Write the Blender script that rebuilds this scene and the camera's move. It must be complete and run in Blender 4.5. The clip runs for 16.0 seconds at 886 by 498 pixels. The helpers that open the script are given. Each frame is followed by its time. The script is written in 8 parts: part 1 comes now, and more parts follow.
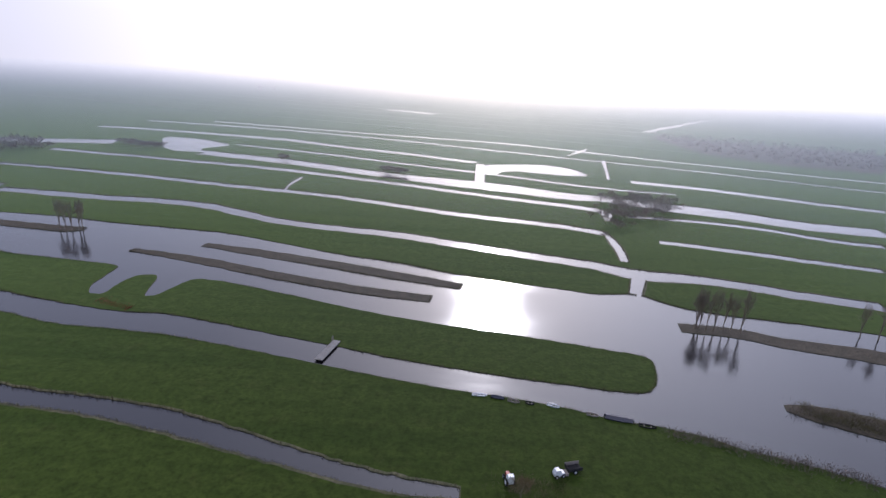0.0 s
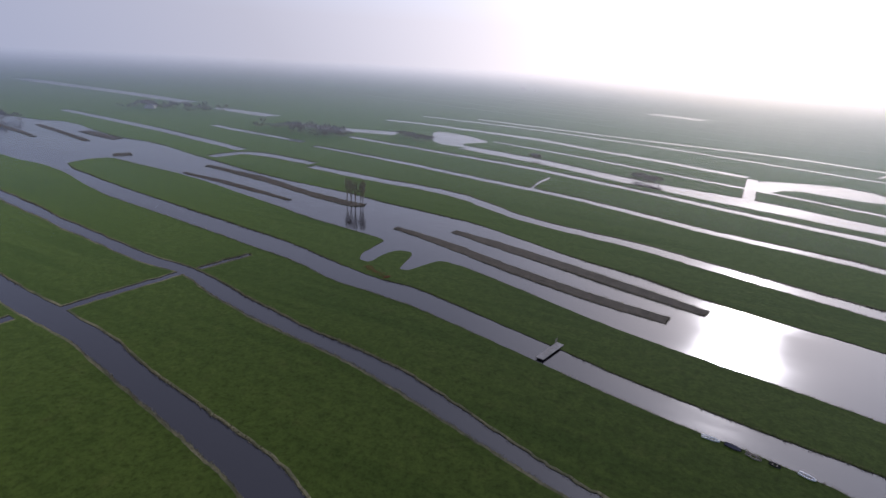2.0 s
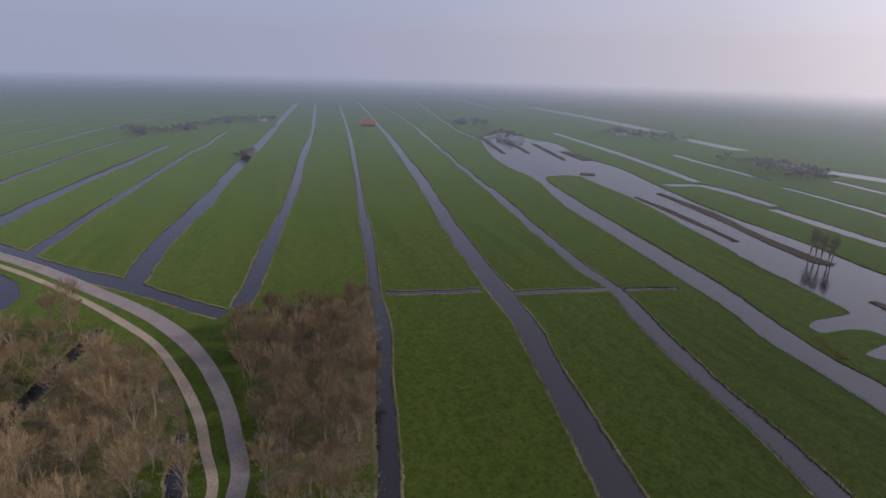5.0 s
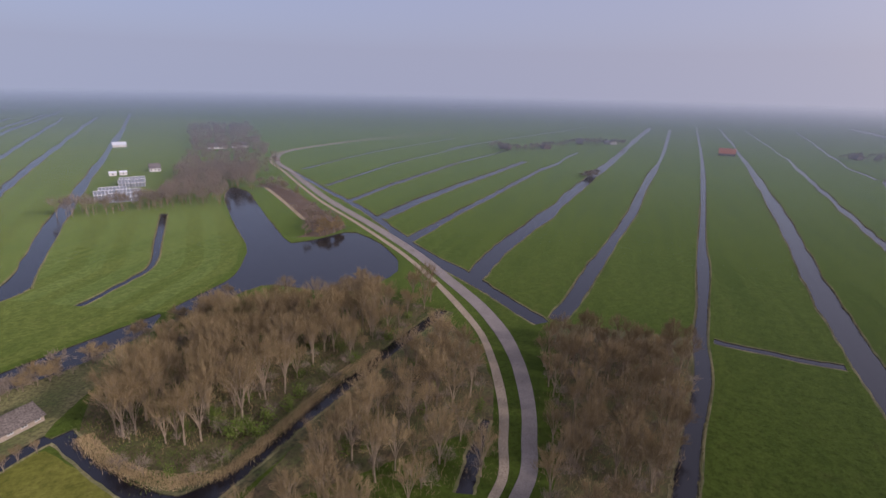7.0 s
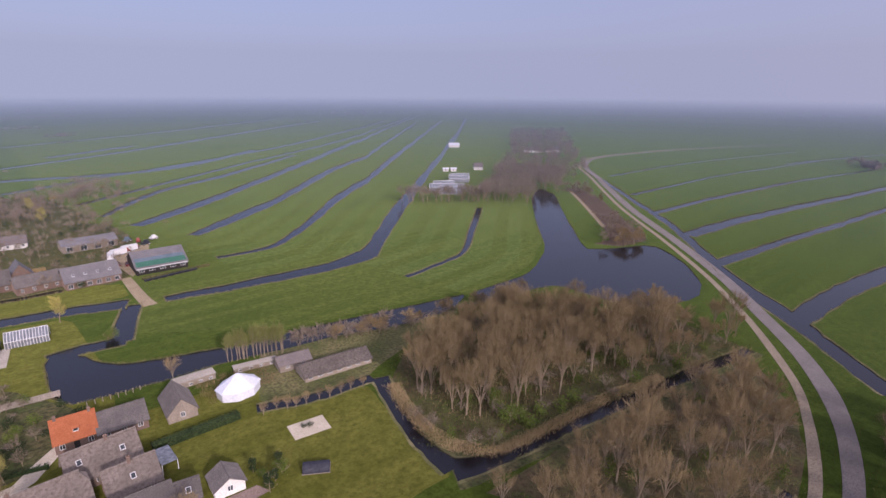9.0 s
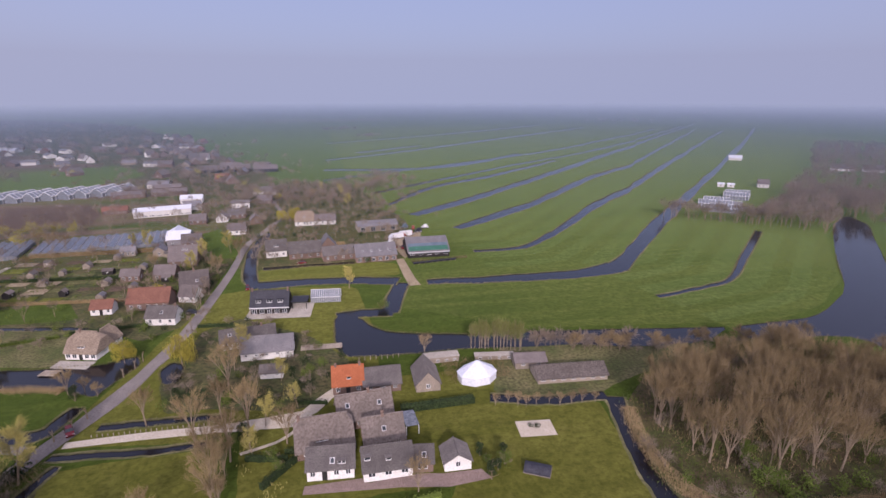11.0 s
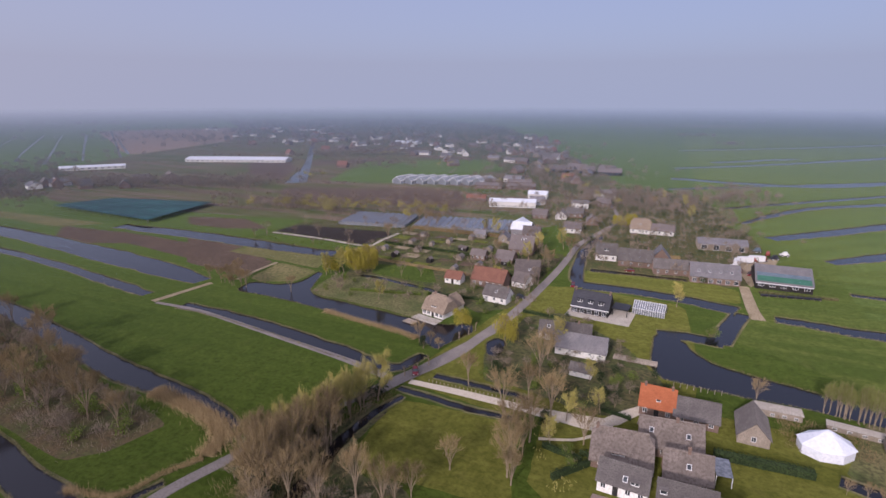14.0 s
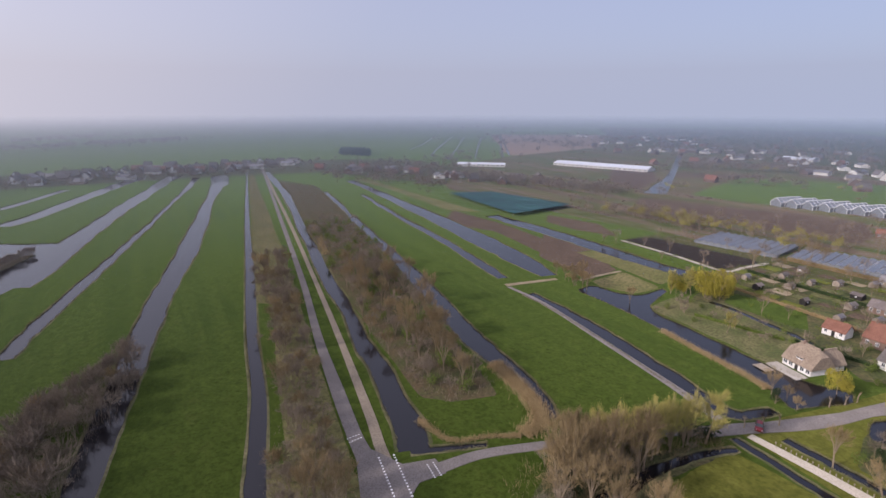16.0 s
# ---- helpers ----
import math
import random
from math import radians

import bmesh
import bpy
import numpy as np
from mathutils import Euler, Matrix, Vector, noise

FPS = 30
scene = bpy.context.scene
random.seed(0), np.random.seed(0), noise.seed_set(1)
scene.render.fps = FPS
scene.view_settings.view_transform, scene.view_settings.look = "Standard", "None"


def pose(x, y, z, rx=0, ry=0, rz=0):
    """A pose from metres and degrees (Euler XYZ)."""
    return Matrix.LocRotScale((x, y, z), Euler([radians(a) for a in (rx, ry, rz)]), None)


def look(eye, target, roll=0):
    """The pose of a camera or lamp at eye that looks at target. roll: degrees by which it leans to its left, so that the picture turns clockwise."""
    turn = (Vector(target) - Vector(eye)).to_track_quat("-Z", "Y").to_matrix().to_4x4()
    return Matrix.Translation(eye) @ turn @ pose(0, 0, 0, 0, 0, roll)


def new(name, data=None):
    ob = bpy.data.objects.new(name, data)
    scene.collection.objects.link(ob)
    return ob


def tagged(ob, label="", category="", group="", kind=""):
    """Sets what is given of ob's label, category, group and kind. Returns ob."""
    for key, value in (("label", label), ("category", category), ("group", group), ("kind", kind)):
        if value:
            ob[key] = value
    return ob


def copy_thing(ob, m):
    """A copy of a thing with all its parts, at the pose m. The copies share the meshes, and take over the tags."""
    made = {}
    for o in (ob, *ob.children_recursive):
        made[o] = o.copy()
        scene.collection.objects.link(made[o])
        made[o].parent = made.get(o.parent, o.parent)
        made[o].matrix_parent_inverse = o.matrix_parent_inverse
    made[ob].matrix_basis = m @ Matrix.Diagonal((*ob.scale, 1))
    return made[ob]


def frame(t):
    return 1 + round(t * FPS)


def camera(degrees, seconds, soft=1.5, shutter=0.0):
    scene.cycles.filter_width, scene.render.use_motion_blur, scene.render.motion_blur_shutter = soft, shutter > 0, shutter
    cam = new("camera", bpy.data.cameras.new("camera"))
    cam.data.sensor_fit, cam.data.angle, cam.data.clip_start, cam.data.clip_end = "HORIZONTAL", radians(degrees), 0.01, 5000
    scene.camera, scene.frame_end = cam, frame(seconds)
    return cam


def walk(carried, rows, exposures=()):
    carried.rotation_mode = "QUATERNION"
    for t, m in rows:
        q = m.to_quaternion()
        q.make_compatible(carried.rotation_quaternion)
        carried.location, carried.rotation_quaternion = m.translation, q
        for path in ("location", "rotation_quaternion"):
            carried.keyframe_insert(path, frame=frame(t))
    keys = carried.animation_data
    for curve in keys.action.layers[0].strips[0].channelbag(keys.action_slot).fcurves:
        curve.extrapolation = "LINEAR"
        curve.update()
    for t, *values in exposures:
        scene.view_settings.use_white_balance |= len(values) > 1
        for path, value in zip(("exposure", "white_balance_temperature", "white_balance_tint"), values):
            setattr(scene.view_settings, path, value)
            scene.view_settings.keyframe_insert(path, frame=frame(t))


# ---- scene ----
cam = camera(79.3, 16.0)
PATH = [
    (0.0, pose(0, 0, 72, 71.68, -3.08, 0.75)),
    (0.5, pose(0, 0, 72, 71.34, -3.10, 7.81)),
    (1.0, pose(0, 0, 72, 71.03, -3.15, 15.25)),
    (1.5, pose(0, 0, 72, 70.78, -3.10, 21.55)),
    (2.0, pose(0, 0, 72, 70.48, -2.85, 27.10)),
    (2.5, pose(0, 0, 72, 70.23, -2.68, 32.94)),
    (3.0, pose(0, 0, 72, 70.05, -2.46, 39.49)),
    (3.5, pose(0, 0, 72, 69.87, -2.21, 47.56)),
    (4.0, pose(0, 0, 72, 70.19, -1.89, 55.95)),
    (6.5, pose(0, 0, 72, 73.18, -1.59, 99.74)),
    (7.0, pose(0, 0, 72, 73.13, -1.27, 108.69)),
    (7.5, pose(0, 0, 72, 73.14, -0.97, 117.41)),
    (8.0, pose(0, 0, 72, 73.15, -0.73, 125.71)),
    (8.5, pose(0, 0, 72, 73.26, -0.56, 133.27)),
    (9.0, pose(0, 0, 72, 73.34, -0.33, 140.65)),
    (9.5, pose(0, 0, 72, 73.46, -0.15, 147.87)),
    (10.0, pose(0, 0, 72, 73.63, -0.01, 154.95)),
    (12.5, pose(0, 0, 72, 74.00, -0.15, -175.87)),
    (13.0, pose(0, 0, 72, 74.03, -0.13, -170.98)),
    (13.5, pose(0, 0, 72, 74.15, -0.08, -164.57)),
    (14.0, pose(0, 0, 72, 74.31, -0.00, -156.44)),
    (14.5, pose(0, 0, 72, 74.54, 0.02, -147.24)),
    (15.0, pose(0, 0, 72, 74.72, 0.01, -138.24)),
    (15.5, pose(0, 0, 72, 74.94, 0.02, -128.74)),
    (16.0, pose(0, 0, 72, 75.12, -0.06, -119.25)),
]

walk(cam, PATH, [(0.0, -0.04, 5650, 19), (2.0, -0.38, 5720, 19), (3.5, -0.5, 5900, 19), (4.5, -0.44, 6100, 20), (7.0, -0.3, 6350, 25), (9.5, -0.22, 6200, 31), (12.5, -0.32, 6150, 29), (14.5, -0.3, 6150, 24), (16.0, -0.08, 6280, 20)])

# ---- light ----
SUN_EL, SUN_AZ, GLOW_EL, GLOW_AZ = radians(24), radians(6), radians(36), radians(17)
SUN_DIR = Vector((math.sin(SUN_AZ) * math.cos(SUN_EL), math.cos(SUN_AZ) * math.cos(SUN_EL), math.sin(SUN_EL)))
world = bpy.data.worlds.new("hazy_sky")
scene.world = world
world.use_nodes = True
wn = world.node_tree.nodes
sky = wn.new("ShaderNodeTexSky")
sky.sky_type, sky.sun_disc = "NISHITA", False
sky.sun_elevation, sky.sun_rotation = SUN_EL, SUN_AZ
sky.air_density, sky.dust_density, sky.ozone_density, sky.altitude = 1.0, 3.0, 1.5, 0
wl = world.node_tree.links
tc = wn.new("ShaderNodeTexCoord")
lift = wn.new("ShaderNodeVectorMath")          # the horizon's dust hides the dark rim of the clear sky
lift.operation = "MAXIMUM"
lift.inputs[1].default_value = (-1, -1, 0.06)
wl.new(tc.outputs["Generated"], lift.inputs[0])
wl.new(lift.outputs[0], sky.inputs["Vector"])
dot = wn.new("ShaderNodeVectorMath")
dot.operation = "DOT_PRODUCT"
dot.inputs[1].default_value = Vector((math.sin(GLOW_AZ) * math.cos(GLOW_EL), math.cos(GLOW_AZ) * math.cos(GLOW_EL), math.sin(GLOW_EL)))
wl.new(tc.outputs["Generated"], dot.inputs[0])
glow = wn.new("ShaderNodeValToRGB")            # overcast veil, brightest round the veiled sun
for k, (p, c) in enumerate(((0.0, (0.30, 0.365, 0.565)), (0.5, (0.47, 0.50, 0.635)), (0.70, (0.63, 0.62, 0.705)), (0.80, (0.82, 0.81, 0.905)), (0.90, (0.97, 0.98, 1.1)), (0.96, (1.6, 1.6, 1.72)), (1.0, (2.9, 2.9, 3.05)))):
    el = glow.color_ramp.elements
    if k > 1:
        el.new(p)
    el[k].position, el[k].color = p, (*c, 1)
half = wn.new("ShaderNodeMath")
half.operation = "MULTIPLY_ADD"
half.inputs[1].default_value = half.inputs[2].default_value = 0.5
wl.new(dot.outputs["Value"], half.inputs[0])
wl.new(half.outputs[0], glow.inputs[0])
veil = wn.new("ShaderNodeBackground")
wl.new(glow.outputs[0], veil.inputs[0])
veil.inputs[1].default_value = 0.8
both = wn.new("ShaderNodeAddShader")
wl.new(sky.outputs[0], wn["Background"].inputs[0])
wn["Background"].inputs[1].default_value = 0.05
wl.new(wn["Background"].outputs[0], both.inputs[0])
wl.new(veil.outputs[0], both.inputs[1])
wl.new(both.outputs[0], wn["World Output"].inputs[0])
sun_data = bpy.data.lights.new("sun", "SUN")
sun_data.energy, sun_data.angle, sun_data.color = 2.6, radians(3.5), (1.0, 0.93, 0.84)
sun = new("sun", sun_data)
sun.matrix_world = look(SUN_DIR * 300, (0, 0, 0))

# ---- materials ----
def mat(name, rough=0.9, metal=0.0, spec=0.3):
    m = bpy.data.materials.new(name)
    m.use_nodes = True
    b = m.node_tree.nodes["Principled BSDF"]
    b.inputs["Roughness"].default_value = rough
    b.inputs["Metallic"].default_value = metal
    b.inputs["Specular IOR Level"].default_value = spec
    if rough > 0.7:
        b.inputs["Diffuse Roughness"].default_value = 1.0
    return m, m.node_tree.nodes, m.node_tree.links, b


def noise_node(n, l, scale, detail=4.0, coord="Object", stretch=None, rough=0.6):
    tc = n.new("ShaderNodeTexCoord")
    out = tc.outputs[coord]
    if stretch:
        mp = n.new("ShaderNodeMapping")
        mp.inputs["Rotation"].default_value = (0, 0, stretch[0])
        mp.inputs["Scale"].default_value = (stretch[1], stretch[2], 1)
        l.new(out, mp.inputs[0])
        out = mp.outputs[0]
    t = n.new("ShaderNodeTexNoise")
    t.inputs["Scale"].default_value = scale
    t.inputs["Detail"].default_value = detail
    t.inputs["Roughness"].default_value = rough
    l.new(out, t.inputs["Vector"])
    return t


def ramp(n, l, src, stops):
    r = n.new("ShaderNodeValToRGB")
    e = r.color_ramp.elements
    while len(e) < len(stops):
        e.new(0.5)
    for i, (p, c) in enumerate(stops):
        e[i].position, e[i].color = p, (*c, 1)
    l.new(src, r.inputs[0])
    return r.outputs[0]


def mixc(n, l, a, b, fac, mode="MIX"):
    m = n.new("ShaderNodeMix")
    m.data_type, m.blend_type = "RGBA", mode
    for sock, val in ((m.inputs[0], fac), (m.inputs[6], a), (m.inputs[7], b)):
        if isinstance(val, (int, float)):
            sock.default_value = val
        elif isinstance(val, tuple):
            sock.default_value = (*val, 1)
        else:
            l.new(val, sock)
    return m.outputs[2]


def bump(n, l, b, src, strength, dist):
    bp = n.new("ShaderNodeBump")
    bp.inputs["Strength"].default_value, bp.inputs["Distance"].default_value = strength, dist
    l.new(src, bp.inputs["Height"])
    l.new(bp.outputs[0], b.inputs["Normal"])


def grainy(name, c1, c2, c3=None, big=0.05, small=2.0, rough=0.9, relief=0.1, metal=0.0, spec=0.25, coord="Object", stretch=None, vary=0.0):
    """A surface with broad patches from c1 to c2 and fine grain towards c3."""
    m, n, l, b = mat(name, rough, metal, spec)
    a = noise_node(n, l, big, 5, coord, stretch)
    f = noise_node(n, l, small, 6, coord)
    col = ramp(n, l, a.outputs[0], [(0.36, c1), (0.64, c2)])
    c3 = c3 or tuple(v * 0.6 for v in c1)
    fac = ramp(n, l, f.outputs[0], [(0.42, (0, 0, 0)), (0.66, (1, 1, 1))])
    col = mixc(n, l, col, c3, fac)
    if vary:
        oi = n.new("ShaderNodeObjectInfo")
        hv = n.new("ShaderNodeHueSaturation")
        mr = n.new("ShaderNodeMapRange")
        mr.inputs[3].default_value, mr.inputs[4].default_value = 1 - vary, 1 + vary
        l.new(oi.outputs["Random"], mr.inputs[0])
        l.new(mr.outputs[0], hv.inputs["Value"])
        l.new(col, hv.inputs["Color"])
        col = hv.outputs[0]
    l.new(col, b.inputs["Base Color"])
    if relief:
        bump(n, l, b, f.outputs[0], 0.6, relief)
    return m


def grass_material(name, dark, light, dry, turn, tuft):
    m, n, l, b = mat(name, 0.9, 0, 0.04)
    b.inputs["Sheen Weight"].default_value, b.inputs["Sheen Roughness"].default_value = 0.26, 0.3      # soft sheen of blades against the light
    b.inputs["Sheen Tint"].default_value = (0.6, 0.9, 0.38, 1)
    broad = noise_node(n, l, 0.012, 4)
    strips = noise_node(n, l, 0.09, 3, stretch=(turn, 0.04, 1.3))
    patch = noise_node(n, l, 0.16, 6, rough=0.7)
    fine = noise_node(n, l, tuft, 6, rough=0.75)
    col = ramp(n, l, broad.outputs[0], [(0.35, dark), (0.65, light)])
    col = mixc(n, l, col, light, ramp(n, l, strips.outputs[0], [(0.44, (0, 0, 0)), (0.54, (0.9, 0.9, 0.9))]))
    col = mixc(n, l, col, dry, ramp(n, l, patch.outputs[0], [(0.55, (0, 0, 0)), (0.78, (0.55, 0.55, 0.55))]))
    clump = noise_node(n, l, 0.33, 5, rough=0.7)
    col = mixc(n, l, col, tuple(v * 0.55 for v in dark), ramp(n, l, clump.outputs[0], [(0.38, (0.5, 0.5, 0.5)), (0.6, (0, 0, 0))]))
    col = mixc(n, l, col, tuple(v * 0.45 for v in dark), ramp(n, l, fine.outputs[0], [(0.45, (0, 0, 0)), (0.7, (0.8, 0.8, 0.8))]))
    l.new(col, b.inputs["Base Color"])
    bump(n, l, b, fine.outputs[0], 0.7, 0.15)
    return m


M_GRASS = grass_material("meadow_grass", (0.042, 0.067, 0.010), (0.065, 0.092, 0.015), (0.102, 0.102, 0.027), -0.15, 0.9)
M_PASTURE = grass_material("mown_pasture", (0.057, 0.083, 0.015), (0.093, 0.115, 0.025), (0.133, 0.126, 0.044), 0.1, 0.7)
M_STRIPE = grass_material("pale_mown_stripe", (0.068, 0.10, 0.022), (0.10, 0.13, 0.033), (0.15, 0.148, 0.054), 0.1, 0.7)
M_LAWN = grass_material("garden_lawn", (0.098, 0.104, 0.018), (0.141, 0.14, 0.03), (0.174, 0.15, 0.05), 0.3, 0.8)
M_ROUGH = grainy("rough_verge", (0.08, 0.10, 0.03), (0.17, 0.15, 0.07), (0.05, 0.05, 0.02), 0.12, 1.2, relief=0.3)
M_LITTER = grainy("leaf_litter", (0.12, 0.085, 0.045), (0.07, 0.085, 0.025), (0.055, 0.042, 0.022), 0.15, 1.1, relief=0.3)
M_SOIL = grainy("ploughed_soil", (0.085, 0.058, 0.042), (0.125, 0.088, 0.062), (0.05, 0.036, 0.026), 0.08, 0.8, relief=0.2)
M_STUBBLE = grainy("pinkish_bulb_field", (0.24, 0.17, 0.13), (0.30, 0.215, 0.165), (0.17, 0.12, 0.09), 0.05, 0.4, relief=0.2)
M_FRINGE = grainy("flattened_dry_reed", (0.25, 0.18, 0.095), (0.35, 0.26, 0.14), (0.15, 0.105, 0.05), 0.25, 1.8, relief=0.3)
M_GARDEN = grainy("overgrown_garden", (0.055, 0.075, 0.02), (0.115, 0.095, 0.045), (0.03, 0.032, 0.014), 0.16, 0.9, relief=0.3)
M_HAY = grainy("withered_hay_field", (0.11, 0.115, 0.035), (0.20, 0.17, 0.075), (0.07, 0.07, 0.025), 0.06, 0.8, relief=0.2)
M_PEAT = grainy("black_peat", (0.022, 0.017, 0.015), (0.04, 0.03, 0.026), (0.015, 0.012, 0.01), 0.15, 1.5, relief=0.15)
M_BANK = grainy("ditch_bank", (0.05, 0.055, 0.025), (0.095, 0.085, 0.042), (0.03, 0.028, 0.015), 0.3, 2.5, relief=0.1)
M_VERGE = grainy("dry_ditch_edge", (0.06, 0.075, 0.022), (0.22, 0.195, 0.10), (0.08, 0.07, 0.035), 0.11, 1.3, relief=0.2)
M_REEDBED = grainy("reed_bed", (0.07, 0.055, 0.03), (0.11, 0.085, 0.05), (0.035, 0.028, 0.018), 0.3, 1.6, relief=0.4)
M_ASPHALT = grainy("worn_asphalt", (0.185, 0.163, 0.153), (0.24, 0.213, 0.2), (0.135, 0.12, 0.112), 0.15, 3.0, relief=0.01)
M_CONCRETE = grainy("pale_concrete", (0.32, 0.29, 0.25), (0.42, 0.39, 0.34), (0.24, 0.21, 0.18), 0.3, 3.0, relief=0.01)
M_TRACK = grainy("dirt_track", (0.24, 0.19, 0.13), (0.33, 0.27, 0.19), (0.15, 0.12, 0.07), 0.2, 2.0, relief=0.05)
M_PATH = grainy("tan_path_surface", (0.25, 0.205, 0.155), (0.32, 0.265, 0.2), (0.18, 0.145, 0.105), 0.2, 2.5, relief=0.01)
M_BARK = grainy("grey_bark", (0.27, 0.21, 0.145), (0.36, 0.285, 0.20), (0.17, 0.13, 0.085), 0.5, 4.0, relief=0.03)
M_TWIG = grainy("bare_twigs", (0.25, 0.182, 0.09), (0.325, 0.24, 0.125), (0.15, 0.108, 0.052), 0.25, 2.0, relief=0, vary=0.3)
# greyer copy of the bare twigs; crown shade and backlight are put into it
M_COPSE = grainy("shaded_dark_bare_twigs", (0.22, 0.175, 0.13), (0.31, 0.25, 0.19), (0.14, 0.11, 0.082), 0.05, 1.0, relief=0)
M_SALLOW = grainy("pale_green_buds", (0.19, 0.205, 0.06), (0.25, 0.265, 0.085), (0.14, 0.145, 0.045), 0.3, 2.0, relief=0, vary=0.2)
M_BUD = grainy("budding_twigs", (0.37, 0.33, 0.09), (0.45, 0.40, 0.13), (0.26, 0.22, 0.07), 0.3, 2.0, relief=0, vary=0.2)
M_WILLOW = grainy("willow_leaves", (0.34, 0.29, 0.04), (0.45, 0.40, 0.07), (0.2, 0.17, 0.03), 0.4, 2.5, relief=0, vary=0.1)
M_LEAF = grainy("spring_leaves", (0.10, 0.15, 0.025), (0.17, 0.22, 0.04), (0.06, 0.08, 0.015), 0.4, 2.5, relief=0, vary=0.2)
M_DARKLEAF = grainy("evergreen_leaves", (0.025, 0.045, 0.015), (0.05, 0.075, 0.025), (0.012, 0.02, 0.008), 0.4, 2.5, relief=0, vary=0.2)
M_EDGE = grainy("withered_bank_grass", (0.15, 0.14, 0.06), (0.27, 0.23, 0.115), (0.08, 0.075, 0.03), 0.2, 2.0, relief=0)
M_STRAW = grainy("dry_reed", (0.42, 0.31, 0.16), (0.55, 0.42, 0.23), (0.28, 0.2, 0.1), 0.3, 2.0, relief=0)


def bed_material():
    """Long narrow beds of grass, bare soil and nursery plants side by side."""
    m, n, l, b = mat("nursery_beds", 0.95, 0, 0.1)
    bands = noise_node(n, l, 0.05, 2, stretch=(-0.18, 0.08, 1.0))
    patch = noise_node(n, l, 0.02, 4, stretch=(-0.18, 0.4, 1.0))
    fine = noise_node(n, l, 0.8, 6, rough=0.75)
    col = ramp(n, l, bands.outputs[0], [(0.34, (0.07, 0.055, 0.04)), (0.44, (0.16, 0.12, 0.09)), (0.5, (0.07, 0.09, 0.03)), (0.57, (0.12, 0.11, 0.055)), (0.66, (0.14, 0.105, 0.08))])
    col = mixc(n, l, col, (0.05, 0.085, 0.022), ramp(n, l, patch.outputs[0], [(0.56, (0, 0, 0)), (0.66, (0.8, 0.8, 0.8))]))
    col = mixc(n, l, col, (0.03, 0.028, 0.018), ramp(n, l, fine.outputs[0], [(0.5, (0, 0, 0)), (0.72, (0.8, 0.8, 0.8))]))
    l.new(col, b.inputs["Base Color"])
    bump(n, l, b, fine.outputs[0], 0.7, 0.3)
    return m


M_NURSERY = bed_material()


def water_material():
    m, n, l, b = mat("dark_ditch_water", 0.17, 0, 0.5)
    b.inputs["Base Color"].default_value = (0.008, 0.007, 0.009, 1)
    b.inputs["IOR"].default_value = 1.5
    a = noise_node(n, l, 0.04, 4, stretch=(0.5, 0.4, 1.6))      # wind streaks
    l.new(ramp(n, l, a.outputs[0], [(0.35, (0.09, 0.09, 0.09)), (0.65, (0.16, 0.16, 0.16))]), b.inputs["Roughness"])
    return m


M_WATER = water_material()

# ---- plan ----
DITCHES, LAKES, FIELD_ISLANDS, ISLETS, ROADS, ZONES, GROVES = {}, {}, {}, {}, {}, {}, {}
DITCHES["D1"] = [(-1290, 141, 4.3), (-702, 88, 3.4), (-390, 54, 3.4), (-288, 42, 3.8), (-248, 38, 4.7), (-193, 32, 3.8), (-164, 28, 4.2), (-140, 26, 4.8), (-113, 21, 4.5), (-93, 18, 4.6), (-81, 16, 4.4), (-62, 12, 4.4)]
DITCHES["D2"] = [(-1291, 185, 4.5), (-750, 135, 3.8), (-585, 119, 6.2), (-408, 100, 8.0), (-315, 88.5, 8.2), (-232, 78, 8.6), (-164, 71.5, 8.2), (-149, 70.5, 7.6), (-128, 68, 7.5), (-110, 64, 6.9), (-82, 59, 7.6), (-62, 55, 8.3), (-51, 51, 8.5), (-30, 43, 8.0)]
DITCHES["D3"] = [(-1237, 226, 3.7), (-734, 182, 2.9), (-625, 167, 4.1), (-439, 145, 4.6), (-336, 132, 4.6), (-313, 131, 6.5), (-248, 121.5, 6.0), (-204, 116, 5.8), (-172, 112.3, 5.8), (-150, 112.3, 5.4), (-124, 106, 6.9), (-94, 100, 6.0), (-76, 98, 5.8), (-56, 94, 6.6), (-17, 82, 4.4), (-4, 79, 4.0), (6, 78, 2.7)]
DITCHES["T1"] = [(-239, 280, 8.6), (-189, 274, 9.8), (-127, 269, 9.8), (-76, 246, 8.3), (-21, 235, 9.2), (29, 218, 9.1), (63, 207, 10.1), (79, 199, 12.4), (105, 196, 9.6), (133, 187, 9.4), (161, 178, 9.0)]
DITCHES["T1w"] = [(-312, 261, 11.0), (-304, 289, 11.6), (-243, 288, 9.7)]
DITCHES["T1c"] = [(79, 198, 5.4), (71, 178, 4.1)]
DITCHES["T1b"] = [(82, 255, 3.5), (81, 233, 4.3), (78, 214, 2.9)]
DITCHES["T2"] = [(-292, 347, 6.3), (-211, 335, 7.4), (-132, 318, 8.3), (-99, 312, 8.3), (-61, 304, 7.7), (5, 280, 8.1), (63, 265, 8.9), (82, 255, 8.4)]
DITCHES["T2b"] = [(-96, 312, 2.3), (-96, 356, 2.1)]
DITCHES["T2r"] = [(105, 247, 6.2), (137, 238, 7.0), (170, 228, 6.8), (193, 220, 6.6)]
DITCHES["T3"] = [(-304, 411, 8.6), (-204, 394, 8.3), (-116, 378, 9.6), (-32, 351, 8.4), (40, 324, 9.3), (91, 305, 9.3), (90, 281, 2.3)]
DITCHES["T3r"] = [(105, 295, 5.6), (162, 287, 7.0), (208, 264, 7.9), (225, 260, 7.5)]
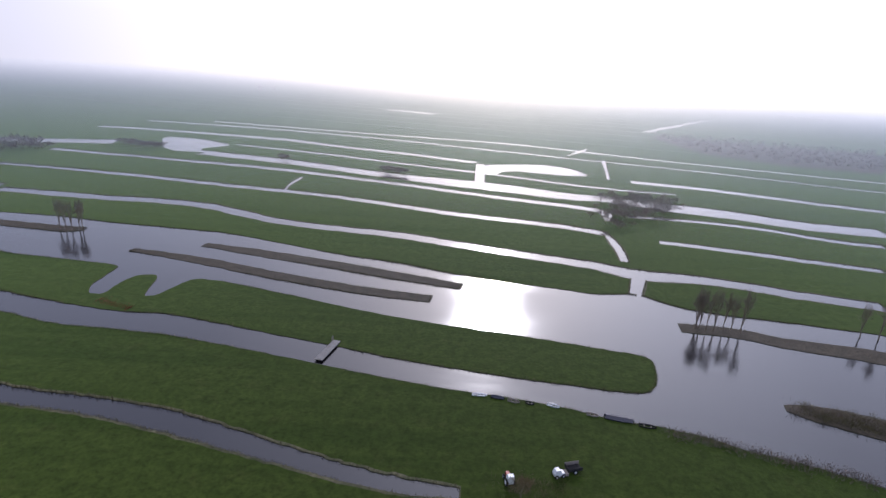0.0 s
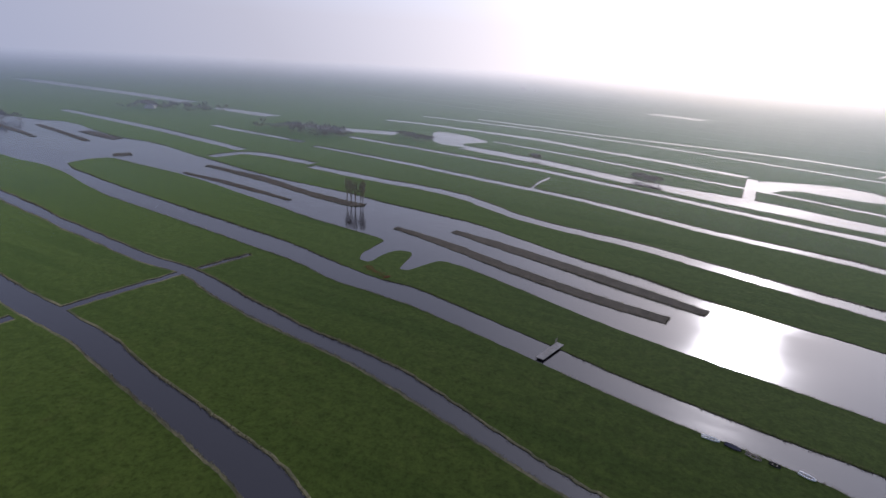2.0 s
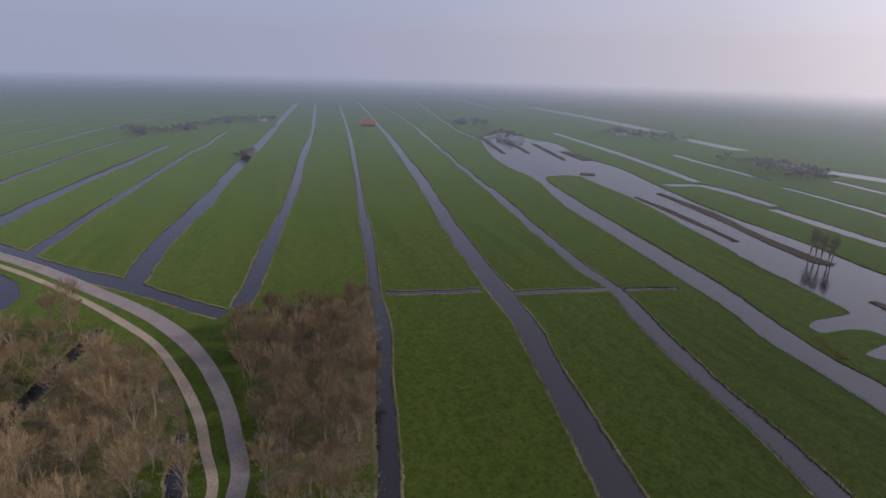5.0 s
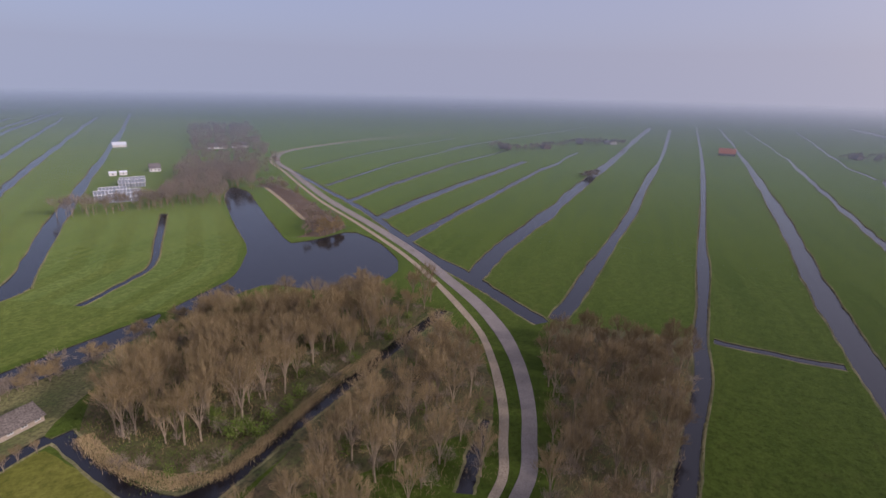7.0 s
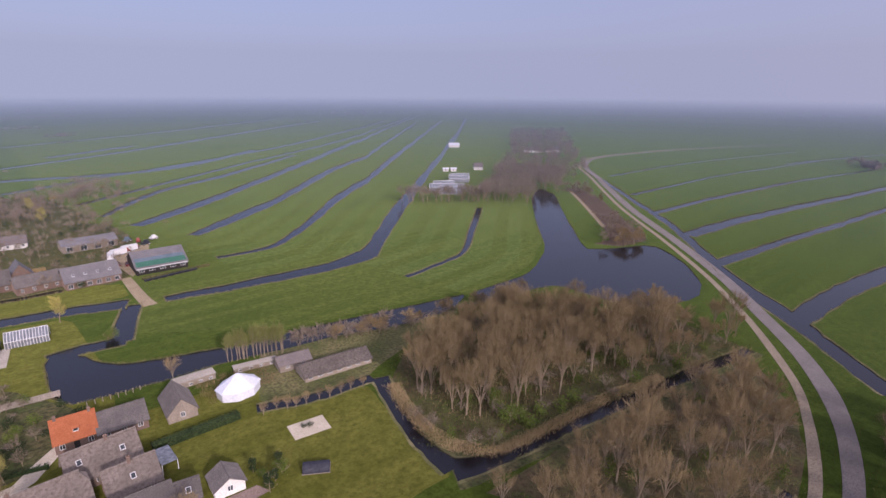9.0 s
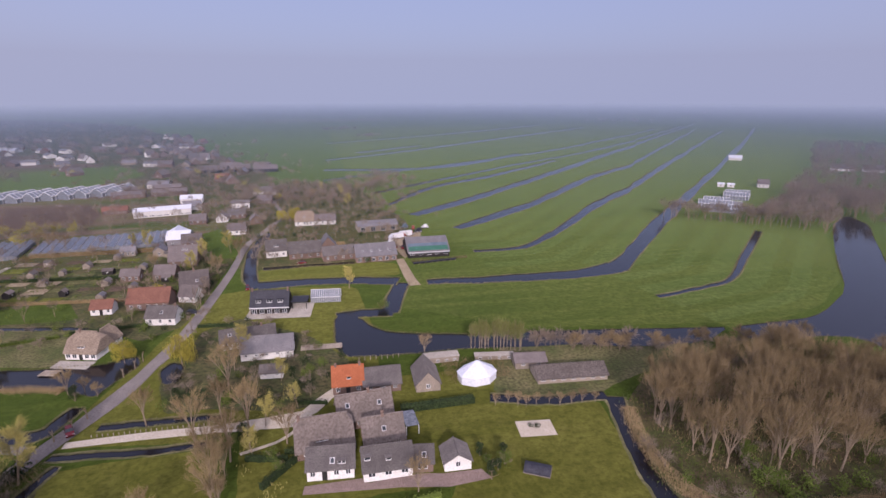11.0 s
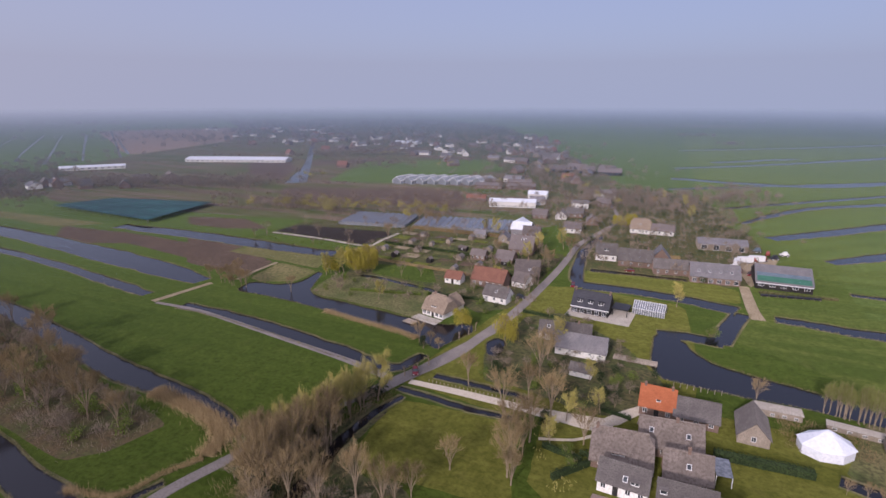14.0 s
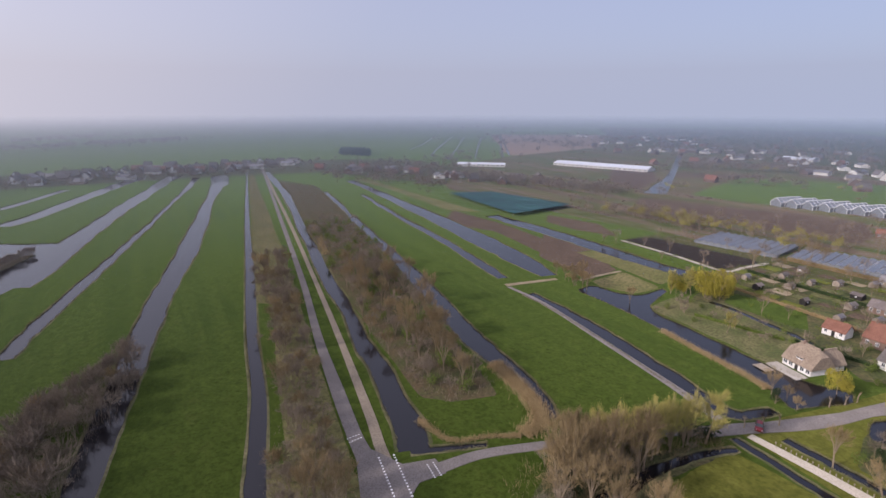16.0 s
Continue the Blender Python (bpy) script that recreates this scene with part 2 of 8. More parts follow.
DITCHES["T4w"] = [(-411, 444, 15.8), (-336, 449, 23.1), (-286, 464, 27.4)]
DITCHES["T4"] = [(-196, 432, 18.7), (-126, 413, 19.6), (-79, 395, 17.8), (-35, 377, 19.5), (25, 361, 26.6), (79, 341, 21.5), (103, 338, 17.9), (144, 322, 23.9), (174, 312, 23.4), (200, 298, 22.0), (246, 287, 20.8)]
DITCHES["T5"] = [(-360, 561, 13.0), (-285, 556, 12.4), (-163, 536, 14.8), (-102, 511, 13.0), (-46, 491, 12.5), (27, 459, 11.5)]
DITCHES["T5c"] = [(30, 453, 6.7), (24, 361, 6.9)]
DITCHES["T6"] = [(-188, 485, 5.8), (-91, 456, 8.1), (-41, 435, 7.4), (27, 410, 7.1), (106, 376, 6.5), (162, 366, 4.2)]
DITCHES["T7"] = [(143, 407, 12.9), (194, 391, 12.5), (243, 368, 11.8), (292, 346, 11.2)]
DITCHES["T8"] = [(-351, 636, 10.7), (-187, 616, 10.1), (-55, 582, 8.9), (114, 516, 7.8), (210, 484, 7.4), (349, 420, 6.4)]
DITCHES["T9"] = [(-284, 664, 11.3), (-59, 623, 10.7), (69, 603, 10.2), (228, 529, 8.7), (388, 469, 7.8)]
DITCHES["X1"] = [(307, 853, 12.1), (579, 1236, 13.1)]
DITCHES["X2"] = [(-114, 1029, 37.2), (-23, 984, 35.6)]
DITCHES["X3"] = [(119, 532, 3.6), (154, 596, 5.4)]
DITCHES["X4"] = [(150, 511, 3.2), (127, 411, 2.6)]
DITCHES["U1"] = [(-1274, 324, 4.2), (-683, 227, 3.6), (-581, 220, 4.2)]
DITCHES["U2"] = [(-639, 348, 10.1), (-441, 320, 11.3), (-318, 296, 10.0)]
DITCHES["U3"] = [(-443, 377, 9.9), (-311, 356, 8.1)]
DITCHES["U4"] = [(-1170, 571, 31.1), (-826, 539, 30.0), (-648, 517, 29.7)]
DITCHES["U5"] = [(-1493, 492, 18.1), (-1055, 439, 13.7)]
DITCHES["U6"] = [(-570, 495, 21.5), (-464, 480, 22.9)]
DITCHES["C1"] = [(-166, 32, 3.4), (-163, 49, 3.1), (-161, 65, 3.7)]
DITCHES["C2"] = [(-156, 74, 3.6), (-154, 94, 3.5), (-151, 113, 3.2)]
DITCHES["C3"] = [(-150, 116, 2.7), (-146, 136, 2.3)]
DITCHES["E1"] = [(-1184, 84, 5.7), (-714, 46, 5.6), (-486, 21, 5.8), (-338, 8, 5.5), (-267, -1, 5.4), (-204, -9, 6.4), (-184, -11, 6.2), (-164, -15, 6.0)]
DITCHES["E2"] = [(-1216, 44, 9.3), (-573, -14, 7.9), (-438, -28, 8.7), (-292, -43, 9.0), (-233, -50, 8.9), (-192, -51, 7.6)]
DITCHES["E3"] = [(-670, -52, 3.8), (-487, -73, 4.8), (-357, -85, 5.1), (-278, -92, 5.8), (-232, -95, 6.5)]
DITCHES["E4"] = [(-555, -96, 6.3), (-432, -112, 7.6), (-330, -124, 8.8), (-268, -126, 9.2)]
DITCHES["E5"] = [(-654, -134, 3.6), (-495, -157, 4.8), (-377, -164, 5.4), (-299, -165, 5.7)]
DITCHES["E6"] = [(-678, -191, 3.8), (-496, -208, 3.9), (-346, -207, 4.4)]
DITCHES["E7"] = [(-759, -240, 4.1), (-546, -268, 4.1), (-408, -267, 4.2)]
DITCHES["E8"] = [(-1138, -79, 5.4), (-751, -179, 5.0), (-622, -204, 4.4)]
DITCHES["RC"] = [(-420, -298, 4.1), (-355, -225, 4.3), (-302, -165, 4.3), (-260, -121, 5.5), (-220, -85, 5.6), (-194, -55, 8.1), (-183, -43, 6.4), (-169, -28, 6.2), (-160, -19, 5.1)]
DITCHES["K1"] = [(632, -124, 6.0), (442, -101, 6.5), (329, -82, 5.3), (259, -71, 5.4), (212, -63, 5.6), (177, -59, 5.2), (151, -54, 5.6), (130, -52, 6.3), (114, -49, 6.6), (101, -47, 7.4), (91, -44, 7.2)]
DITCHES["K1e"] = [(91, -43, 2.0), (88, -51, 1.8), (85, -59, 1.6)]
DITCHES["K2"] = [(457, -137, 3.7), (294, -113, 5.1), (214, -101, 6.9), (172, -93, 7.9), (134, -86, 7.8), (113, -84, 6.9), (95, -81, 5.8), (86, -78, 4.0)]
DITCHES["K3"] = [(426, -160, 3.5), (334, -149, 4.3), (240, -140, 5.6), (181, -131, 5.5)]
DITCHES["K3b"] = [(159, -128, 5.2), (137, -128, 5.6), (107, -124, 6.3), (83, -120, 6.1), (71, -117, 5.7), (65, -119, 4.0), (62, -128, 3.0)]
DITCHES["K4"] = [(517, -182, 7.2), (386, -173, 10.6), (283, -165, 14.9), (212, -157, 14.9), (174, -151, 8.4)]
DITCHES["K5"] = [(298, -205, 10.3), (226, -207, 13.1), (175, -205, 11.2), (146, -207, 9.1)]
DITCHES["KN"] = [(592, -792, 7.2), (413, -539, 10.0), (344, -436, 14.4), (310, -382, 18.3)]
DITCHES["N1"] = [(643, -104, 2.4), (345, -53, 3.3), (228, -34, 4.1), (168, -24, 3.7), (131, -19, 3.8), (107, -14, 4.0), (93, -11, 4.1), (81, -9, 4.2)]
DITCHES["N2"] = [(558, -64, 13.6), (473, -46, 8.8), (360, -26, 9.3), (291, -14, 9.7), (230, -1, 9.0), (185, 7, 8.2), (165, 10, 8.2), (135, 15, 7.2), (114, 18, 6.7), (102, 20, 6.4), (93, 21, 6.2)]
DITCHES["N3"] = [(616, -47, 7.8), (500, -26, 3.2), (345, 8, 4.3), (262, 27, 5.5), (209, 39, 5.7), (188, 43, 5.6)]
DITCHES["N4"] = [(642, -30, 14.0), (474, 11, 12.5), (367, 34, 13.8), (293, 49, 19.6), (269, 57, 22.6)]
DITCHES["N5"] = [(645, 4, 15.0), (522, 44, 13.5), (442, 68, 13.4), (416, 81, 13.9)]
DITCHES["N6"] = [(578, 62, 7.9), (487, 93, 8.0)]
DITCHES["MA"] = [(29, -208, 9.3), (11, -209, 7.8), (-12, -206, 8.2), (-25, -202, 9.2)]
DITCHES["MA2"] = [(29, -230, 4.3), (12, -231, 3.4), (-9, -231, 3.4)]
DITCHES["MA3"] = [(33, -295, 2.9), (36, -266, 4.6), (36, -240, 6.4), (33, -215, 6.2), (29, -205, 5.2)]
DITCHES["MB"] = [(-25, -197, 6.0), (-20, -183, 4.7), (-18, -170, 5.6)]
DITCHES["M1"] = [(-36, -199, 5.9), (-57, -197, 7.4), (-78, -196, 9.0), (-104, -196, 10.1), (-121, -201, 12.8)]
DITCHES["M1b"] = [(-118, -198, 10.0), (-149, -230, 8.3), (-193, -277, 8.6), (-308, -394, 6.3), (-508, -598, 6.5), (-939, -1051, 7.2)]
DITCHES["M2"] = [(-66, -238, 3.4), (-91, -239, 4.5), (-122, -267, 5.3), (-175, -326, 7.9), (-247, -397, 7.8), (-366, -524, 6.7), (-806, -990, 6.6)]
DITCHES["M3"] = [(-68, -283, 6.8), (-105, -314, 10.9), (-144, -349, 8.2), (-224, -436, 9.3), (-320, -524, 6.2), (-762, -1019, 5.8)]
DITCHES["M4"] = [(-50, -323, 8.9), (-83, -351, 11.4), (-150, -417, 9.9), (-262, -534, 10.1), (-925, -1238, 7.5)]
DITCHES["M5"] = [(-39, -357, 4.3), (-83, -423, 7.4), (-147, -473, 8.5), (-254, -573, 6.3)]
DITCHES["M6"] = [(-117, -165, 2.6), (-135, -169, 2.4), (-157, -176, 2.8), (-185, -201, 3.2), (-229, -242, 3.2)]
DITCHES["M7"] = [(-36, -703, 12.2), (-136, -789, 15.0)]
DITCHES["M8"] = [(4, -545, 13.3), (-113, -541, 12.8), (-238, -649, 9.2)]
DITCHES["H1"] = [(-36, -112, 3.4), (-49, -108, 3.7), (-64, -107, 3.5)]
DITCHES["H2"] = [(-66, -106, 5.4), (-63, -96, 3.7), (-59, -80, 3.8), (-58, -67, 4.7)]
DITCHES["H3"] = [(-58, -67, 6.4), (-63, -65, 5.1), (-79, -63, 4.9), (-95, -61, 4.5), (-115, -58, 4.4), (-137, -55, 4.1), (-158, -52, 3.5)]
DITCHES["H5"] = [(-103, -23, 2.0), (-91, -22, 3.0), (-79, -21, 3.1)]
DITCHES["W1"] = [(54, -118, 2.4), (40, -118, 2.4), (27, -117, 2.1)]
DITCHES["W2"] = [(60, -109, 2.0), (43, -107, 2.2), (29, -107, 2.0)]
LAKES["lake"] = [(-590, 224), (-662, 284), (-576, 285), (-542, 298), (-438, 272), (-384, 273), (-312, 255), (-233, 239), (-177, 236), (-148, 230), (-121, 227), (-94, 224), (-67, 214), (-41, 204), (-17, 198), (5, 189), (26, 183), (46, 179), (55, 176), (72, 179), (82, 168), (99, 163), (116, 161), (132, 157), (143, 155), (185, 138), (111, 72), (89, 85), (83, 88), (74, 92), (65, 95), (60, 98), (50, 101), (43, 102), (31, 106), (18, 109), (5, 111), (-9, 114), (-24, 118), (-39, 122), (-55, 126), (-72, 130), (-89, 132), (-106, 133), (-125, 139), (-169, 145), (-224, 152), (-269, 157), (-349, 179), (-390, 178), (-451, 186)]
FIELD_ISLANDS["fieldisl"] = [(-353, 186), (-359, 203), (-354, 217), (-329, 214), (-272, 211), (-203, 196), (-163, 186), (-128, 181), (-115, 179), (-114, 173), (-113, 160), (-110, 154), (-105, 154), (-106, 165), (-104, 171), (-98, 172), (-96, 169), (-94, 158), (-93, 154), (-89, 155), (-88, 161), (-84, 171), (-72, 169), (-51, 162), (-31, 155), (-13, 149), (5, 145), (29, 140), (45, 136), (58, 133), (60, 130), (57, 119), (53, 114), (46, 114), (33, 116), (19, 118), (5, 121), (-10, 124), (-26, 129), (-42, 133), (-60, 138), (-79, 143), (-96, 143), (-115, 147), (-137, 153), (-162, 157), (-216, 164), (-277, 172)]
ISLETS["isl1"] = [(-120.2, 195.8, 2.7), (-91.1, 188.7, 5.9), (-55.5, 176.5, 6.0), (-24.1, 168.0, 5.9), (-2.4, 164.2, 5.5)]
ISLETS["isl2"] = [(-96.3, 206.5, 3.6), (-74.1, 201.0, 7.0), (-38.3, 190.9, 7.1), (-16.0, 183.6, 6.9), (8.4, 176.7, 5.1)]
ISLETS["isl3"] = [(-289.4, 238.2, 3.4), (-242.4, 233.2, 6.6), (-193.7, 222.2, 6.4), (-157.9, 216.9, 7.3), (-152.9, 218.7, 5.2)]
ISLETS["isl4"] = [(-282.5, 215.6, 3.0), (-233.9, 211.3, 5.1), (-189.5, 204.1, 2.2)]
ISLETS["isl5"] = [(-477.0, 272.5, 9.5), (-421.3, 265.0, 8.8)]
ISLETS["isl6"] = [(-537.9, 269.4, 6.3), (-427.5, 245.5, 4.2)]
ISLETS["isl7"] = [(-573.2, 251.1, 5.8), (-470.9, 230.7, 4.0)]
ISLETS["isl8"] = [(-593.4, 229.8, 6.0), (-470.7, 206.2, 4.1)]
ISLETS["isl9"] = [(-362.2, 223.0, 10.3), (-356.7, 232.8, 10.4)]
ISLETS["spit"] = [(76.2, 152.4, 6.0), (92.5, 150.5, 7.0), (106.9, 145.2, 7.3), (130.9, 139.1, 9.3), (163.8, 126.2, 9.5)]
ISLETS["isl11"] = [(327, 53.5, 3.0), (318, 58.5, 7.0), (306, 63.5, 8.0), (294, 70, 8.0)]
ISLETS["isl10"] = [(85.0, 111.0, 2.7), (90.4, 109.2, 7.1), (103.6, 104.0, 9.7), (122.5, 93.0, 10.0)]
LAKES["pond4"] = [(-270, 513), (-235, 511), (-188, 481), (-209, 447), (-178, 433), (-228, 432)]
LAKES["pond5"] = [(29, 450), (85, 469), (107, 456), (116, 420), (90, 417), (51, 427), (31, 396)]
LAKES["westpond"] = [(1, -174), (-8, -168), (-10, -162), (-16, -155), (-26, -152), (-41, -148), (-57, -147), (-75, -144), (-95, -141), (-112, -138), (-124, -136), (-109, -128), (-87, -129), (-70, -135), (-56, -136), (-38, -139), (-17, -139), (1, -141)]
LAKES["bigpond"] = [(-124, -136), (-152, -137), (-163, -139), (-192, -156), (-222, -188), (-280, -244), (-314, -266), (-302, -240), (-256, -196), (-206, -145), (-214, -138), (-238, -129), (-226, -108), (-205, -88), (-186, -80), (-160, -88), (-158, -105), (-157, -121), (-146, -124), (-123, -126)]
LAKES["eastpond"] = [(153, -148), (155, -159), (143, -160), (136, -165), (138, -181), (134, -180), (130, -168), (127, -160), (121, -156), (103, -154), (88, -152), (76, -151), (65, -150), (57, -155), (54, -148), (58, -139), (60, -132), (66, -136), (75, -140), (87, -141), (107, -145), (125, -147), (141, -148)]
LAKES["smallpond"] = [(48, -143), (46, -148), (42, -146), (41, -136), (45, -135)]
LAKES["villake"] = [(624, -63), (625, -82), (534, -69), (541, -55)]
LAKES["nlake"] = [(374, 94), (362, 72), (354, 58), (350, 46), (334, 36), (313, 37), (282, 47), (257, 56), (240, 62), (252, 92)]
ROADS["road"] = [(-85.9, -10.7, 3.9), (-99.6, -12.4, 3.9), (-109.7, -14.3, 4.0), (-121.1, -17.5, 4.4), (-134.3, -22.3, 4.6), (-149.5, -29.9, 5.9), (-167.2, -41.9, 6.1), (-188.3, -60.2, 6.9), (-216.0, -85.3, 7.0), (-252.6, -124.1, 5.9), (-306.0, -184.0, 5.6), (-399.6, -275.8, 6.5), (-440.8, -317.0, 6.7), (-499.2, -349.4, 8.3), (-559.8, -354.2, 10.5), (-679.4, -336.7, 11.9), (-869.9, -275.4, 13.0)]
ROADS["road2"] = [(83.0, -32.0, 5.2), (92.3, -33.6, 4.8), (101.6, -34.4, 4.0), (121.0, -37.1, 4.1), (157.8, -42.7, 3.2), (217.2, -53.6, 2.9), (334.4, -72.6, 2.7), (696.3, -130.6, 3.3)]
ROADS["bike"] = [(-83.5, -15.2, 1.9), (-96.8, -17.5, 2.0), (-106.8, -19.6, 2.2), (-118.0, -23.2, 2.4), (-131.0, -28.3, 2.2), (-146.2, -35.7, 2.2), (-163.7, -48.1, 2.7)]
ROADS["bike2"] = [(92.9, -37.5, 2.5), (104.9, -39.9, 2.4), (118.1, -42.3, 2.3), (154.5, -48.6, 2.0), (214.6, -58.4, 1.8), (332.0, -76.9, 2.0), (605.5, -117.0, 2.3)]
ROADS["side"] = [(85.0, -36.8, 6.7), (83.3, -44.2, 4.3), (82.8, -55.6, 3.6), (78.8, -69.3, 3.5), (70.2, -93.4, 3.3), (64.7, -105.8, 3.3), (59.6, -118.6, 3.4), (48.5, -151.8, 3.8)]
ROADS["side2"] = [(65.0, -104.0, 7.1), (61.7, -112.7, 6.9), (54.1, -130.7, 6.7), (50.1, -149.3, 6.1), (47.1, -165.1, 6.0), (44.8, -189.9, 5.8), (42.6, -226.4, 5.3), (41.6, -271.5, 5.0), (34.8, -304.8, 4.8), (30.0, -337.2, 4.4), (36.7, -375.5, 4.0), (50.3, -422.7, 4.0)]
ROADS["drive"] = [(58.7, -112.7, 2.1), (43.2, -112.8, 2.7), (26.2, -112.2, 3.1), (18.6, -112.0, 4.8)]
ROADS["drive2"] = [(21.1, -112.4, 3.9), (11.4, -111.7, 4.2), (7.2, -113.3, 2.9)]
ROADS["trackK3"] = [(170.0, -126.4, 2.8), (148.6, -126.7, 3.2), (103.1, -119.8, 3.5), (80.3, -116.1, 4.0), (65.7, -112.5, 4.7)]
ROADS["dam"] = [(172.3, -126.7, 4.0), (168.4, -150.8, 3.4)]
ROADS["farm"] = [(-29.5, -232.2, 3.6), (-30.0, -205.6, 4.1), (-30.9, -195.9, 4.4)]
ZONES["wood1"] = [(-162, -16), (-166, 28), (-122, 20), (-85, 15), (-81, -5), (-116, -7)]
ZONES["wood2"] = [(-66, -101), (-57, -84), (-60, -63), (-85, -61), (-113, -57), (-158, -51), (-162, -79), (-143, -95), (-128, -119), (-109, -122), (-80, -114)]
ZONES["wood3"] = [(-57, -58), (-81, -58), (-121, -54), (-151, -48), (-135, -33), (-119, -25), (-102, -21)]
ZONES["isltrees"] = [(110, -55), (130, -57), (153, -59), (187, -64), (219, -67), (270, -75), (552, -117), (494, -141), (391, -128), (291, -112), (225, -100), (170, -89), (139, -81), (115, -76), (101, -73), (104, -61)]
ZONES["roadside"] = [(81, -9), (71, -28), (83, -29), (143, -38), (278, -59), (611, -106), (614, -101), (227, -36), (151, -23)]
ZONES["moatfield"] = [(-17, -110), (-31, -110), (-48, -107), (-61, -105), (-59, -88), (-58, -74), (-57, -66), (-43, -66), (-17, -77), (-22, -86), (-29, -91), (-17, -100)]
ZONES["garden12"] = [(58, -104), (42, -105), (28, -105), (25, -95), (21, -79), (40, -78), (56, -76), (57, -89)]
ZONES["canalbank"] = [(-47, -139), (-56, -137.5), (-73, -135), (-90, -130), (-111, -127), (-102, -119), (-80, -115), (-66, -110), (-61, -106), (-37, -113)]
ZONES["ditchside"] = [(200.6, -31.6), (154.9, -24.1), (123.7, -18.5), (99.6, -14.5), (100.9, -19.0), (120.6, -22.3), (143.5, -26.3), (196.6, -36.6)]
GROVES["wood1"] = [(-143, -16), (-150, 25), (-107, 19), (-85, 15), (-69, 12), (-65, -5), (-81, -7), (-106, -9)]
GROVES["wood2"] = [(-69, -96), (-66, -83), (-68, -70), (-91, -65), (-119, -60), (-159, -56), (-166, -61), (-156, -72), (-134, -84), (-146, -99), (-137, -108), (-115, -100), (-91, -102), (-76, -103)]
GROVES["wood3"] = [(-49, -48), (-60, -54), (-75, -54), (-93, -52), (-116, -48), (-138, -44), (-131, -36), (-116, -27), (-103, -21), (-87, -17)]
ZONES["headland"] = [(-318, -250), (-342, -253), (-318, -215), (-244, -134), (-223, -136), (-216, -147), (-249, -184)]
DITCHES["MB2"] = [(-27, -200, 5.2), (-24, -189, 4.4), (-21, -178, 4.3), (-18, -172, 6.5)]
DITCHES["MB3"] = [(-19, -171, 6.8), (-9, -172, 6.5), (0, -171, 6.2)]
DITCHES["GD"] = [(57, -106, 1.4), (60, -95, 2.4), (61, -84, 3.0), (60, -75, 3.8), (59, -63, 4.8)]
DITCHES["VG"] = [(118, -184, 2.6), (98, -182, 2.6), (78, -177, 2.6)]
DITCHES["F1"] = [(1236, -672, 3.5), (853, -414, 3.1)]
DITCHES["F2"] = [(1198, -696, 3.5), (721, -380, 3.4)]
DITCHES["F3"] = [(1166, -717, 3.5), (661, -378, 3.3)]
DITCHES["F4"] = [(1128, -741, 3.5), (657, -421, 3.4)]
DITCHES["F5"] = [(1218, -852, 5.2), (654, -468, 4.3)]
DITCHES["F6"] = [(1122, -797, 3.6), (683, -500, 3.0)]
ZONES["pinkfield"] = [(1237, -840), (1056, -1091), (733, -740), (665, -491), (762, -542)]
ZONES["straw"] = [(521, -202), (391, -203), (310, -207), (330, -188), (427, -193), (530, -189)]
ZONES["soil2"] = [(305, -359), (164, -405), (141, -367), (136, -334), (256, -313), (281, -325)]
ZONES["soil3"] = [(395, -520), (341, -601), (324, -575), (372, -493)]
ZONES["soil4"] = [(475, -504), (447, -543), (367, -456), (330, -385), (387, -407)]
ZONES["green2"] = [(340, -553), (211, -631), (164, -541), (225, -416), (292, -402)]
ZONES["gardenA"] = [(34, -149), (24, -167), (8, -151), (-2, -137), (-8, -122), (12, -118), (26, -119), (34, -129)]
ZONES["gardenB"] = [(42, -168), (31, -176), (8, -157), (-2, -140), (-5, -127), (2, -122), (8, -117), (17, -117), (30, -121), (41, -121), (46, -135), (43, -152)]
ZONES["gardenC"] = [(76, -235), (58, -248), (44, -249), (47, -199), (49, -173), (59, -164), (70, -174)]
ZONES["fringe"] = [(-66, -102), (-62, -93), (-60, -80), (-60, -71), (-63, -66), (-70, -63), (-84, -61), (-104, -60), (-123, -57), (-126, -61), (-108, -65), (-87, -66), (-75, -67), (-68, -69), (-65, -74), (-64, -82), (-66, -92), (-69, -100)]
DITCHES["M9"] = [(5, -477, 6.4), (-53, -515, 7.6), (-140, -569, 8.8), (-308, -692, 9.6), (-697, -1062, 10.1)]
DITCHES["M10"] = [(3, -629, 10.3), (-99, -708, 11.9), (-280, -880, 16.2), (-569, -1147, 15.7)]
DITCHES["M11"] = [(-1, -854, 13.0), (-179, -978, 15.7), (-512, -1268, 22.3)]
DITCHES["M12"] = [(-30, -403, 5.5), (-95, -459, 6.8), (-184, -536, 6.7), (-377, -693, 7.9), (-812, -1134, 8.4)]
ZONES["headgrass"] = [(-216, -147), (-249, -184), (-318, -250), (-321, -243), (-251, -166), (-229, -146)]
ZONES["soil1"] = [(242, -204), (196, -203), (197, -188), (221, -185)]
ZONES["soilB"] = [(219, -183), (196, -186), (166, -185), (161, -163), (185, -166), (201, -167)]
ZONES["oliveA"] = [(197, -188), (194, -202), (144, -200), (141, -184), (168, -187)]
ZONES["oliveB"] = [(159, -162), (162, -184), (139, -181), (138, -166), (151, -160)]
ZONES["black"] = [(205, -232), (201, -251), (140, -255), (142, -227), (173, -230)]
ZONES["soilC"] = [(282, -241), (242, -250), (212, -234), (238, -225), (264, -225)]
ZONES["greenstrip"] = [(262, -222), (205, -227), (140, -224), (148, -210), (191, -214), (253, -214)]
ZONES["villagarden"] = [(126, -158), (128, -176), (116, -183), (79, -177), (69, -160), (78, -152), (90, -154)]
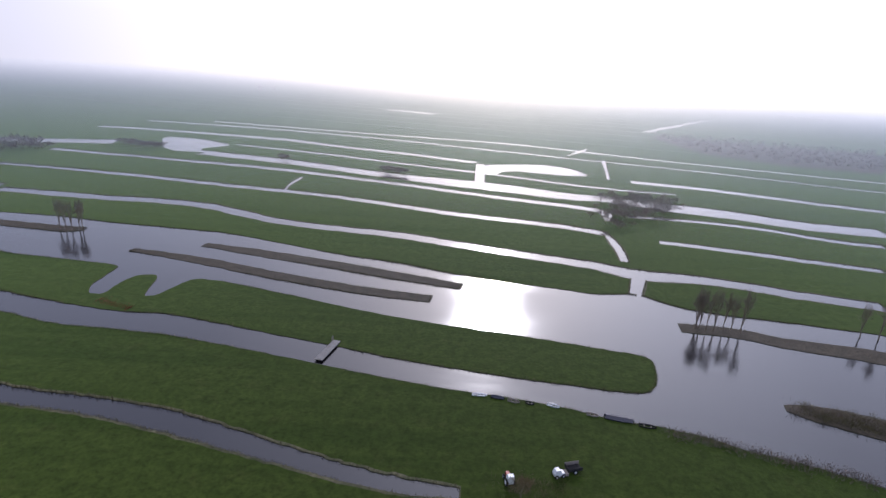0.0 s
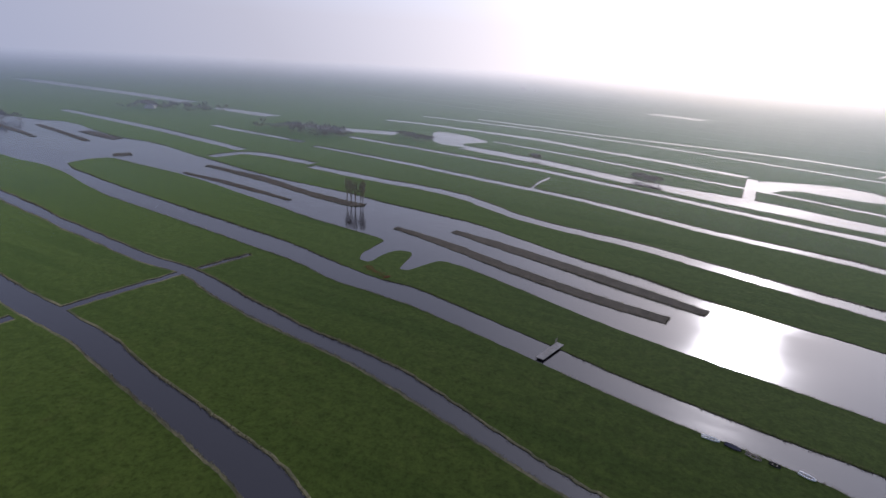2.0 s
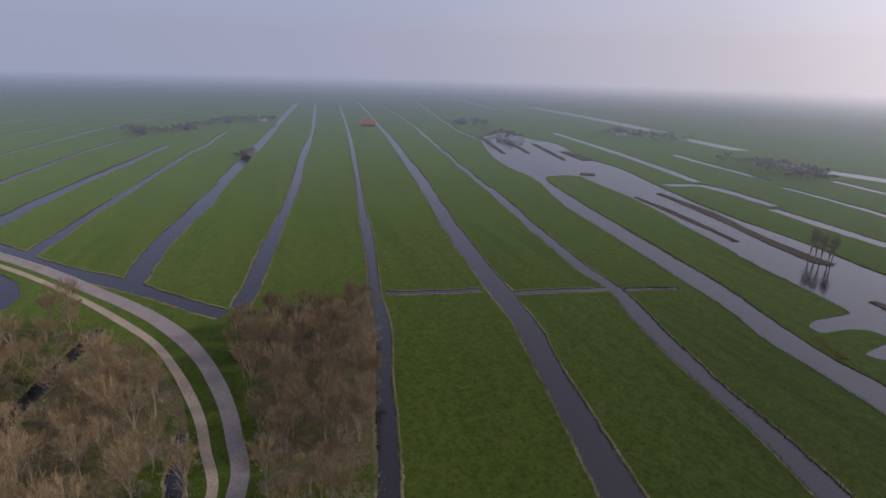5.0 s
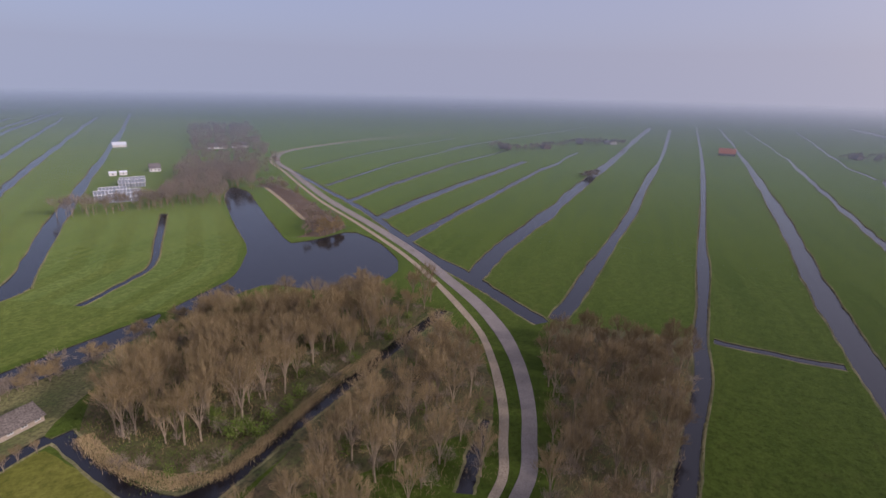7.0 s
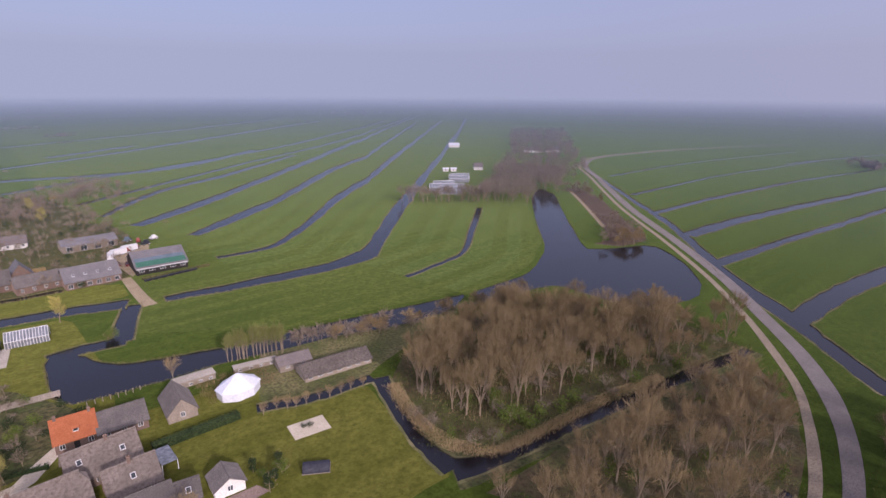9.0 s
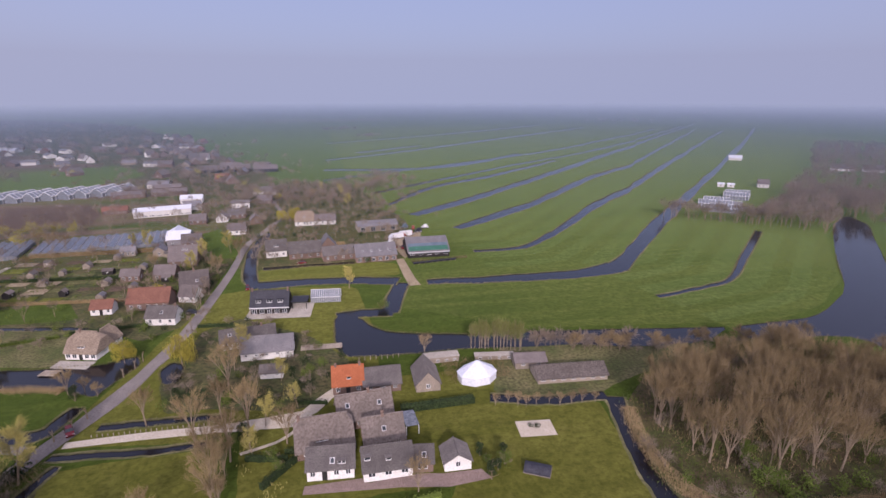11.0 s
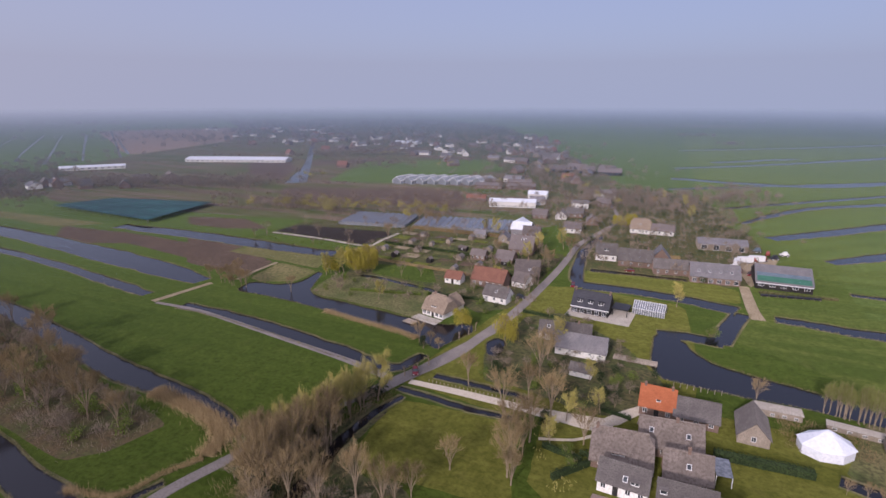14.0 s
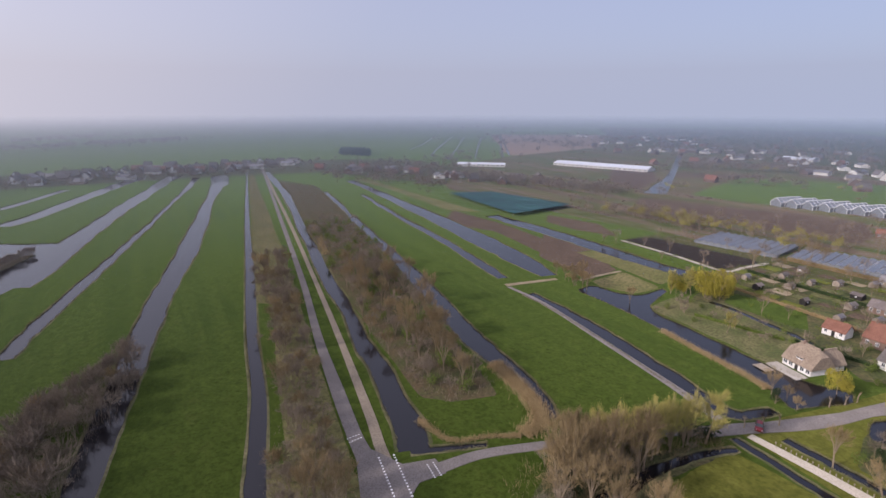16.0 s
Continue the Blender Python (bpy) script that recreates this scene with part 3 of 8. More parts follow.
ZONES["plot"] = [(120, -200), (95, -206), (84, -186), (115, -187)]
ZONES["farmlawn"] = [(33, -213), (30, -229), (14, -230), (-18, -231), (-27, -225), (-27, -210), (-6, -209), (17, -208)]
ZONES["farwood"] = [(287, 797), (575, 710), (430, 523), (350, 545), (290, 601)]
ZONES["soilD"] = [(295, -165), (255, -180), (191, -170), (168, -179), (172, -187), (208, -191), (266, -196), (329, -192)]
ZONES["lanebed"] = [(62, -100), (65, -90), (73, -79), (74, -69), (66, -55), (49, -61), (35, -72), (41, -76), (51, -76), (58, -84), (57, -98)]


def step_at(x, y):
    return min(30.0, max(1.4, math.hypot(x, y) / 75))


def centreline(pts):
    """Points along a smooth line through pts, with their widths."""
    p = [Vector(q) for q in pts]
    out = []
    for i in range(len(p) - 1):
        a, b, c, d = p[max(i - 1, 0)], p[i], p[i + 1], p[min(i + 2, len(p) - 1)]
        n = max(1, int((c - b).xy.length / step_at(b.x, b.y)))
        ta, tb = (c - a) * 0.5, (d - b) * 0.5
        k = (c - b).xy.length
        ta = ta * min(1, k / max(ta.xy.length, 1e-6))
        tb = tb * min(1, k / max(tb.xy.length, 1e-6))
        for j in range(n):
            u = j / n
            h1, h2, h3, h4 = 2*u**3 - 3*u**2 + 1, u**3 - 2*u**2 + u, -2*u**3 + 3*u**2, u**3 - u**2
            out.append(b * h1 + ta * h2 + c * h3 + tb * h4)
    out.append(p[-1])
    return out


def normals(c):
    out = []
    for i in range(len(c)):
        d = (c[min(i + 1, len(c) - 1)] - c[max(i - 1, 0)]).xy
        d = d.normalized() if d.length > 1e-6 else Vector((1, 0))
        out.append(Vector((-d.y, d.x)))
    return out


def ragged(x, y, amount):
    s = step_at(x, y)
    v = noise.noise_vector(Vector((x / (s * 3), y / (s * 3), 3.0))) * 0.5 + noise.noise_vector(Vector((x / s, y / s, 7.0))) * 0.6
    return Vector((x + v.x * amount * s, y + v.y * amount * s))


def strip_polygon(pts, rag=0.5):
    c = centreline(pts)
    n = normals(c)
    left = [ragged(*(q.xy + m * q.z / 2), rag) for q, m in zip(c, n)]
    right = [ragged(*(q.xy - m * q.z / 2), rag) for q, m in zip(c, n)]
    return left + right[::-1]


def blob_polygon(pts, rag=0.3, cut=0.18):
    p = [Vector(q) for q in pts]
    q = []
    for i in range(len(p)):
        a, b = p[i], p[(i + 1) % len(p)]
        q += [a.lerp(b, cut), a.lerp(b, 1 - cut)]
    out = []
    for i in range(len(q)):
        a, b = q[i], q[(i + 1) % len(q)]
        n = max(1, int((b - a).length / step_at(a.x, a.y)))
        out += [ragged(*a.lerp(b, j / n), rag) for j in range(n)]
    return out


def inside(x, y, poly):
    hit = False
    for i in range(len(poly)):
        (x1, y1), (x2, y2) = poly[i - 1][:2], poly[i][:2]
        if (y1 > y) != (y2 > y) and x < (x2 - x1) * (y - y1) / (y2 - y1) + x1:
            hit = not hit
    return hit


# far parallel ditches of the open polder, 65 m apart
FAR_DITCHES = []
for i in range(11):
    o = 700 + i * 75
    FAR_DITCHES.append([(-700 + i * 45, o + 210, 3.2), (0, o, 2.6), (500 + i * 20, o - 150, 2.4)])
WATER_KIND, LAND_KIND = [], []
for pts in list(DITCHES.values()) + FAR_DITCHES:
    WATER_KIND.append(strip_polygon(pts))
for pts in LAKES.values():
    WATER_KIND.append(blob_polygon(pts))
for pts in FIELD_ISLANDS.values():
    LAND_KIND.append((blob_polygon(pts), 0))
for pts in ISLETS.values():
    LAND_KIND.append((strip_polygon(pts, 0.35), 7))
ZONES = {"outskirts": [(60, -300), (40, -440), (59, -545), (130, -706), (250, -1006), (460, -1458), (900, -1900), (1500, -1500), (1056, -1091), (733, -740), (665, -491), (600, -360), (430, -240), (200, -265)],
         "town": [(60, -420), (59, -545), (130, -706), (250, -1006), (460, -1458), (900, -1900), (1500, -1500), (1056, -1091), (850, -930), (560, -790), (300, -720), (190, -560), (120, -440)],
         "east_village": [(600, 210), (720, 200), (765, -180), (700, -330), (560, -340), (440, -250), (600, -180), (615, -60)],
         "pale_field": [(160, -1590), (-180, -1660), (-170, -1690), (170, -1625)],
         "pasture": [(-20, -176), (-60, -149), (-125, -139), (-165, -145), (-200, -165), (-260, -230), (-330, -290), (-900, -800), (-700, -1300), (0, -1300), (-20, -330), (-33, -205)],
         "nursery": [(75, -285), (180, -265), (420, -235), (520, -330), (600, -500), (480, -640), (250, -560), (120, -480), (70, -380)],
         "allotments": [(58, -170), (118, -160), (130, -200), (205, -205), (205, -262), (70, -288), (48, -230)],
         "village": [(46, -285), (60, -300), (70, -430), (30, -480), (-20, -440), (-45, -300), (-30, -228), (40, -228)],
         "roadside_lawn": [(62, -112), (55, -150), (45, -200), (30, -205), (-8, -200), (-12, -150), (-10, -128), (30, -108)],
         "farmyard": [(20, -84), (24, -128), (-66, -126), (-66, -112), (-33, -108), (-28, -84)],
         **ZONES}
ZONE_MATERIAL = {"canalbank": 3, "ditchside": 0, "soilD": 5, "farwood": 4, "soilB": 5, "oliveA": 14, "oliveB": 14, "soilC": 5, "greenstrip": 0, "villagarden": 3, "plot": 0, "farmlawn": 2, "outskirts": 8, "town": 12, "east_village": 12, "pale_field": 10, "headgrass": 0, "pasture": 1, "nursery": 8, "allotments": 12, "village": 12, "farmyard": 2, "wood1": 4, "wood2": 4, "wood3": 4, "isltrees": 4, "soil1": 5, "black": 6, "roadside": 14, "headland": 5, "moatfield": 2, "garden12": 2, "roadside_lawn": 2, "pinkfield": 10, "straw": 14, "lanebed": 12, "soil2": 5, "soil3": 5, "soil4": 5, "green2": 0, "gardenA": 12, "gardenB": 12, "gardenC": 12, "fringe": 11}


def within(px, py, poly):
    """Which of many points lie in a polygon."""
    q = np.array([p[:2] for p in poly])
    hit = np.zeros(len(px), bool)
    near = np.where((px >= q[:, 0].min()) & (px <= q[:, 0].max()) & (py >= q[:, 1].min()) & (py <= q[:, 1].max()))[0]
    if len(near) == 0:
        return hit
    x, y = px[near], py[near]
    h = np.zeros(len(near), bool)
    for i in range(len(q)):
        (x1, y1), (x2, y2) = q[i - 1], q[i]
        if y1 == y2:
            continue
        h ^= ((y1 > y) != (y2 > y)) & (x < (x2 - x1) * (y - y1) / (y2 - y1) + x1)
    hit[near] = h
    return hit


def make_ground():
    from mathutils.geometry import delaunay_2d_cdt
    verts, edges = [], []

    def add(poly):
        s, n = len(verts), len(poly)
        verts.extend(Vector(p) for p in poly)
        edges.extend((s + i, s + (i + 1) % n) for i in range(n))

    zones = [(blob_polygon(p, 0.4, 0.08), ZONE_MATERIAL[k]) for k, p in ZONES.items()]
    zones.append((strip_polygon([(x, y, w + 5) for x, y, w in DITCHES["H3"]], 0.5), 12))
    for k in ("M4", "M3", "M2", "M1b", "M6"):
        for j, wide in enumerate((62, 48, 34, 20)):
            zones.append((strip_polygon([(x, y, w + wide) for x, y, w in DITCHES[k] if math.hypot(x, y) < 480], 0.15), 13 if j % 2 else 1))
    for k, pts in DITCHES.items():
        if min(math.hypot(x, y) for x, y, w in pts) < 400:
            zones.append((strip_polygon([(x, y, w + 1.3) for x, y, w in pts if math.hypot(x, y) < 640], 0.5), 9))
    add([(4900 * math.cos(a * math.pi / 24), 4900 * math.sin(a * math.pi / 24)) for a in range(48)])
    for p, m in zones + LAND_KIND:
        add(p)
    for p in WATER_KIND:
        add(p)
    v, e, f, ov, oe, of = delaunay_2d_cdt(verts, edges, [], 0, 0.02)
    pos = np.array([(p.x, p.y) for p in v])
    tri = np.array(f)
    mid = pos[tri].mean(axis=1)
    px, py = mid[:, 0], mid[:, 1]
    index = np.zeros(len(tri), int)
    for p, m in zones:
        index[within(px, py, p)] = m
    water = np.zeros(len(tri), bool)
    for p in WATER_KIND:
        water |= within(px, py, p)
    for p, m in LAND_KIND:
        h = within(px, py, p)
        water[h], index[h] = False, m
    me = bpy.data.meshes.new("ground")
    keep = [t for t, w in zip(f, water) if not w]
    wet = [t for t, w in zip(f, water) if w]
    mats = [int(m) for m, w in zip(index, water) if not w]
    me.from_pydata([(p.x, p.y, 0) for p in v], [], keep)
    for m in (M_GRASS, M_PASTURE, M_LAWN, M_ROUGH, M_LITTER, M_SOIL, M_PEAT, M_REEDBED, M_NURSERY, M_VERGE, M_STUBBLE, M_FRINGE, M_GARDEN, M_STRIPE, M_HAY):
        me.materials.append(m)
    me.polygons.foreach_set("material_index", mats)
    me.update()
    g = tagged(new("ground", me), "flat green polder meadows cut by ditches", "ground", kind="structure")
    # banks: earth slopes from the meadow's edge down into the water
    wet_edges = {}
    for tri in wet:
        for i in range(3):
            wet_edges[(tri[i], tri[(i + 1) % 3])] = True
    bv, bf, shore = [], [], []
    for tri in keep:
        for i in range(3):
            a, b = tri[i], tri[(i + 1) % 3]
            if (b, a) in wet_edges:
                pa, pb = v[a], v[b]
                d = (pb - pa)
                if d.length < 1e-4:
                    continue
                out = Vector((d.y, -d.x)).normalized() * 0.45
                s = len(bv)
                bv += [(pa.x, pa.y, 0), (pb.x, pb.y, 0), (pb.x + out.x, pb.y + out.y, -0.9), (pa.x + out.x, pa.y + out.y, -0.9)]
                bf.append((s, s + 3, s + 2, s + 1))
                shore.append((pa, pb, out))
    bm = bpy.data.meshes.new("ditch_bank")
    bm.from_pydata(bv, [], bf)
    bm.materials.append(M_BANK)
    tagged(new("ditch_bank", bm), "dark earth banks sloping into the ditches", "bank", kind="structure")
    return g, shore


GROUND, SHORE = make_ground()


def mesh_object(name, verts, faces, material, parent=None):
    me = bpy.data.meshes.new(name)
    me.from_pydata(verts, [], faces)
    for m in material if isinstance(material, (list, tuple)) else [material]:
        me.materials.append(m)
    me.update()
    ob = new(name, me)
    if parent:
        ob.parent = parent
    return ob


WATER_Z = -0.16
wr = [0.5] + [40 * 1.235 ** k for k in range(23)] + [4800]
tagged(mesh_object("water", [(r * math.cos(a * math.pi / 48), r * math.sin(a * math.pi / 48), WATER_Z) for r in wr for a in range(96)],
                   [(i * 96 + a, (i + 1) * 96 + a, (i + 1) * 96 + (a + 1) % 96, i * 96 + (a + 1) % 96) for i in range(len(wr) - 1) for a in range(96)] + [tuple(range(96))], M_WATER),
       "calm dark water filling ditches and lake", "water", kind="structure")


def ribbon(name, pts, z, material, label, category, slab=0.25):
    c = centreline(pts)
    n = normals(c)
    v, f = [], []
    for q, m in zip(c, n):
        for s in (1, -1):
            p = q.xy + m * s * (q.z / 2)
            v += [(p.x, p.y, z), (p.x + m.x * s * 0.15, p.y + m.y * s * 0.15, z - slab)]
    for i in range(len(c) - 1):
        a = i * 4
        b = a + 4
        f += [(a, a + 2, b + 2, b), (a, b, b + 1, a + 1), (a + 2, a + 3, b + 3, b + 2)]
    f += [(0, 1, 3, 2), (4 * len(c) - 4, 4 * len(c) - 2, 4 * len(c) - 1, 4 * len(c) - 3)]
    return tagged(mesh_object(name, v, f, material), label, category, kind="structure")

# ---- roads ----
M_SHELL = grainy("pale_shell_gravel", (0.46, 0.41, 0.34), (0.56, 0.5, 0.42), (0.36, 0.31, 0.25), 0.4, 3.0, relief=0.03)
def narrow(pts, k):
    return [(x, y, min(w * k, 4.8)) for x, y, w in pts]


BIKE_ON = [(x + 3.8, y - 4.4, 2.2) for x, y, w in ROADS["road"] if x < -185]
ribbon("road", narrow(ROADS["road2"][::-1] + ROADS["road"], 0.85), 0.07, M_ASPHALT, "worn grey asphalt polder road", "road")
ribbon("cycle_path", [(x, y, min(w, 2.5)) for x, y, w in ROADS["bike2"][::-1] + ROADS["bike"] + BIKE_ON], 0.05, M_PATH, "tan worn cycle path beside the road", "path")
ribbon("side_road", narrow(ROADS["side"], 0.8), 0.085, M_ASPHALT, "grey asphalt side road into the village", "road")
ribbon("village_road", narrow(ROADS["side2"], 0.6), 0.10, M_ASPHALT, "grey asphalt village road between houses", "road")
ribbon("driveway", ROADS["drive"], 0.06, M_SHELL, "pale gravel driveway between two ditches", "driveway")
ribbon("driveway", ROADS["drive2"], 0.07, M_SHELL, "pale paved yard driveway", "driveway")
ribbon("farm_track", narrow(ROADS["trackK3"], 0.6), 0.05, M_ASPHALT, "narrow grey farm track along a ditch", "track")
ribbon("farm_track", narrow(ROADS["dam"], 0.7), 0.05, M_TRACK, "earth dam with a track across the ditch", "track")
ribbon("field_path", [(162, -158, 1.8), (163, -170, 1.8), (163, -184, 1.8)], 0.05, M_TRACK, "pale gravel path between bare plots", "path")
ribbon("field_path", [(204, -229, 2.2), (171, -228, 2.2), (140, -225, 2.2), (139, -238, 2.2), (138, -255, 2.2)], 0.05, M_CONCRETE, "pale path round the black peat bed", "path")
ribbon("headland_path", [(-321, -242, 2.6), (-284, -201, 2.4), (-248, -163, 2.2)], 0.05, M_TRACK, "pale tan footpath along the headland", "path")
ribbon("farm_track", ROADS["farm"], 0.05, M_TRACK, "sandy farm track over a dam", "track")


# ---- trees ----
def tube(v, f, a, b, ra, rb, sides=5):
    d = (b - a)
    if d.length < 1e-5:
        return
    q = d.to_track_quat("Z", "Y").to_matrix()
    s = len(v)
    for p, r in ((a, ra), (b, rb)):
        for i in range(sides):
            w = 2 * math.pi * i / sides
            v.append(tuple(p + q @ Vector((math.cos(w) * r, math.sin(w) * r, 0))))
    for i in range(sides):
        j = (i + 1) % sides
        f.append((s + i, s + j, s + sides + j, s + sides + i))


def blade(v, f, a, b, w, rnd):
    d = b - a
    side = d.cross(Vector((rnd.uniform(-1, 1), rnd.uniform(-1, 1), rnd.uniform(-1, 1))))
    side = side.normalized() * w if side.length > 1e-6 else Vector((w, 0, 0))
    s = len(v)
    v += [tuple(a - side), tuple(a + side), tuple(b)]
    f.append((s, s + 1, s + 2))


def grow_tree(rnd, height, spread, twigs, lean=0.1, first=0.25, limbs=9, twig_len=1.3, twig_w=0.035, up=0.7, stems=1, fine=True):
    """Trunk with limbs, and the crown of fine twigs, as two sets of faces."""
    tv, tf, cv, cf = [], [], [], []
    tips = []
    for st in range(stems):
        base = Vector((rnd.uniform(-0.5, 0.5) * (stems > 1), rnd.uniform(-0.5, 0.5) * (stems > 1), -0.2))
        spine = [base]
        n = 7
        out = Vector((rnd.uniform(-1, 1), rnd.uniform(-1, 1), 0)) * (0.16 if stems > 1 else lean)
        for i in range(n):
            spine.append(spine[-1] + Vector((out.x + rnd.uniform(-0.08, 0.08), out.y + rnd.uniform(-0.08, 0.08), 1)) * (height * 0.95 / n))
        r0 = height * 0.016 / math.sqrt(stems)
        for i in range(n):
            tube(tv, tf, spine[i], spine[i + 1], r0 * (1 - i / n) + 0.02, r0 * (1 - (i + 1) / n) + 0.02, 6 if fine else 3)
        for k in range(limbs // stems):
            u = first + (0.97 - first) * (k + rnd.random()) / (limbs // stems)
            i = min(n - 1, int(u * n))
            a = spine[i].lerp(spine[i + 1], u * n - i)
            w = rnd.uniform(0, 6.28)
            ln = spread * (1.15 - 0.75 * u) * rnd.uniform(0.75, 1.15)
            d = Vector((math.cos(w), math.sin(w), up * rnd.uniform(0.6, 1.5))).normalized()
            p = a
            r = r0 * (1 - u) * 0.45 + 0.02
            for sgm in range(3):
                q = p + d * (ln / 3)
                tube(tv, tf, p, q, r * (1 - sgm / 3) + 0.012, r * (1 - (sgm + 1) / 3) + 0.012, 4 if fine else 3)
                tips.append((q, d, ln))
                for b in range(2):
                    e = (d + Vector((rnd.uniform(-1, 1), rnd.uniform(-1, 1), rnd.uniform(-0.2, 0.9))) * 0.8).normalized()
                    q2 = q + e * ln * rnd.uniform(0.25, 0.45)
                    if fine:
                        tube(tv, tf, q, q2, 0.032, 0.014, 3)
                    tips.append((q2, e, ln))
                    tips.append((q.lerp(q2, 0.5), e, ln))
                d = (d + Vector((rnd.uniform(-0.3, 0.3), rnd.uniform(-0.3, 0.3), rnd.uniform(0, 0.4)))).normalized()
                p = q
    for k in range(twigs):
        q, d, ln = rnd.choice(tips)
        e = (d * 0.9 + Vector((rnd.gauss(0, 0.5), rnd.gauss(0, 0.5), rnd.gauss(0.3, 0.45)))).normalized()
        a = q + Vector((rnd.gauss(0, 0.25), rnd.gauss(0, 0.25), rnd.gauss(0, 0.25)))
        blade(cv, cf, a, a + e * twig_len * rnd.uniform(0.5, 1.3), twig_w, rnd)
    return tv, tf, cv, cf


def vase_tree(rnd, height, spread, mains=6, subs=5, twigs=22, twig_len=1.3, twig_w=0.034, fork=0.2, low=0.44, fine=True):
    """A tree whose limbs fan up from a low fork to a rounded dome of fine twigs."""
    tv, tf, cv, cf = [], [], [], []
    r0 = height * 0.017
    foot = Vector((0, 0, -0.2))
    crotch = Vector((rnd.uniform(-0.3, 0.3), rnd.uniform(-0.3, 0.3), height * fork))
    tube(tv, tf, foot, crotch, r0, r0 * 0.8, 6 if fine else 3)

    def dome(w, u, k):
        rr = spread * math.sqrt(u) * k
        return Vector((math.cos(w) * rr, math.sin(w) * rr, height * (low + (1 - low) * math.sqrt(max(0.0, 1 - 0.8 * u))) * k))
    lopsided = [rnd.uniform(0.75, 1.15) for i in range(mains)]
    for i in range(mains):
        w = 2 * math.pi * (i + rnd.uniform(-0.3, 0.3)) / mains
        end = dome(w, rnd.uniform(0.05, 0.6) if i else 0.02, 0.8) * (0.5 + 0.5 * lopsided[i])
        mid = crotch.lerp(end, 0.5) + Vector((0, 0, height * 0.07)) - Vector((end.x, end.y, 0)) * 0.12
        curve = [crotch * (1 - t) ** 2 + mid * 2 * t * (1 - t) + end * t * t for t in (0, 0.35, 0.7, 1.0)]
        for a in range(3):
            tube(tv, tf, curve[a], curve[a + 1], r0 * (0.5 - 0.13 * a), r0 * (0.37 - 0.13 * a), 4 if fine else 3)
        for j in range(subs):
            a = curve[1].lerp(curve[2], rnd.random()) if j % 2 else curve[2].lerp(curve[3], rnd.random())
            tip = dome(w + rnd.gauss(0, 0.42), min(1.0, max(0.0, rnd.gauss(0.45, 0.3))), rnd.uniform(0.88, 1.04)) * (0.5 + 0.5 * lopsided[i])
            if fine:
                tube(tv, tf, a, tip, r0 * 0.16, 0.012, 3)
            d = (tip - a).normalized()
            for k in range(twigs):
                p = a.lerp(tip, rnd.uniform(0.3, 1.0)) + Vector((rnd.gauss(0, 0.2), rnd.gauss(0, 0.2), rnd.gauss(0, 0.15)))
                e = (d + Vector((rnd.gauss(0, 0.45), rnd.gauss(0, 0.45), rnd.gauss(0.55, 0.35)))).normalized()
                blade(cv, cf, p, p + e * twig_len * rnd.uniform(0.5, 1.25), twig_w, rnd)
    return tv, tf, cv, cf


def leafy(rnd, height, spread, leaves, size, droop=0.0, base=0.25, fine=True):
    """A crown of many small leaf clumps on limbs; droop hangs them in strands."""
    tv, tf, cv, cf = grow_tree(rnd, height, spread, 0, limbs=10 if fine else 4, first=base, fine=fine)
    lobes = []
    for i in range(11):
        w, u = rnd.uniform(0, 6.28), rnd.random()
        rr = spread * 0.62 * math.sqrt(rnd.random())
        lobes.append((Vector((math.cos(w) * rr, math.sin(w) * rr, height * (base + 0.12 + (0.8 - base) * u * (1.1 - 0.4 * rr / spread)))), spread * rnd.uniform(0.3, 0.5)))
    for k in range(leaves):
        c, r = rnd.choice(lobes)
        d = Vector((rnd.gauss(0, 1), rnd.gauss(0, 1), rnd.gauss(0, 1))).normalized() * r * rnd.uniform(0.5, 1.1)
        p = c + d
        if droop:
            blade(cv, cf, p, p + Vector((rnd.uniform(-0.2, 0.2), rnd.uniform(-0.2, 0.2), -droop * rnd.uniform(0.5, 1.3))), size, rnd)
        else:
            blade(cv, cf, p, p + Vector((rnd.gauss(0, 1), rnd.gauss(0, 1), rnd.gauss(0, 1))).normalized() * size * 2.4, size, rnd)
    return tv, tf, cv, cf


TREE_SOURCES = {}


def tree_source(key, parts, crown_material, label, category="tree", name="tree"):
    tv, tf, cv, cf = parts
    root = new(name)
    root.empty_display_size = 0.5
    t = mesh_object("trunk", tv, tf, M_BARK, root)
    c = mesh_object("crown", cv, cf, crown_material, root)
    tagged(root, label, category)
    TREE_SOURCES[key] = [root, False]
    return root


def plant(key, x, y, scale=1.0, turn=None, z=0.0, group="", label=""):
    root, used = TREE_SOURCES[key]
    turn = random.uniform(0, 360) if turn is None else turn
    m = pose(x, y, z, 0, 0, turn)
    if not used:
        root.matrix_world = m
        root.scale = (scale, scale, scale)
        TREE_SOURCES[key][1] = True
        ob = root
    else:
        ob = copy_thing(root, m)
        ob.scale = (scale, scale, scale)
    if group:
        tagged(ob, label, "", group)
    return ob


_r = random.Random(11)
for i in range(4):
    tree_source("bare%d" % i, vase_tree(_r, 11.0 + i * 0.9, 3.9 + 0.5 * (i % 3), 7 + i % 2, 7, 24, 1.4, 0.027, 0.12 + 0.05 * i), M_TWIG, "tall bare deciduous tree with brown twigs")
for i in range(2):
    tree_source("bud%d" % i, grow_tree(_r, 11 + i, 3.8, 1900, limbs=12, twig_len=1.3, twig_w=0.035), M_BUD, "tree with yellow-green budding twigs")
for i in range(3):
    tree_source("bush%d" % i, vase_tree(_r, 4.4 + i, 2.6, 8, 5, 17, 1.1, 0.032, 0.04, 0.2), M_TWIG, "bare brown bush of many stems", "bush", "bush")
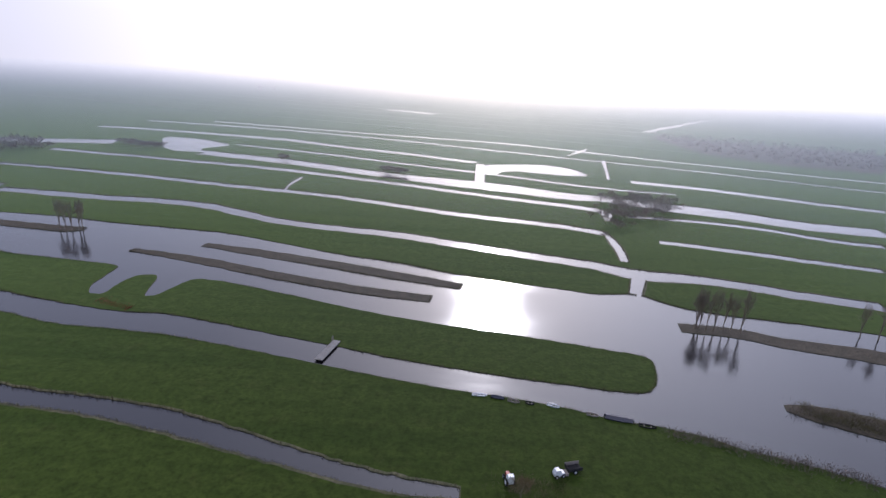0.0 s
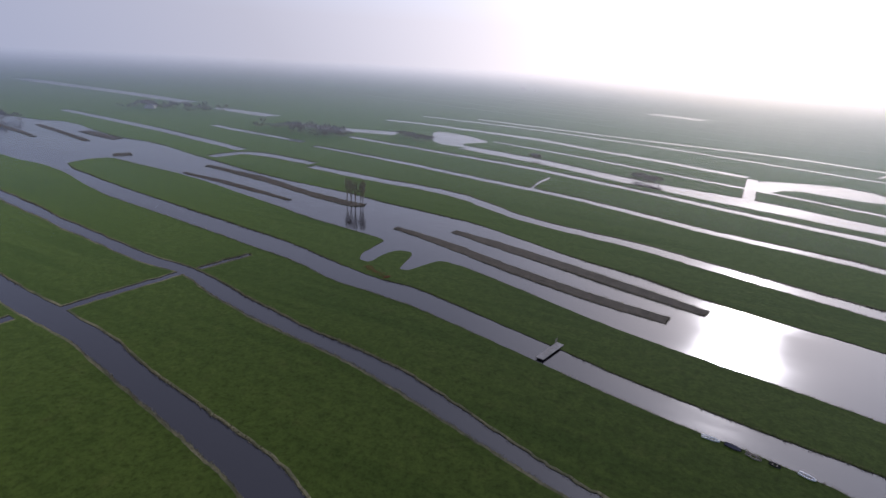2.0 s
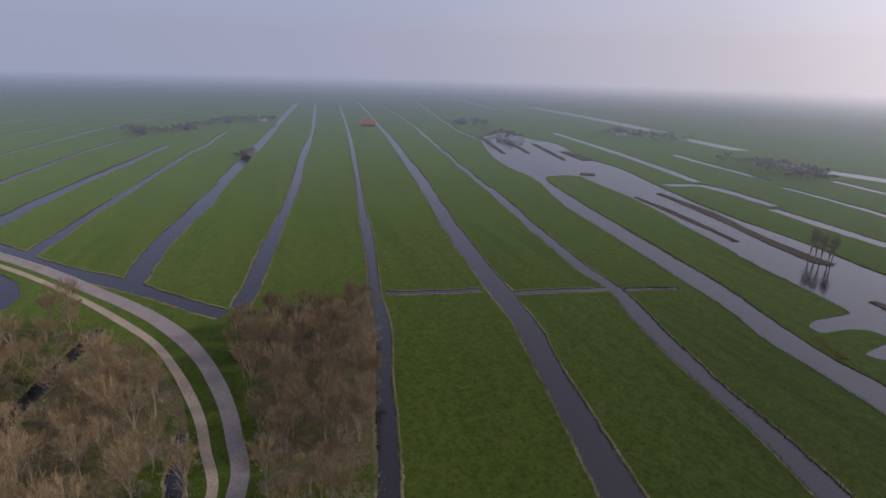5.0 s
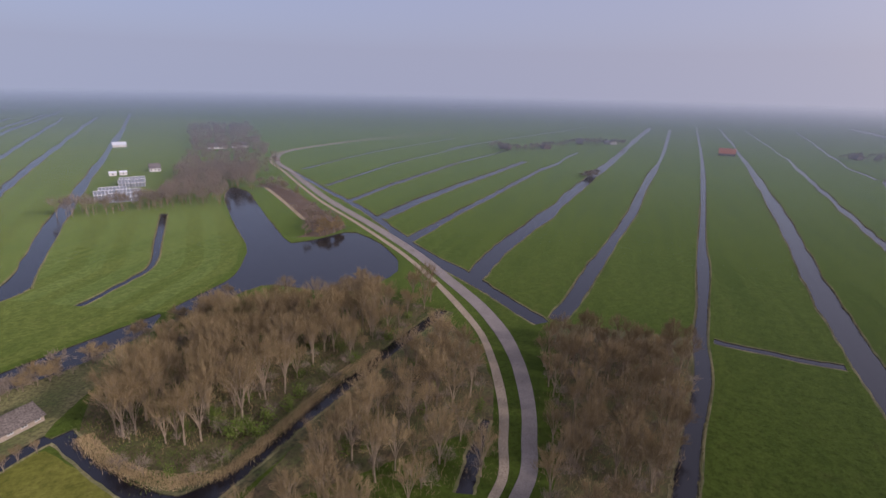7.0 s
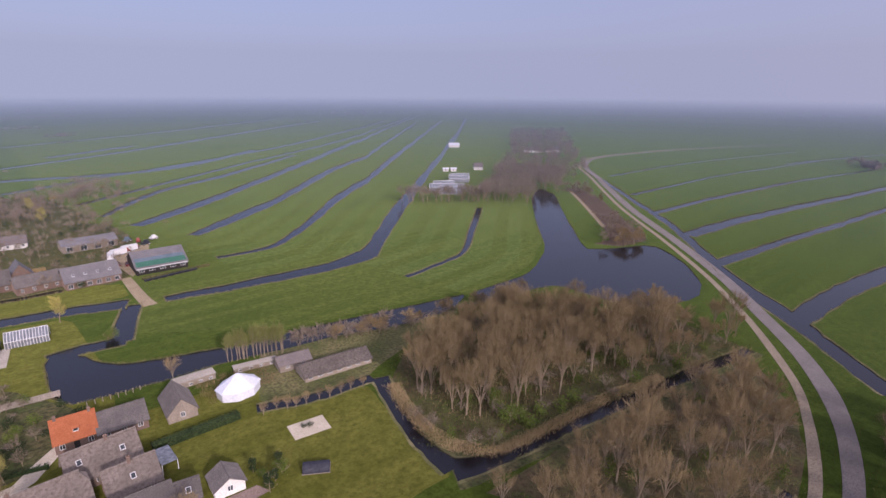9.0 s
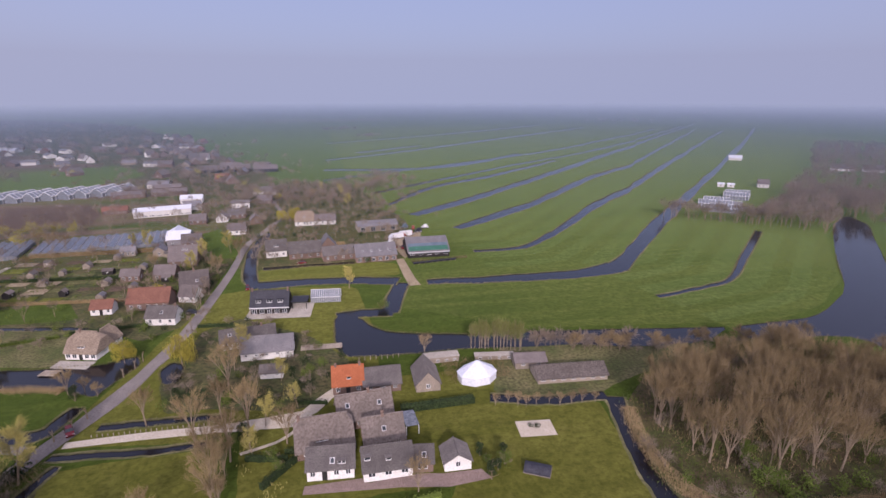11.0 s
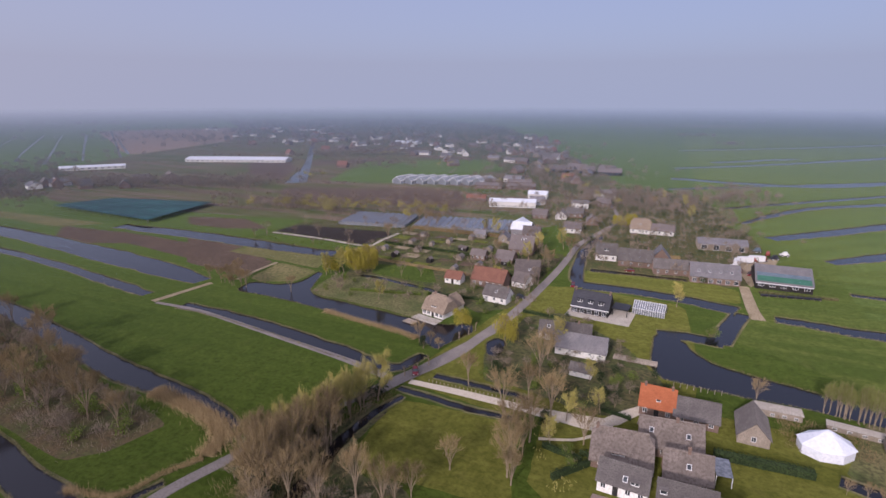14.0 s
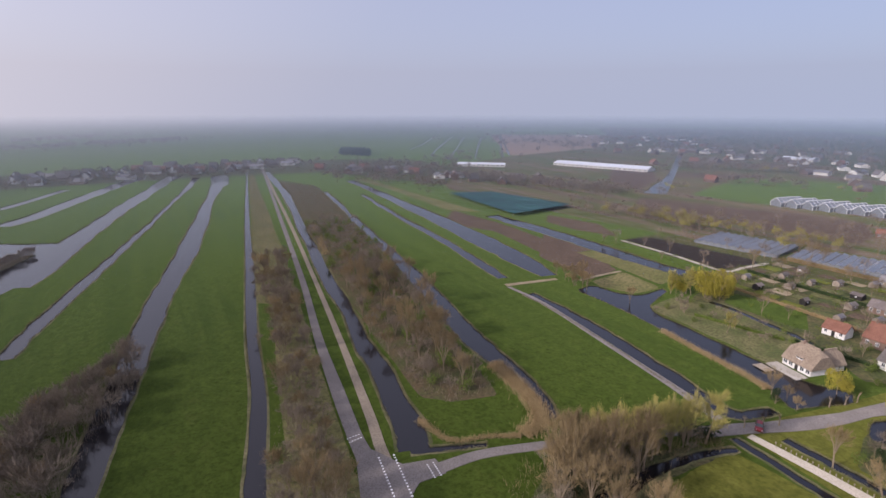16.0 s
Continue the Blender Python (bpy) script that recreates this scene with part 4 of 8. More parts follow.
# waterside trees: their backlit grey comes from the twig colour
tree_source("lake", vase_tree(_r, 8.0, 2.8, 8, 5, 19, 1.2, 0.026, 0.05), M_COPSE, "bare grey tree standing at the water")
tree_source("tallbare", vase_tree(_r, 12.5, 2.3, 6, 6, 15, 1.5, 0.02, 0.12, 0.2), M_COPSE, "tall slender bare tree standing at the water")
tree_source("greenbush", leafy(_r, 3.6, 2.6, 700, 0.12, base=0.05), M_LEAF, "fresh green leafy bush", "bush", "bush")
tree_source("willow", leafy(_r, 8.5, 4.6, 1500, 0.07, droop=1.6), M_WILLOW, "yellow weeping willow in first leaf", name="willow_tree")
tree_source("poplar", vase_tree(_r, 12.0, 2.9, 9, 6, 20, 1.4, 0.036, 0.03, 0.12), M_BUD, "slender yellow-green budding tree")
tree_source("slim", vase_tree(_r, 9.6, 1.25, 5, 6, 22, 1.0, 0.03, 0.05, 0.1), M_SALLOW, "slender upright poplar with pale green buds")
tree_source("conifer", leafy(_r, 7.5, 2.2, 1300, 0.13, base=0.05), M_DARKLEAF, "dark evergreen garden tree")
for i in range(2):
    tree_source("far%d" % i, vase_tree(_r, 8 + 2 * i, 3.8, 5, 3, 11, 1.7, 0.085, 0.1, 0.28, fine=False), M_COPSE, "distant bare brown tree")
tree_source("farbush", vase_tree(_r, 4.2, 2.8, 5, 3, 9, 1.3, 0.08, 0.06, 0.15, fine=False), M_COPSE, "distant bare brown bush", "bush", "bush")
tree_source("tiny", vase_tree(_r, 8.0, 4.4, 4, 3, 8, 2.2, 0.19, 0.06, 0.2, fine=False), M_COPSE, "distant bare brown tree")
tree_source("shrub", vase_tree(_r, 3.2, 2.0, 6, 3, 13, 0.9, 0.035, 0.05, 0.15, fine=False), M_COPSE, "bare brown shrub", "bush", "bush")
tree_source("greenshrub", leafy(_r, 2.4, 2.0, 260, 0.13, base=0.05, fine=False), M_LEAF, "fresh green shrub", "bush", "bush")
tree_source("darkshrub", leafy(_r, 2.4, 1.9, 260, 0.13, base=0.05, fine=False), M_DARKLEAF, "dark evergreen shrub", "bush", "bush")
tree_source("farbud", vase_tree(_r, 7.5, 3.6, 6, 4, 12, 1.5, 0.075, 0.1, fine=False), M_BUD, "distant budding tree")
tree_source("fardark", leafy(_r, 8, 3.2, 90, 0.6, base=0.05, fine=False), M_DARKLEAF, "distant dark evergreen tree")


def pollard(rnd):
    """A thick stump with a knot of short stubs on top."""
    tv, tf, cv, cf = [], [], [], []
    p = Vector((0, 0, -0.2))
    for i in range(4):
        q = p + Vector((rnd.uniform(-0.12, 0.12), rnd.uniform(-0.12, 0.12), 1.05))
        tube(tv, tf, p, q, 0.34 - 0.02 * i, 0.32 - 0.02 * i, 7)
        p = q
    for i in range(7):
        w = rnd.uniform(0, 6.28)
        q = p + Vector((math.cos(w) * 0.7, math.sin(w) * 0.7, rnd.uniform(0.5, 1.4)))
        tube(tv, tf, p - Vector((0, 0, 0.2)), q, 0.2, 0.12, 5)
        for k in range(9):
            a = q + Vector((rnd.gauss(0, 0.08), rnd.gauss(0, 0.08), 0))
            blade(cv, cf, a, a + Vector((math.cos(w) * rnd.uniform(0, 0.6), math.sin(w) * rnd.uniform(0, 0.6), rnd.uniform(0.5, 1.3))), 0.02, rnd)
    return tv, tf, cv, cf


tree_source("pollard", pollard(_r), M_TWIG, "pollard willow with a stubby grey head")


def scatter(poly, spacing, rnd, margin=0.0):
    xs, ys = [p[0] for p in poly], [p[1] for p in poly]
    out = []
    x = min(xs)
    while x < max(xs):
        y = min(ys)
        while y < max(ys):
            px, py = x + rnd.uniform(-0.45, 0.45) * spacing, y + rnd.uniform(-0.45, 0.45) * spacing
            if inside(px, py, poly):
                out.append((px, py))
            y += spacing
        x += spacing
    return out


def dry(x, y):
    return not any(inside(x, y, p) for p in WATER_KIND) or any(inside(x, y, p) for p, m in LAND_KIND)


def thicket(name, spots, height, blades, material, label, rnd, spread=1.2, width=0.05):
    """Low growth that nobody could count, as one mesh."""
    v, f = [], []
    for x, y in spots:
        h = height * rnd.uniform(0.6, 1.3)
        for k in range(blades):
            a = Vector((x + rnd.gauss(0, spread), y + rnd.gauss(0, spread), rnd.uniform(0, 0.55) * h))
            b = a + Vector((rnd.gauss(0, 0.35), rnd.gauss(0, 0.35), 1)) * h * rnd.uniform(0.35, 0.6)
            blade(v, f, a, b, width, rnd)
    return tagged(mesh_object(name, v, f, material), label, "undergrowth", kind="stuff")


STAND_EDGE = {"wood1": 0.96, "wood2": 0.86, "wood3": 0.96}      # how far back the trees keep from the water


def stand(zone, spacing):
    """Dry spots inside a wood: its floor and the ground that its crowns cover."""
    spots = scatter(ZONES[zone], spacing, _r)
    if zone in GROVES:
        spots = [q for q in spots if inside(q[0] * 1.08, q[1] * 1.08, ZONES[zone]) and inside(q[0] * STAND_EDGE[zone], q[1] * STAND_EDGE[zone], ZONES[zone])]
        spots += [q for q in scatter(GROVES[zone], spacing, _r) if not inside(*q, ZONES[zone])]
    return [q for q in spots if dry(*q)]


def wood(zone, spacing, keys, group, lo=0.8, hi=1.15, east=1e9):
    joined = []
    for k, (x, y) in enumerate(q for q in stand(zone, spacing) if q[0] < east):
        if k % 5 < 2:
            joined.append((x, y))
        else:
            plant(_r.choice(keys), x, y, _r.uniform(lo, hi), group=group)
    FILLING.append((zone, joined, keys, lo, hi))


M_UNDERLEAF = grainy("undergrowth_leaves", (0.07, 0.10, 0.02), (0.13, 0.16, 0.035), (0.04, 0.055, 0.012), 0.15, 2.0, relief=0)
FILLING = [("wood2", [q for q in scatter([(-120, -121), (-131, -115), (-145, -111), (-149, -95), (-172, -84), (-174, -68), (-162, -56), (-140, -58), (-118, -62), (-118, -80), (-110, -105)], 6.4, random.Random(31)) if dry(*q)], ("bare0", "bush2", "bare1", "bush1"), 0.6, 0.85)]
BARE = ("bare0", "bare1", "bare2", "bare3")
wood("wood1", 7.6, BARE, "trees of the roadside wood", 0.7, 0.95)
wood("wood2", 7.2, BARE, "trees of the moated wood", 0.95, 1.25)
wood("wood3", 8.0, BARE, "trees of the wood between road and moat", 0.75, 1.1)
for z, sp, keys, lo, hi in (("wood1", 8.2, BARE, 0.7, 0.95), ("wood2", 8.0, BARE, 0.75, 1.1), ("wood3", 9.5, BARE, 0.6, 0.95)):
    FILLING.append((z, stand(z, sp), keys, lo, hi))
wood("isltrees", 7.6, ("bare0", "lake", "bush2", "bare1", "lake"), "trees of the canal island", 0.65, 1.15, 230)
for z, sp, mt, nm in (("wood1", 3.0, M_TWIG, "brown undergrowth of bare twigs below the trees"), ("wood2", 3.0, M_TWIG, "brown undergrowth of bare twigs below the trees"),
                      ("wood3", 3.0, M_TWIG, "brown undergrowth of bare twigs below the trees"), ("isltrees", 3.4, M_COPSE, "bare brown scrub along the canal island")):
    thicket("undergrowth", stand(z, sp), 2.0, 18, mt, nm, _r)
grove_spots = [q for q in scatter(ZONES["isltrees"], 5.6, _r) if dry(*q) and q[0] < 330 and _r.random() < 0.75]
thicket("green_undergrowth", [q for q in scatter(ZONES["wood2"], 3.2, _r) if dry(*q) and _r.random() < 0.8], 1.2, 46, M_UNDERLEAF, "fresh green undergrowth below the trees", _r, 1.5, 0.09)

def grove(name, spots, keys, lo, hi, label, jitter=3.0):
    """Far trees that run together, as one mesh."""
    rnd = random.Random(len(spots) * 7 + 3)
    vs, fs, ms, at = [], [], [], 0
    for x, y in spots:
        root = TREE_SOURCES[rnd.choice(keys)][0]
        m = np.array(pose(x + rnd.uniform(-jitter, jitter), y + rnd.uniform(-jitter, jitter), 0, 0, 0, rnd.uniform(0, 360)))
        k = rnd.uniform(lo, hi)
        for ch in root.children:
            me = ch.data
            co = np.empty(len(me.vertices) * 3)
            me.vertices.foreach_get("co", co)
            co = co.reshape(-1, 3) * k @ m[:3, :3].T + m[:3, 3]
            vs.append(co)
            fs += [tuple(at + i for i in p.vertices) for p in me.polygons]
            ms += [0 if ch.name.startswith("trunk") else (2 if "bud" in me.materials[0].name else 3 if "evergreen" in me.materials[0].name else 4 if "dark_bare" in me.materials[0].name else 5 if "spring" in me.materials[0].name else 1)] * len(me.polygons)
            at += len(co)
    me = bpy.data.meshes.new(name)
    me.from_pydata(np.concatenate(vs).tolist(), [], fs)
    for m in (M_BARK, M_TWIG, M_BUD, M_DARKLEAF, M_COPSE, M_LEAF):
        me.materials.append(m)
    me.polygons.foreach_set("material_index", ms)
    me.update()
    return tagged(new(name, me), label, "trees", kind="stuff")


for z, sp, keys in (("wood1", 5.2, ("shrub",)), ("wood2", 6.0, ("shrub", "greenshrub")), ("wood3", 5.4, ("shrub", "shrub", "greenshrub"))):
    grove("wood_shrubs", stand(z, sp), keys, 0.7, 1.3, "brown and green shrubs below the trees of the wood", 1.0)
grove("wood_shrubs", [q for q in scatter(ZONES["wood2"], 4.6, _r) if dry(*q) and not inside(q[0] * 0.9, q[1] * 0.9, ZONES["wood2"]) and inside(q[0] * 0.95, q[1] * 0.95, ZONES["wood2"])], ("shrub", "greenshrub", "shrub"), 0.8, 1.4, "brown and green shrubs at the edge of the moated wood", 1.0)
grove("island_scrub", grove_spots, ("shrub", "greenshrub", "farbush", "greenshrub", "shrub"), 0.9, 1.6, "grey-brown scrub crowding the canal island", 1.0)
for z, spots, keys, lo, hi in FILLING:
    grove("wood_trees", spots, keys, lo, hi, "close-set bare brown trees filling the wood", 1.0)

# ---- haze over the far polder, imitated by an added mirror sheet ----
# Tinted mirror, denser with distance: reflected sky stands in for airborne haze.
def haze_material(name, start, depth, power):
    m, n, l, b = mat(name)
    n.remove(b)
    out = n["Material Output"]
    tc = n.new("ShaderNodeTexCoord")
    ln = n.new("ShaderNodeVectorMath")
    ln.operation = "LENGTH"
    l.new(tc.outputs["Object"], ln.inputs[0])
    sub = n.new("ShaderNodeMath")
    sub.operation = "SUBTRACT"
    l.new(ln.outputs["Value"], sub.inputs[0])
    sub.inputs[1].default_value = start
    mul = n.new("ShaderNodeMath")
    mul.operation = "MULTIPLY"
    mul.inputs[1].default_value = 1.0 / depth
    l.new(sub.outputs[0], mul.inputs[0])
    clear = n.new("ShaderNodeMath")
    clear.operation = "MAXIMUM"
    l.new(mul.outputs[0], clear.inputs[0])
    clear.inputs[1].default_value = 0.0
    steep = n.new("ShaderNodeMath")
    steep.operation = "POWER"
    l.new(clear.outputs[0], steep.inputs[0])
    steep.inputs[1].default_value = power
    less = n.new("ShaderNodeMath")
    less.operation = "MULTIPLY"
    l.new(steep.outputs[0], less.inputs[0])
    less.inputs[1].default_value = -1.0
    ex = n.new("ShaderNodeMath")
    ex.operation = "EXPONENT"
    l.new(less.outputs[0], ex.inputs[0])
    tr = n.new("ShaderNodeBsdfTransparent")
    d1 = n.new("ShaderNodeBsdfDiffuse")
    # haze tone graded by hand: bluish near, almost sky-white at the rim
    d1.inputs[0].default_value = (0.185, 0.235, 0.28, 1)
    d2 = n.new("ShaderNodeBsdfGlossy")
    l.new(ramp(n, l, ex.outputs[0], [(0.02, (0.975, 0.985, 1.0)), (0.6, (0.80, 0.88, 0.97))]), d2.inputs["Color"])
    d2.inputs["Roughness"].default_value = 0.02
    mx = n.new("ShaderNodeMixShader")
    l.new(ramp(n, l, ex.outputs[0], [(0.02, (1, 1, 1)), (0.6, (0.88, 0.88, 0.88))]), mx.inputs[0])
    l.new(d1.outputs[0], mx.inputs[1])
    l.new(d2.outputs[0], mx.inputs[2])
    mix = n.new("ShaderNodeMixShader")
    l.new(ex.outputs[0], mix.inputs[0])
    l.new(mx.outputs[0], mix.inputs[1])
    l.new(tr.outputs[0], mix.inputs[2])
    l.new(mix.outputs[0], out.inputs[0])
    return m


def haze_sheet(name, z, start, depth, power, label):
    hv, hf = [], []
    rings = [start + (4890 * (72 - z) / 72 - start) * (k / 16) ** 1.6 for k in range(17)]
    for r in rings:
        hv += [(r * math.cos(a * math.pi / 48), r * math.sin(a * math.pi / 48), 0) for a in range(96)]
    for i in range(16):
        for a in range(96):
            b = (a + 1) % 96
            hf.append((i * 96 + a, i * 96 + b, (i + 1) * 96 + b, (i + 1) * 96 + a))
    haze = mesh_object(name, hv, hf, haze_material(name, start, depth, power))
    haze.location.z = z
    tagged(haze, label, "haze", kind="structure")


haze_sheet("backdrop_haze", 16, 190, 1350, 1.3, "mirror sheet imitating pale haze over the distant polder")

# ---- building materials ----
M_WHITE = grainy("white_plaster", (0.72, 0.70, 0.66), (0.80, 0.78, 0.75), (0.6, 0.58, 0.54), 0.5, 3.0, relief=0.01)
M_FRAME = grainy("white_paint", (0.76, 0.75, 0.74), (0.82, 0.81, 0.8), (0.68, 0.67, 0.66), 0.6, 5.0, rough=0.5, relief=0)
M_BRICK = grainy("red_brown_brick", (0.20, 0.135, 0.105), (0.27, 0.185, 0.145), (0.14, 0.10, 0.08), 0.4, 6.0, relief=0.02)
M_DARKWOOD = grainy("dark_stained_boards", (0.03, 0.028, 0.027), (0.05, 0.045, 0.042), (0.02, 0.018, 0.017), 0.4, 4.0, relief=0.02)
M_GREYROOF = grainy("weathered_grey_tiles", (0.13, 0.115, 0.11), (0.19, 0.17, 0.16), (0.09, 0.08, 0.075), 0.35, 5.0, relief=0.03, vary=0.15)
M_BROWNROOF = grainy("mossy_brown_tiles", (0.165, 0.14, 0.135), (0.225, 0.19, 0.18), (0.11, 0.095, 0.09), 0.35, 5.0, relief=0.03, vary=0.2)
M_OLDROOF = grainy("rotting_sheet_roof", (0.12, 0.10, 0.09), (0.19, 0.16, 0.145), (0.07, 0.06, 0.05), 0.25, 2.5, relief=0.04, vary=0.2)
M_THATCH = grainy("old_thatch", (0.205, 0.17, 0.145), (0.285, 0.237, 0.205), (0.15, 0.122, 0.105), 0.3, 2.0, relief=0.04)
M_NEWTHATCH = grainy("golden_thatch", (0.29, 0.225, 0.17), (0.37, 0.295, 0.225), (0.2, 0.155, 0.115), 0.35, 3.0, relief=0.06)
M_ORANGE = grainy("orange_tiles", (0.44, 0.14, 0.06), (0.52, 0.18, 0.08), (0.33, 0.11, 0.05), 0.5, 5.0, relief=0.03)
M_REDROOF = grainy("red_clay_tiles", (0.25, 0.115, 0.08), (0.31, 0.15, 0.105), (0.16, 0.08, 0.06), 0.4, 5.0, relief=0.03)
M_BLACKROOF = grainy("anthracite_tiles", (0.045, 0.045, 0.055), (0.065, 0.065, 0.075), (0.03, 0.03, 0.038), 0.5, 5.0, rough=0.6, relief=0.02)
M_CORRUGATED = grainy("grey_corrugated_sheet", (0.20, 0.19, 0.20), (0.28, 0.26, 0.26), (0.14, 0.13, 0.13), 0.3, 4.0, rough=0.6, relief=0.03, vary=0.15)
M_BLUEROOF = grainy("blue_grey_sheet", (0.12, 0.16, 0.2), (0.17, 0.22, 0.26), (0.09, 0.12, 0.15), 0.3, 3.0, rough=0.5, relief=0.02)
M_GREENROOF = grainy("green_sheet", (0.05, 0.16, 0.11), (0.07, 0.2, 0.14), (0.035, 0.11, 0.08), 0.3, 3.0, rough=0.5, relief=0.02)
M_CANVAS = grainy("white_canvas", (0.74, 0.76, 0.82), (0.82, 0.83, 0.87), (0.66, 0.68, 0.74), 0.3, 1.5, rough=0.6, relief=0.02)
M_WOOD = grainy("grey_wood", (0.30, 0.25, 0.20), (0.38, 0.32, 0.26), (0.2, 0.17, 0.13), 0.6, 6.0, relief=0.01, vary=0.15)
M_RUST = grainy("red_brown_steel", (0.28, 0.06, 0.04), (0.36, 0.09, 0.06), (0.18, 0.05, 0.04), 0.8, 6.0, rough=0.5, relief=0)
M_CARRED = grainy("dark_red_car_paint", (0.16, 0.012, 0.015), (0.18, 0.016, 0.02), (0.14, 0.01, 0.012), 0.8, 6.0, rough=0.25, relief=0, spec=0.6)
M_RUBBER = grainy("black_rubber", (0.015, 0.015, 0.015), (0.022, 0.022, 0.022), (0.012, 0.012, 0.012), 1.0, 8.0, relief=0)
M_TARP = grainy("dark_blue_grey_tarpaulin", (0.035, 0.036, 0.05), (0.06, 0.06, 0.075), (0.025, 0.025, 0.035), 0.7, 4.0, rough=0.6, relief=0.02)
M_TEAL = grainy("teal_shade_net", (0.016, 0.05, 0.055), (0.035, 0.105, 0.108), (0.012, 0.035, 0.04), 0.045, 0.25, relief=0.03)
M_PAVER = grainy("pinkish_brick_paving", (0.24, 0.175, 0.15), (0.31, 0.23, 0.2), (0.17, 0.125, 0.105), 0.4, 4.0, relief=0.02)
M_SAND = grainy("pale_sand", (0.46, 0.40, 0.32), (0.54, 0.48, 0.39), (0.38, 0.33, 0.26), 0.4, 3.0, relief=0.05)


def glass_material(name, base, rough):
    m, n, l, b = mat(name, rough, 0, 0.6)
    a = noise_node(n, l, 1.2, 3)
    l.new(ramp(n, l, a.outputs[0], [(0.4, base), (0.6, tuple(v * 1.6 for v in base))]), b.inputs["Base Color"])
    return m


M_GLASS = glass_material("window_glass", (0.03, 0.035, 0.04), 0.06)
M_HOTHOUSE = glass_material("greenhouse_glass", (0.15, 0.16, 0.175), 0.2)


# ---- building parts ----
def vbox(v, f, x0, x1, y0, y1, z0, z1):
    s = len(v)
    v += [(x0, y0, z0), (x1, y0, z0), (x1, y1, z0), (x0, y1, z0), (x0, y0, z1), (x1, y0, z1), (x1, y1, z1), (x0, y1, z1)]
    f += [(s, s + 3, s + 2, s + 1), (s + 4, s + 5, s + 6, s + 7), (s, s + 1, s + 5, s + 4), (s + 1, s + 2, s + 6, s + 5), (s + 2, s + 3, s + 7, s + 6), (s + 3, s, s + 4, s + 7)]


def part(name, v, f, material, parent, label=""):
    ob = mesh_object(name, v, f, material, parent)
    if label:
        ob["label"] = label
    return ob


def box_part(name, parent, material, x0, x1, y0, y1, z0, z1, label=""):
    v, f = [], []
    vbox(v, f, x0, x1, y0, y1, z0, z1)
    return part(name, v, f, material, parent, label)


def thing(name, x, y, turn, label, category, group="", z=0.0):
    root = new(name)
    root.matrix_world = pose(x, y, z, 0, 0, turn)
    return tagged(root, label, category, group)


def window(parent, x, y, z, w, h, face=(0, -1), frame_material=None):
    """A framed window on a wall whose outside looks along face (x or y)."""
    v, f, gv, gf = [], [], [], []
    t = 0.09

    def bar(a0, a1, z0, z1, d0, d1):
        if face[1]:
            s = face[1]
            vbox(v, f, x + a0, x + a1, min(y + s * d0, y + s * d1), max(y + s * d0, y + s * d1), z0, z1)
        else:
            s = face[0]
            vbox(v, f, min(x + s * d0, x + s * d1), max(x + s * d0, x + s * d1), y + a0, y + a1, z0, z1)
    bar(-w / 2, w / 2, z, z + t, -0.02, 0.07)
    bar(-w / 2, w / 2, z + h - t, z + h, -0.02, 0.07)
    for a in (-w / 2, w / 2 - t, -t / 2):
        bar(a, a + t, z + t, z + h - t, -0.02, 0.06)
    win = part("window", v, f, frame_material or M_FRAME, parent)
    v, f = gv, gf
    if face[1]:
        vbox(v, f, x - w / 2 + t, x + w / 2 - t, min(y, y + face[1] * 0.025), max(y, y + face[1] * 0.025), z + t, z + h - t)
    else:
        vbox(v, f, min(x, x + face[0] * 0.025), max(x, x + face[0] * 0.025), y - w / 2 + t, y + w / 2 - t, z + t, z + h - t)
    part("pane", v, f, M_GLASS, win)
    return win


def slope_slabs(v, f, L, d, e, r, over, thick, hip=0.0):
    """A saddle roof of two thick slopes, or with hipped ends."""
    k = (r - e) / (d / 2)
    hx, hy, ze = L / 2 + over, d / 2 + over, e - over * k
    if hip:
        s = len(v)
        for z in (0, -thick):
            v += [(-hx, -hy, ze + z), (hx, -hy, ze + z), (hx, hy, ze + z), (-hx, hy, ze + z)]
        m = 0.55 * hip
        zr = e + (r - e) * 0.62
        yy = d / 2 * 0.38
        v += [(-L / 2 + hip, 0, r), (L / 2 - hip, 0, r), (-hx + 0.05, -yy, zr), (-hx + 0.05, yy, zr), (hx - 0.05, -yy, zr), (hx - 0.05, yy, zr)]
        f += [(s, s + 1, s + 12, s + 9, s + 8, s + 10), (s + 2, s + 3, s + 11, s + 8, s + 9, s + 13), (s + 10, s + 8, s + 11), (s + 12, s + 13, s + 9),
              (s, s + 10, s + 11, s + 3), (s + 1, s + 2, s + 13, s + 12)]
        f += [(s + a, s + b, s + b + 4, s + a + 4) for a, b in ((1, 0), (2, 1), (3, 2), (0, 3))] + [(s + 4, s + 5, s + 6, s + 7)]
        return
    for sg in (-1, 1):
        s = len(v)
        for x in (-hx, hx):
            v += [(x, sg * hy, ze), (x, 0, r), (x, 0, r - thick), (x, sg * hy, ze - thick)]
        q = [(s, s + 4, s + 5, s + 1), (s + 3, s + 2, s + 6, s + 7), (s, s + 3, s + 7, s + 4), (s + 1, s + 5, s + 6, s + 2), (s, s + 1, s + 2, s + 3), (s + 4, s + 7, s + 6, s + 5)]
        f += q if sg < 0 else [t[::-1] for t in q]


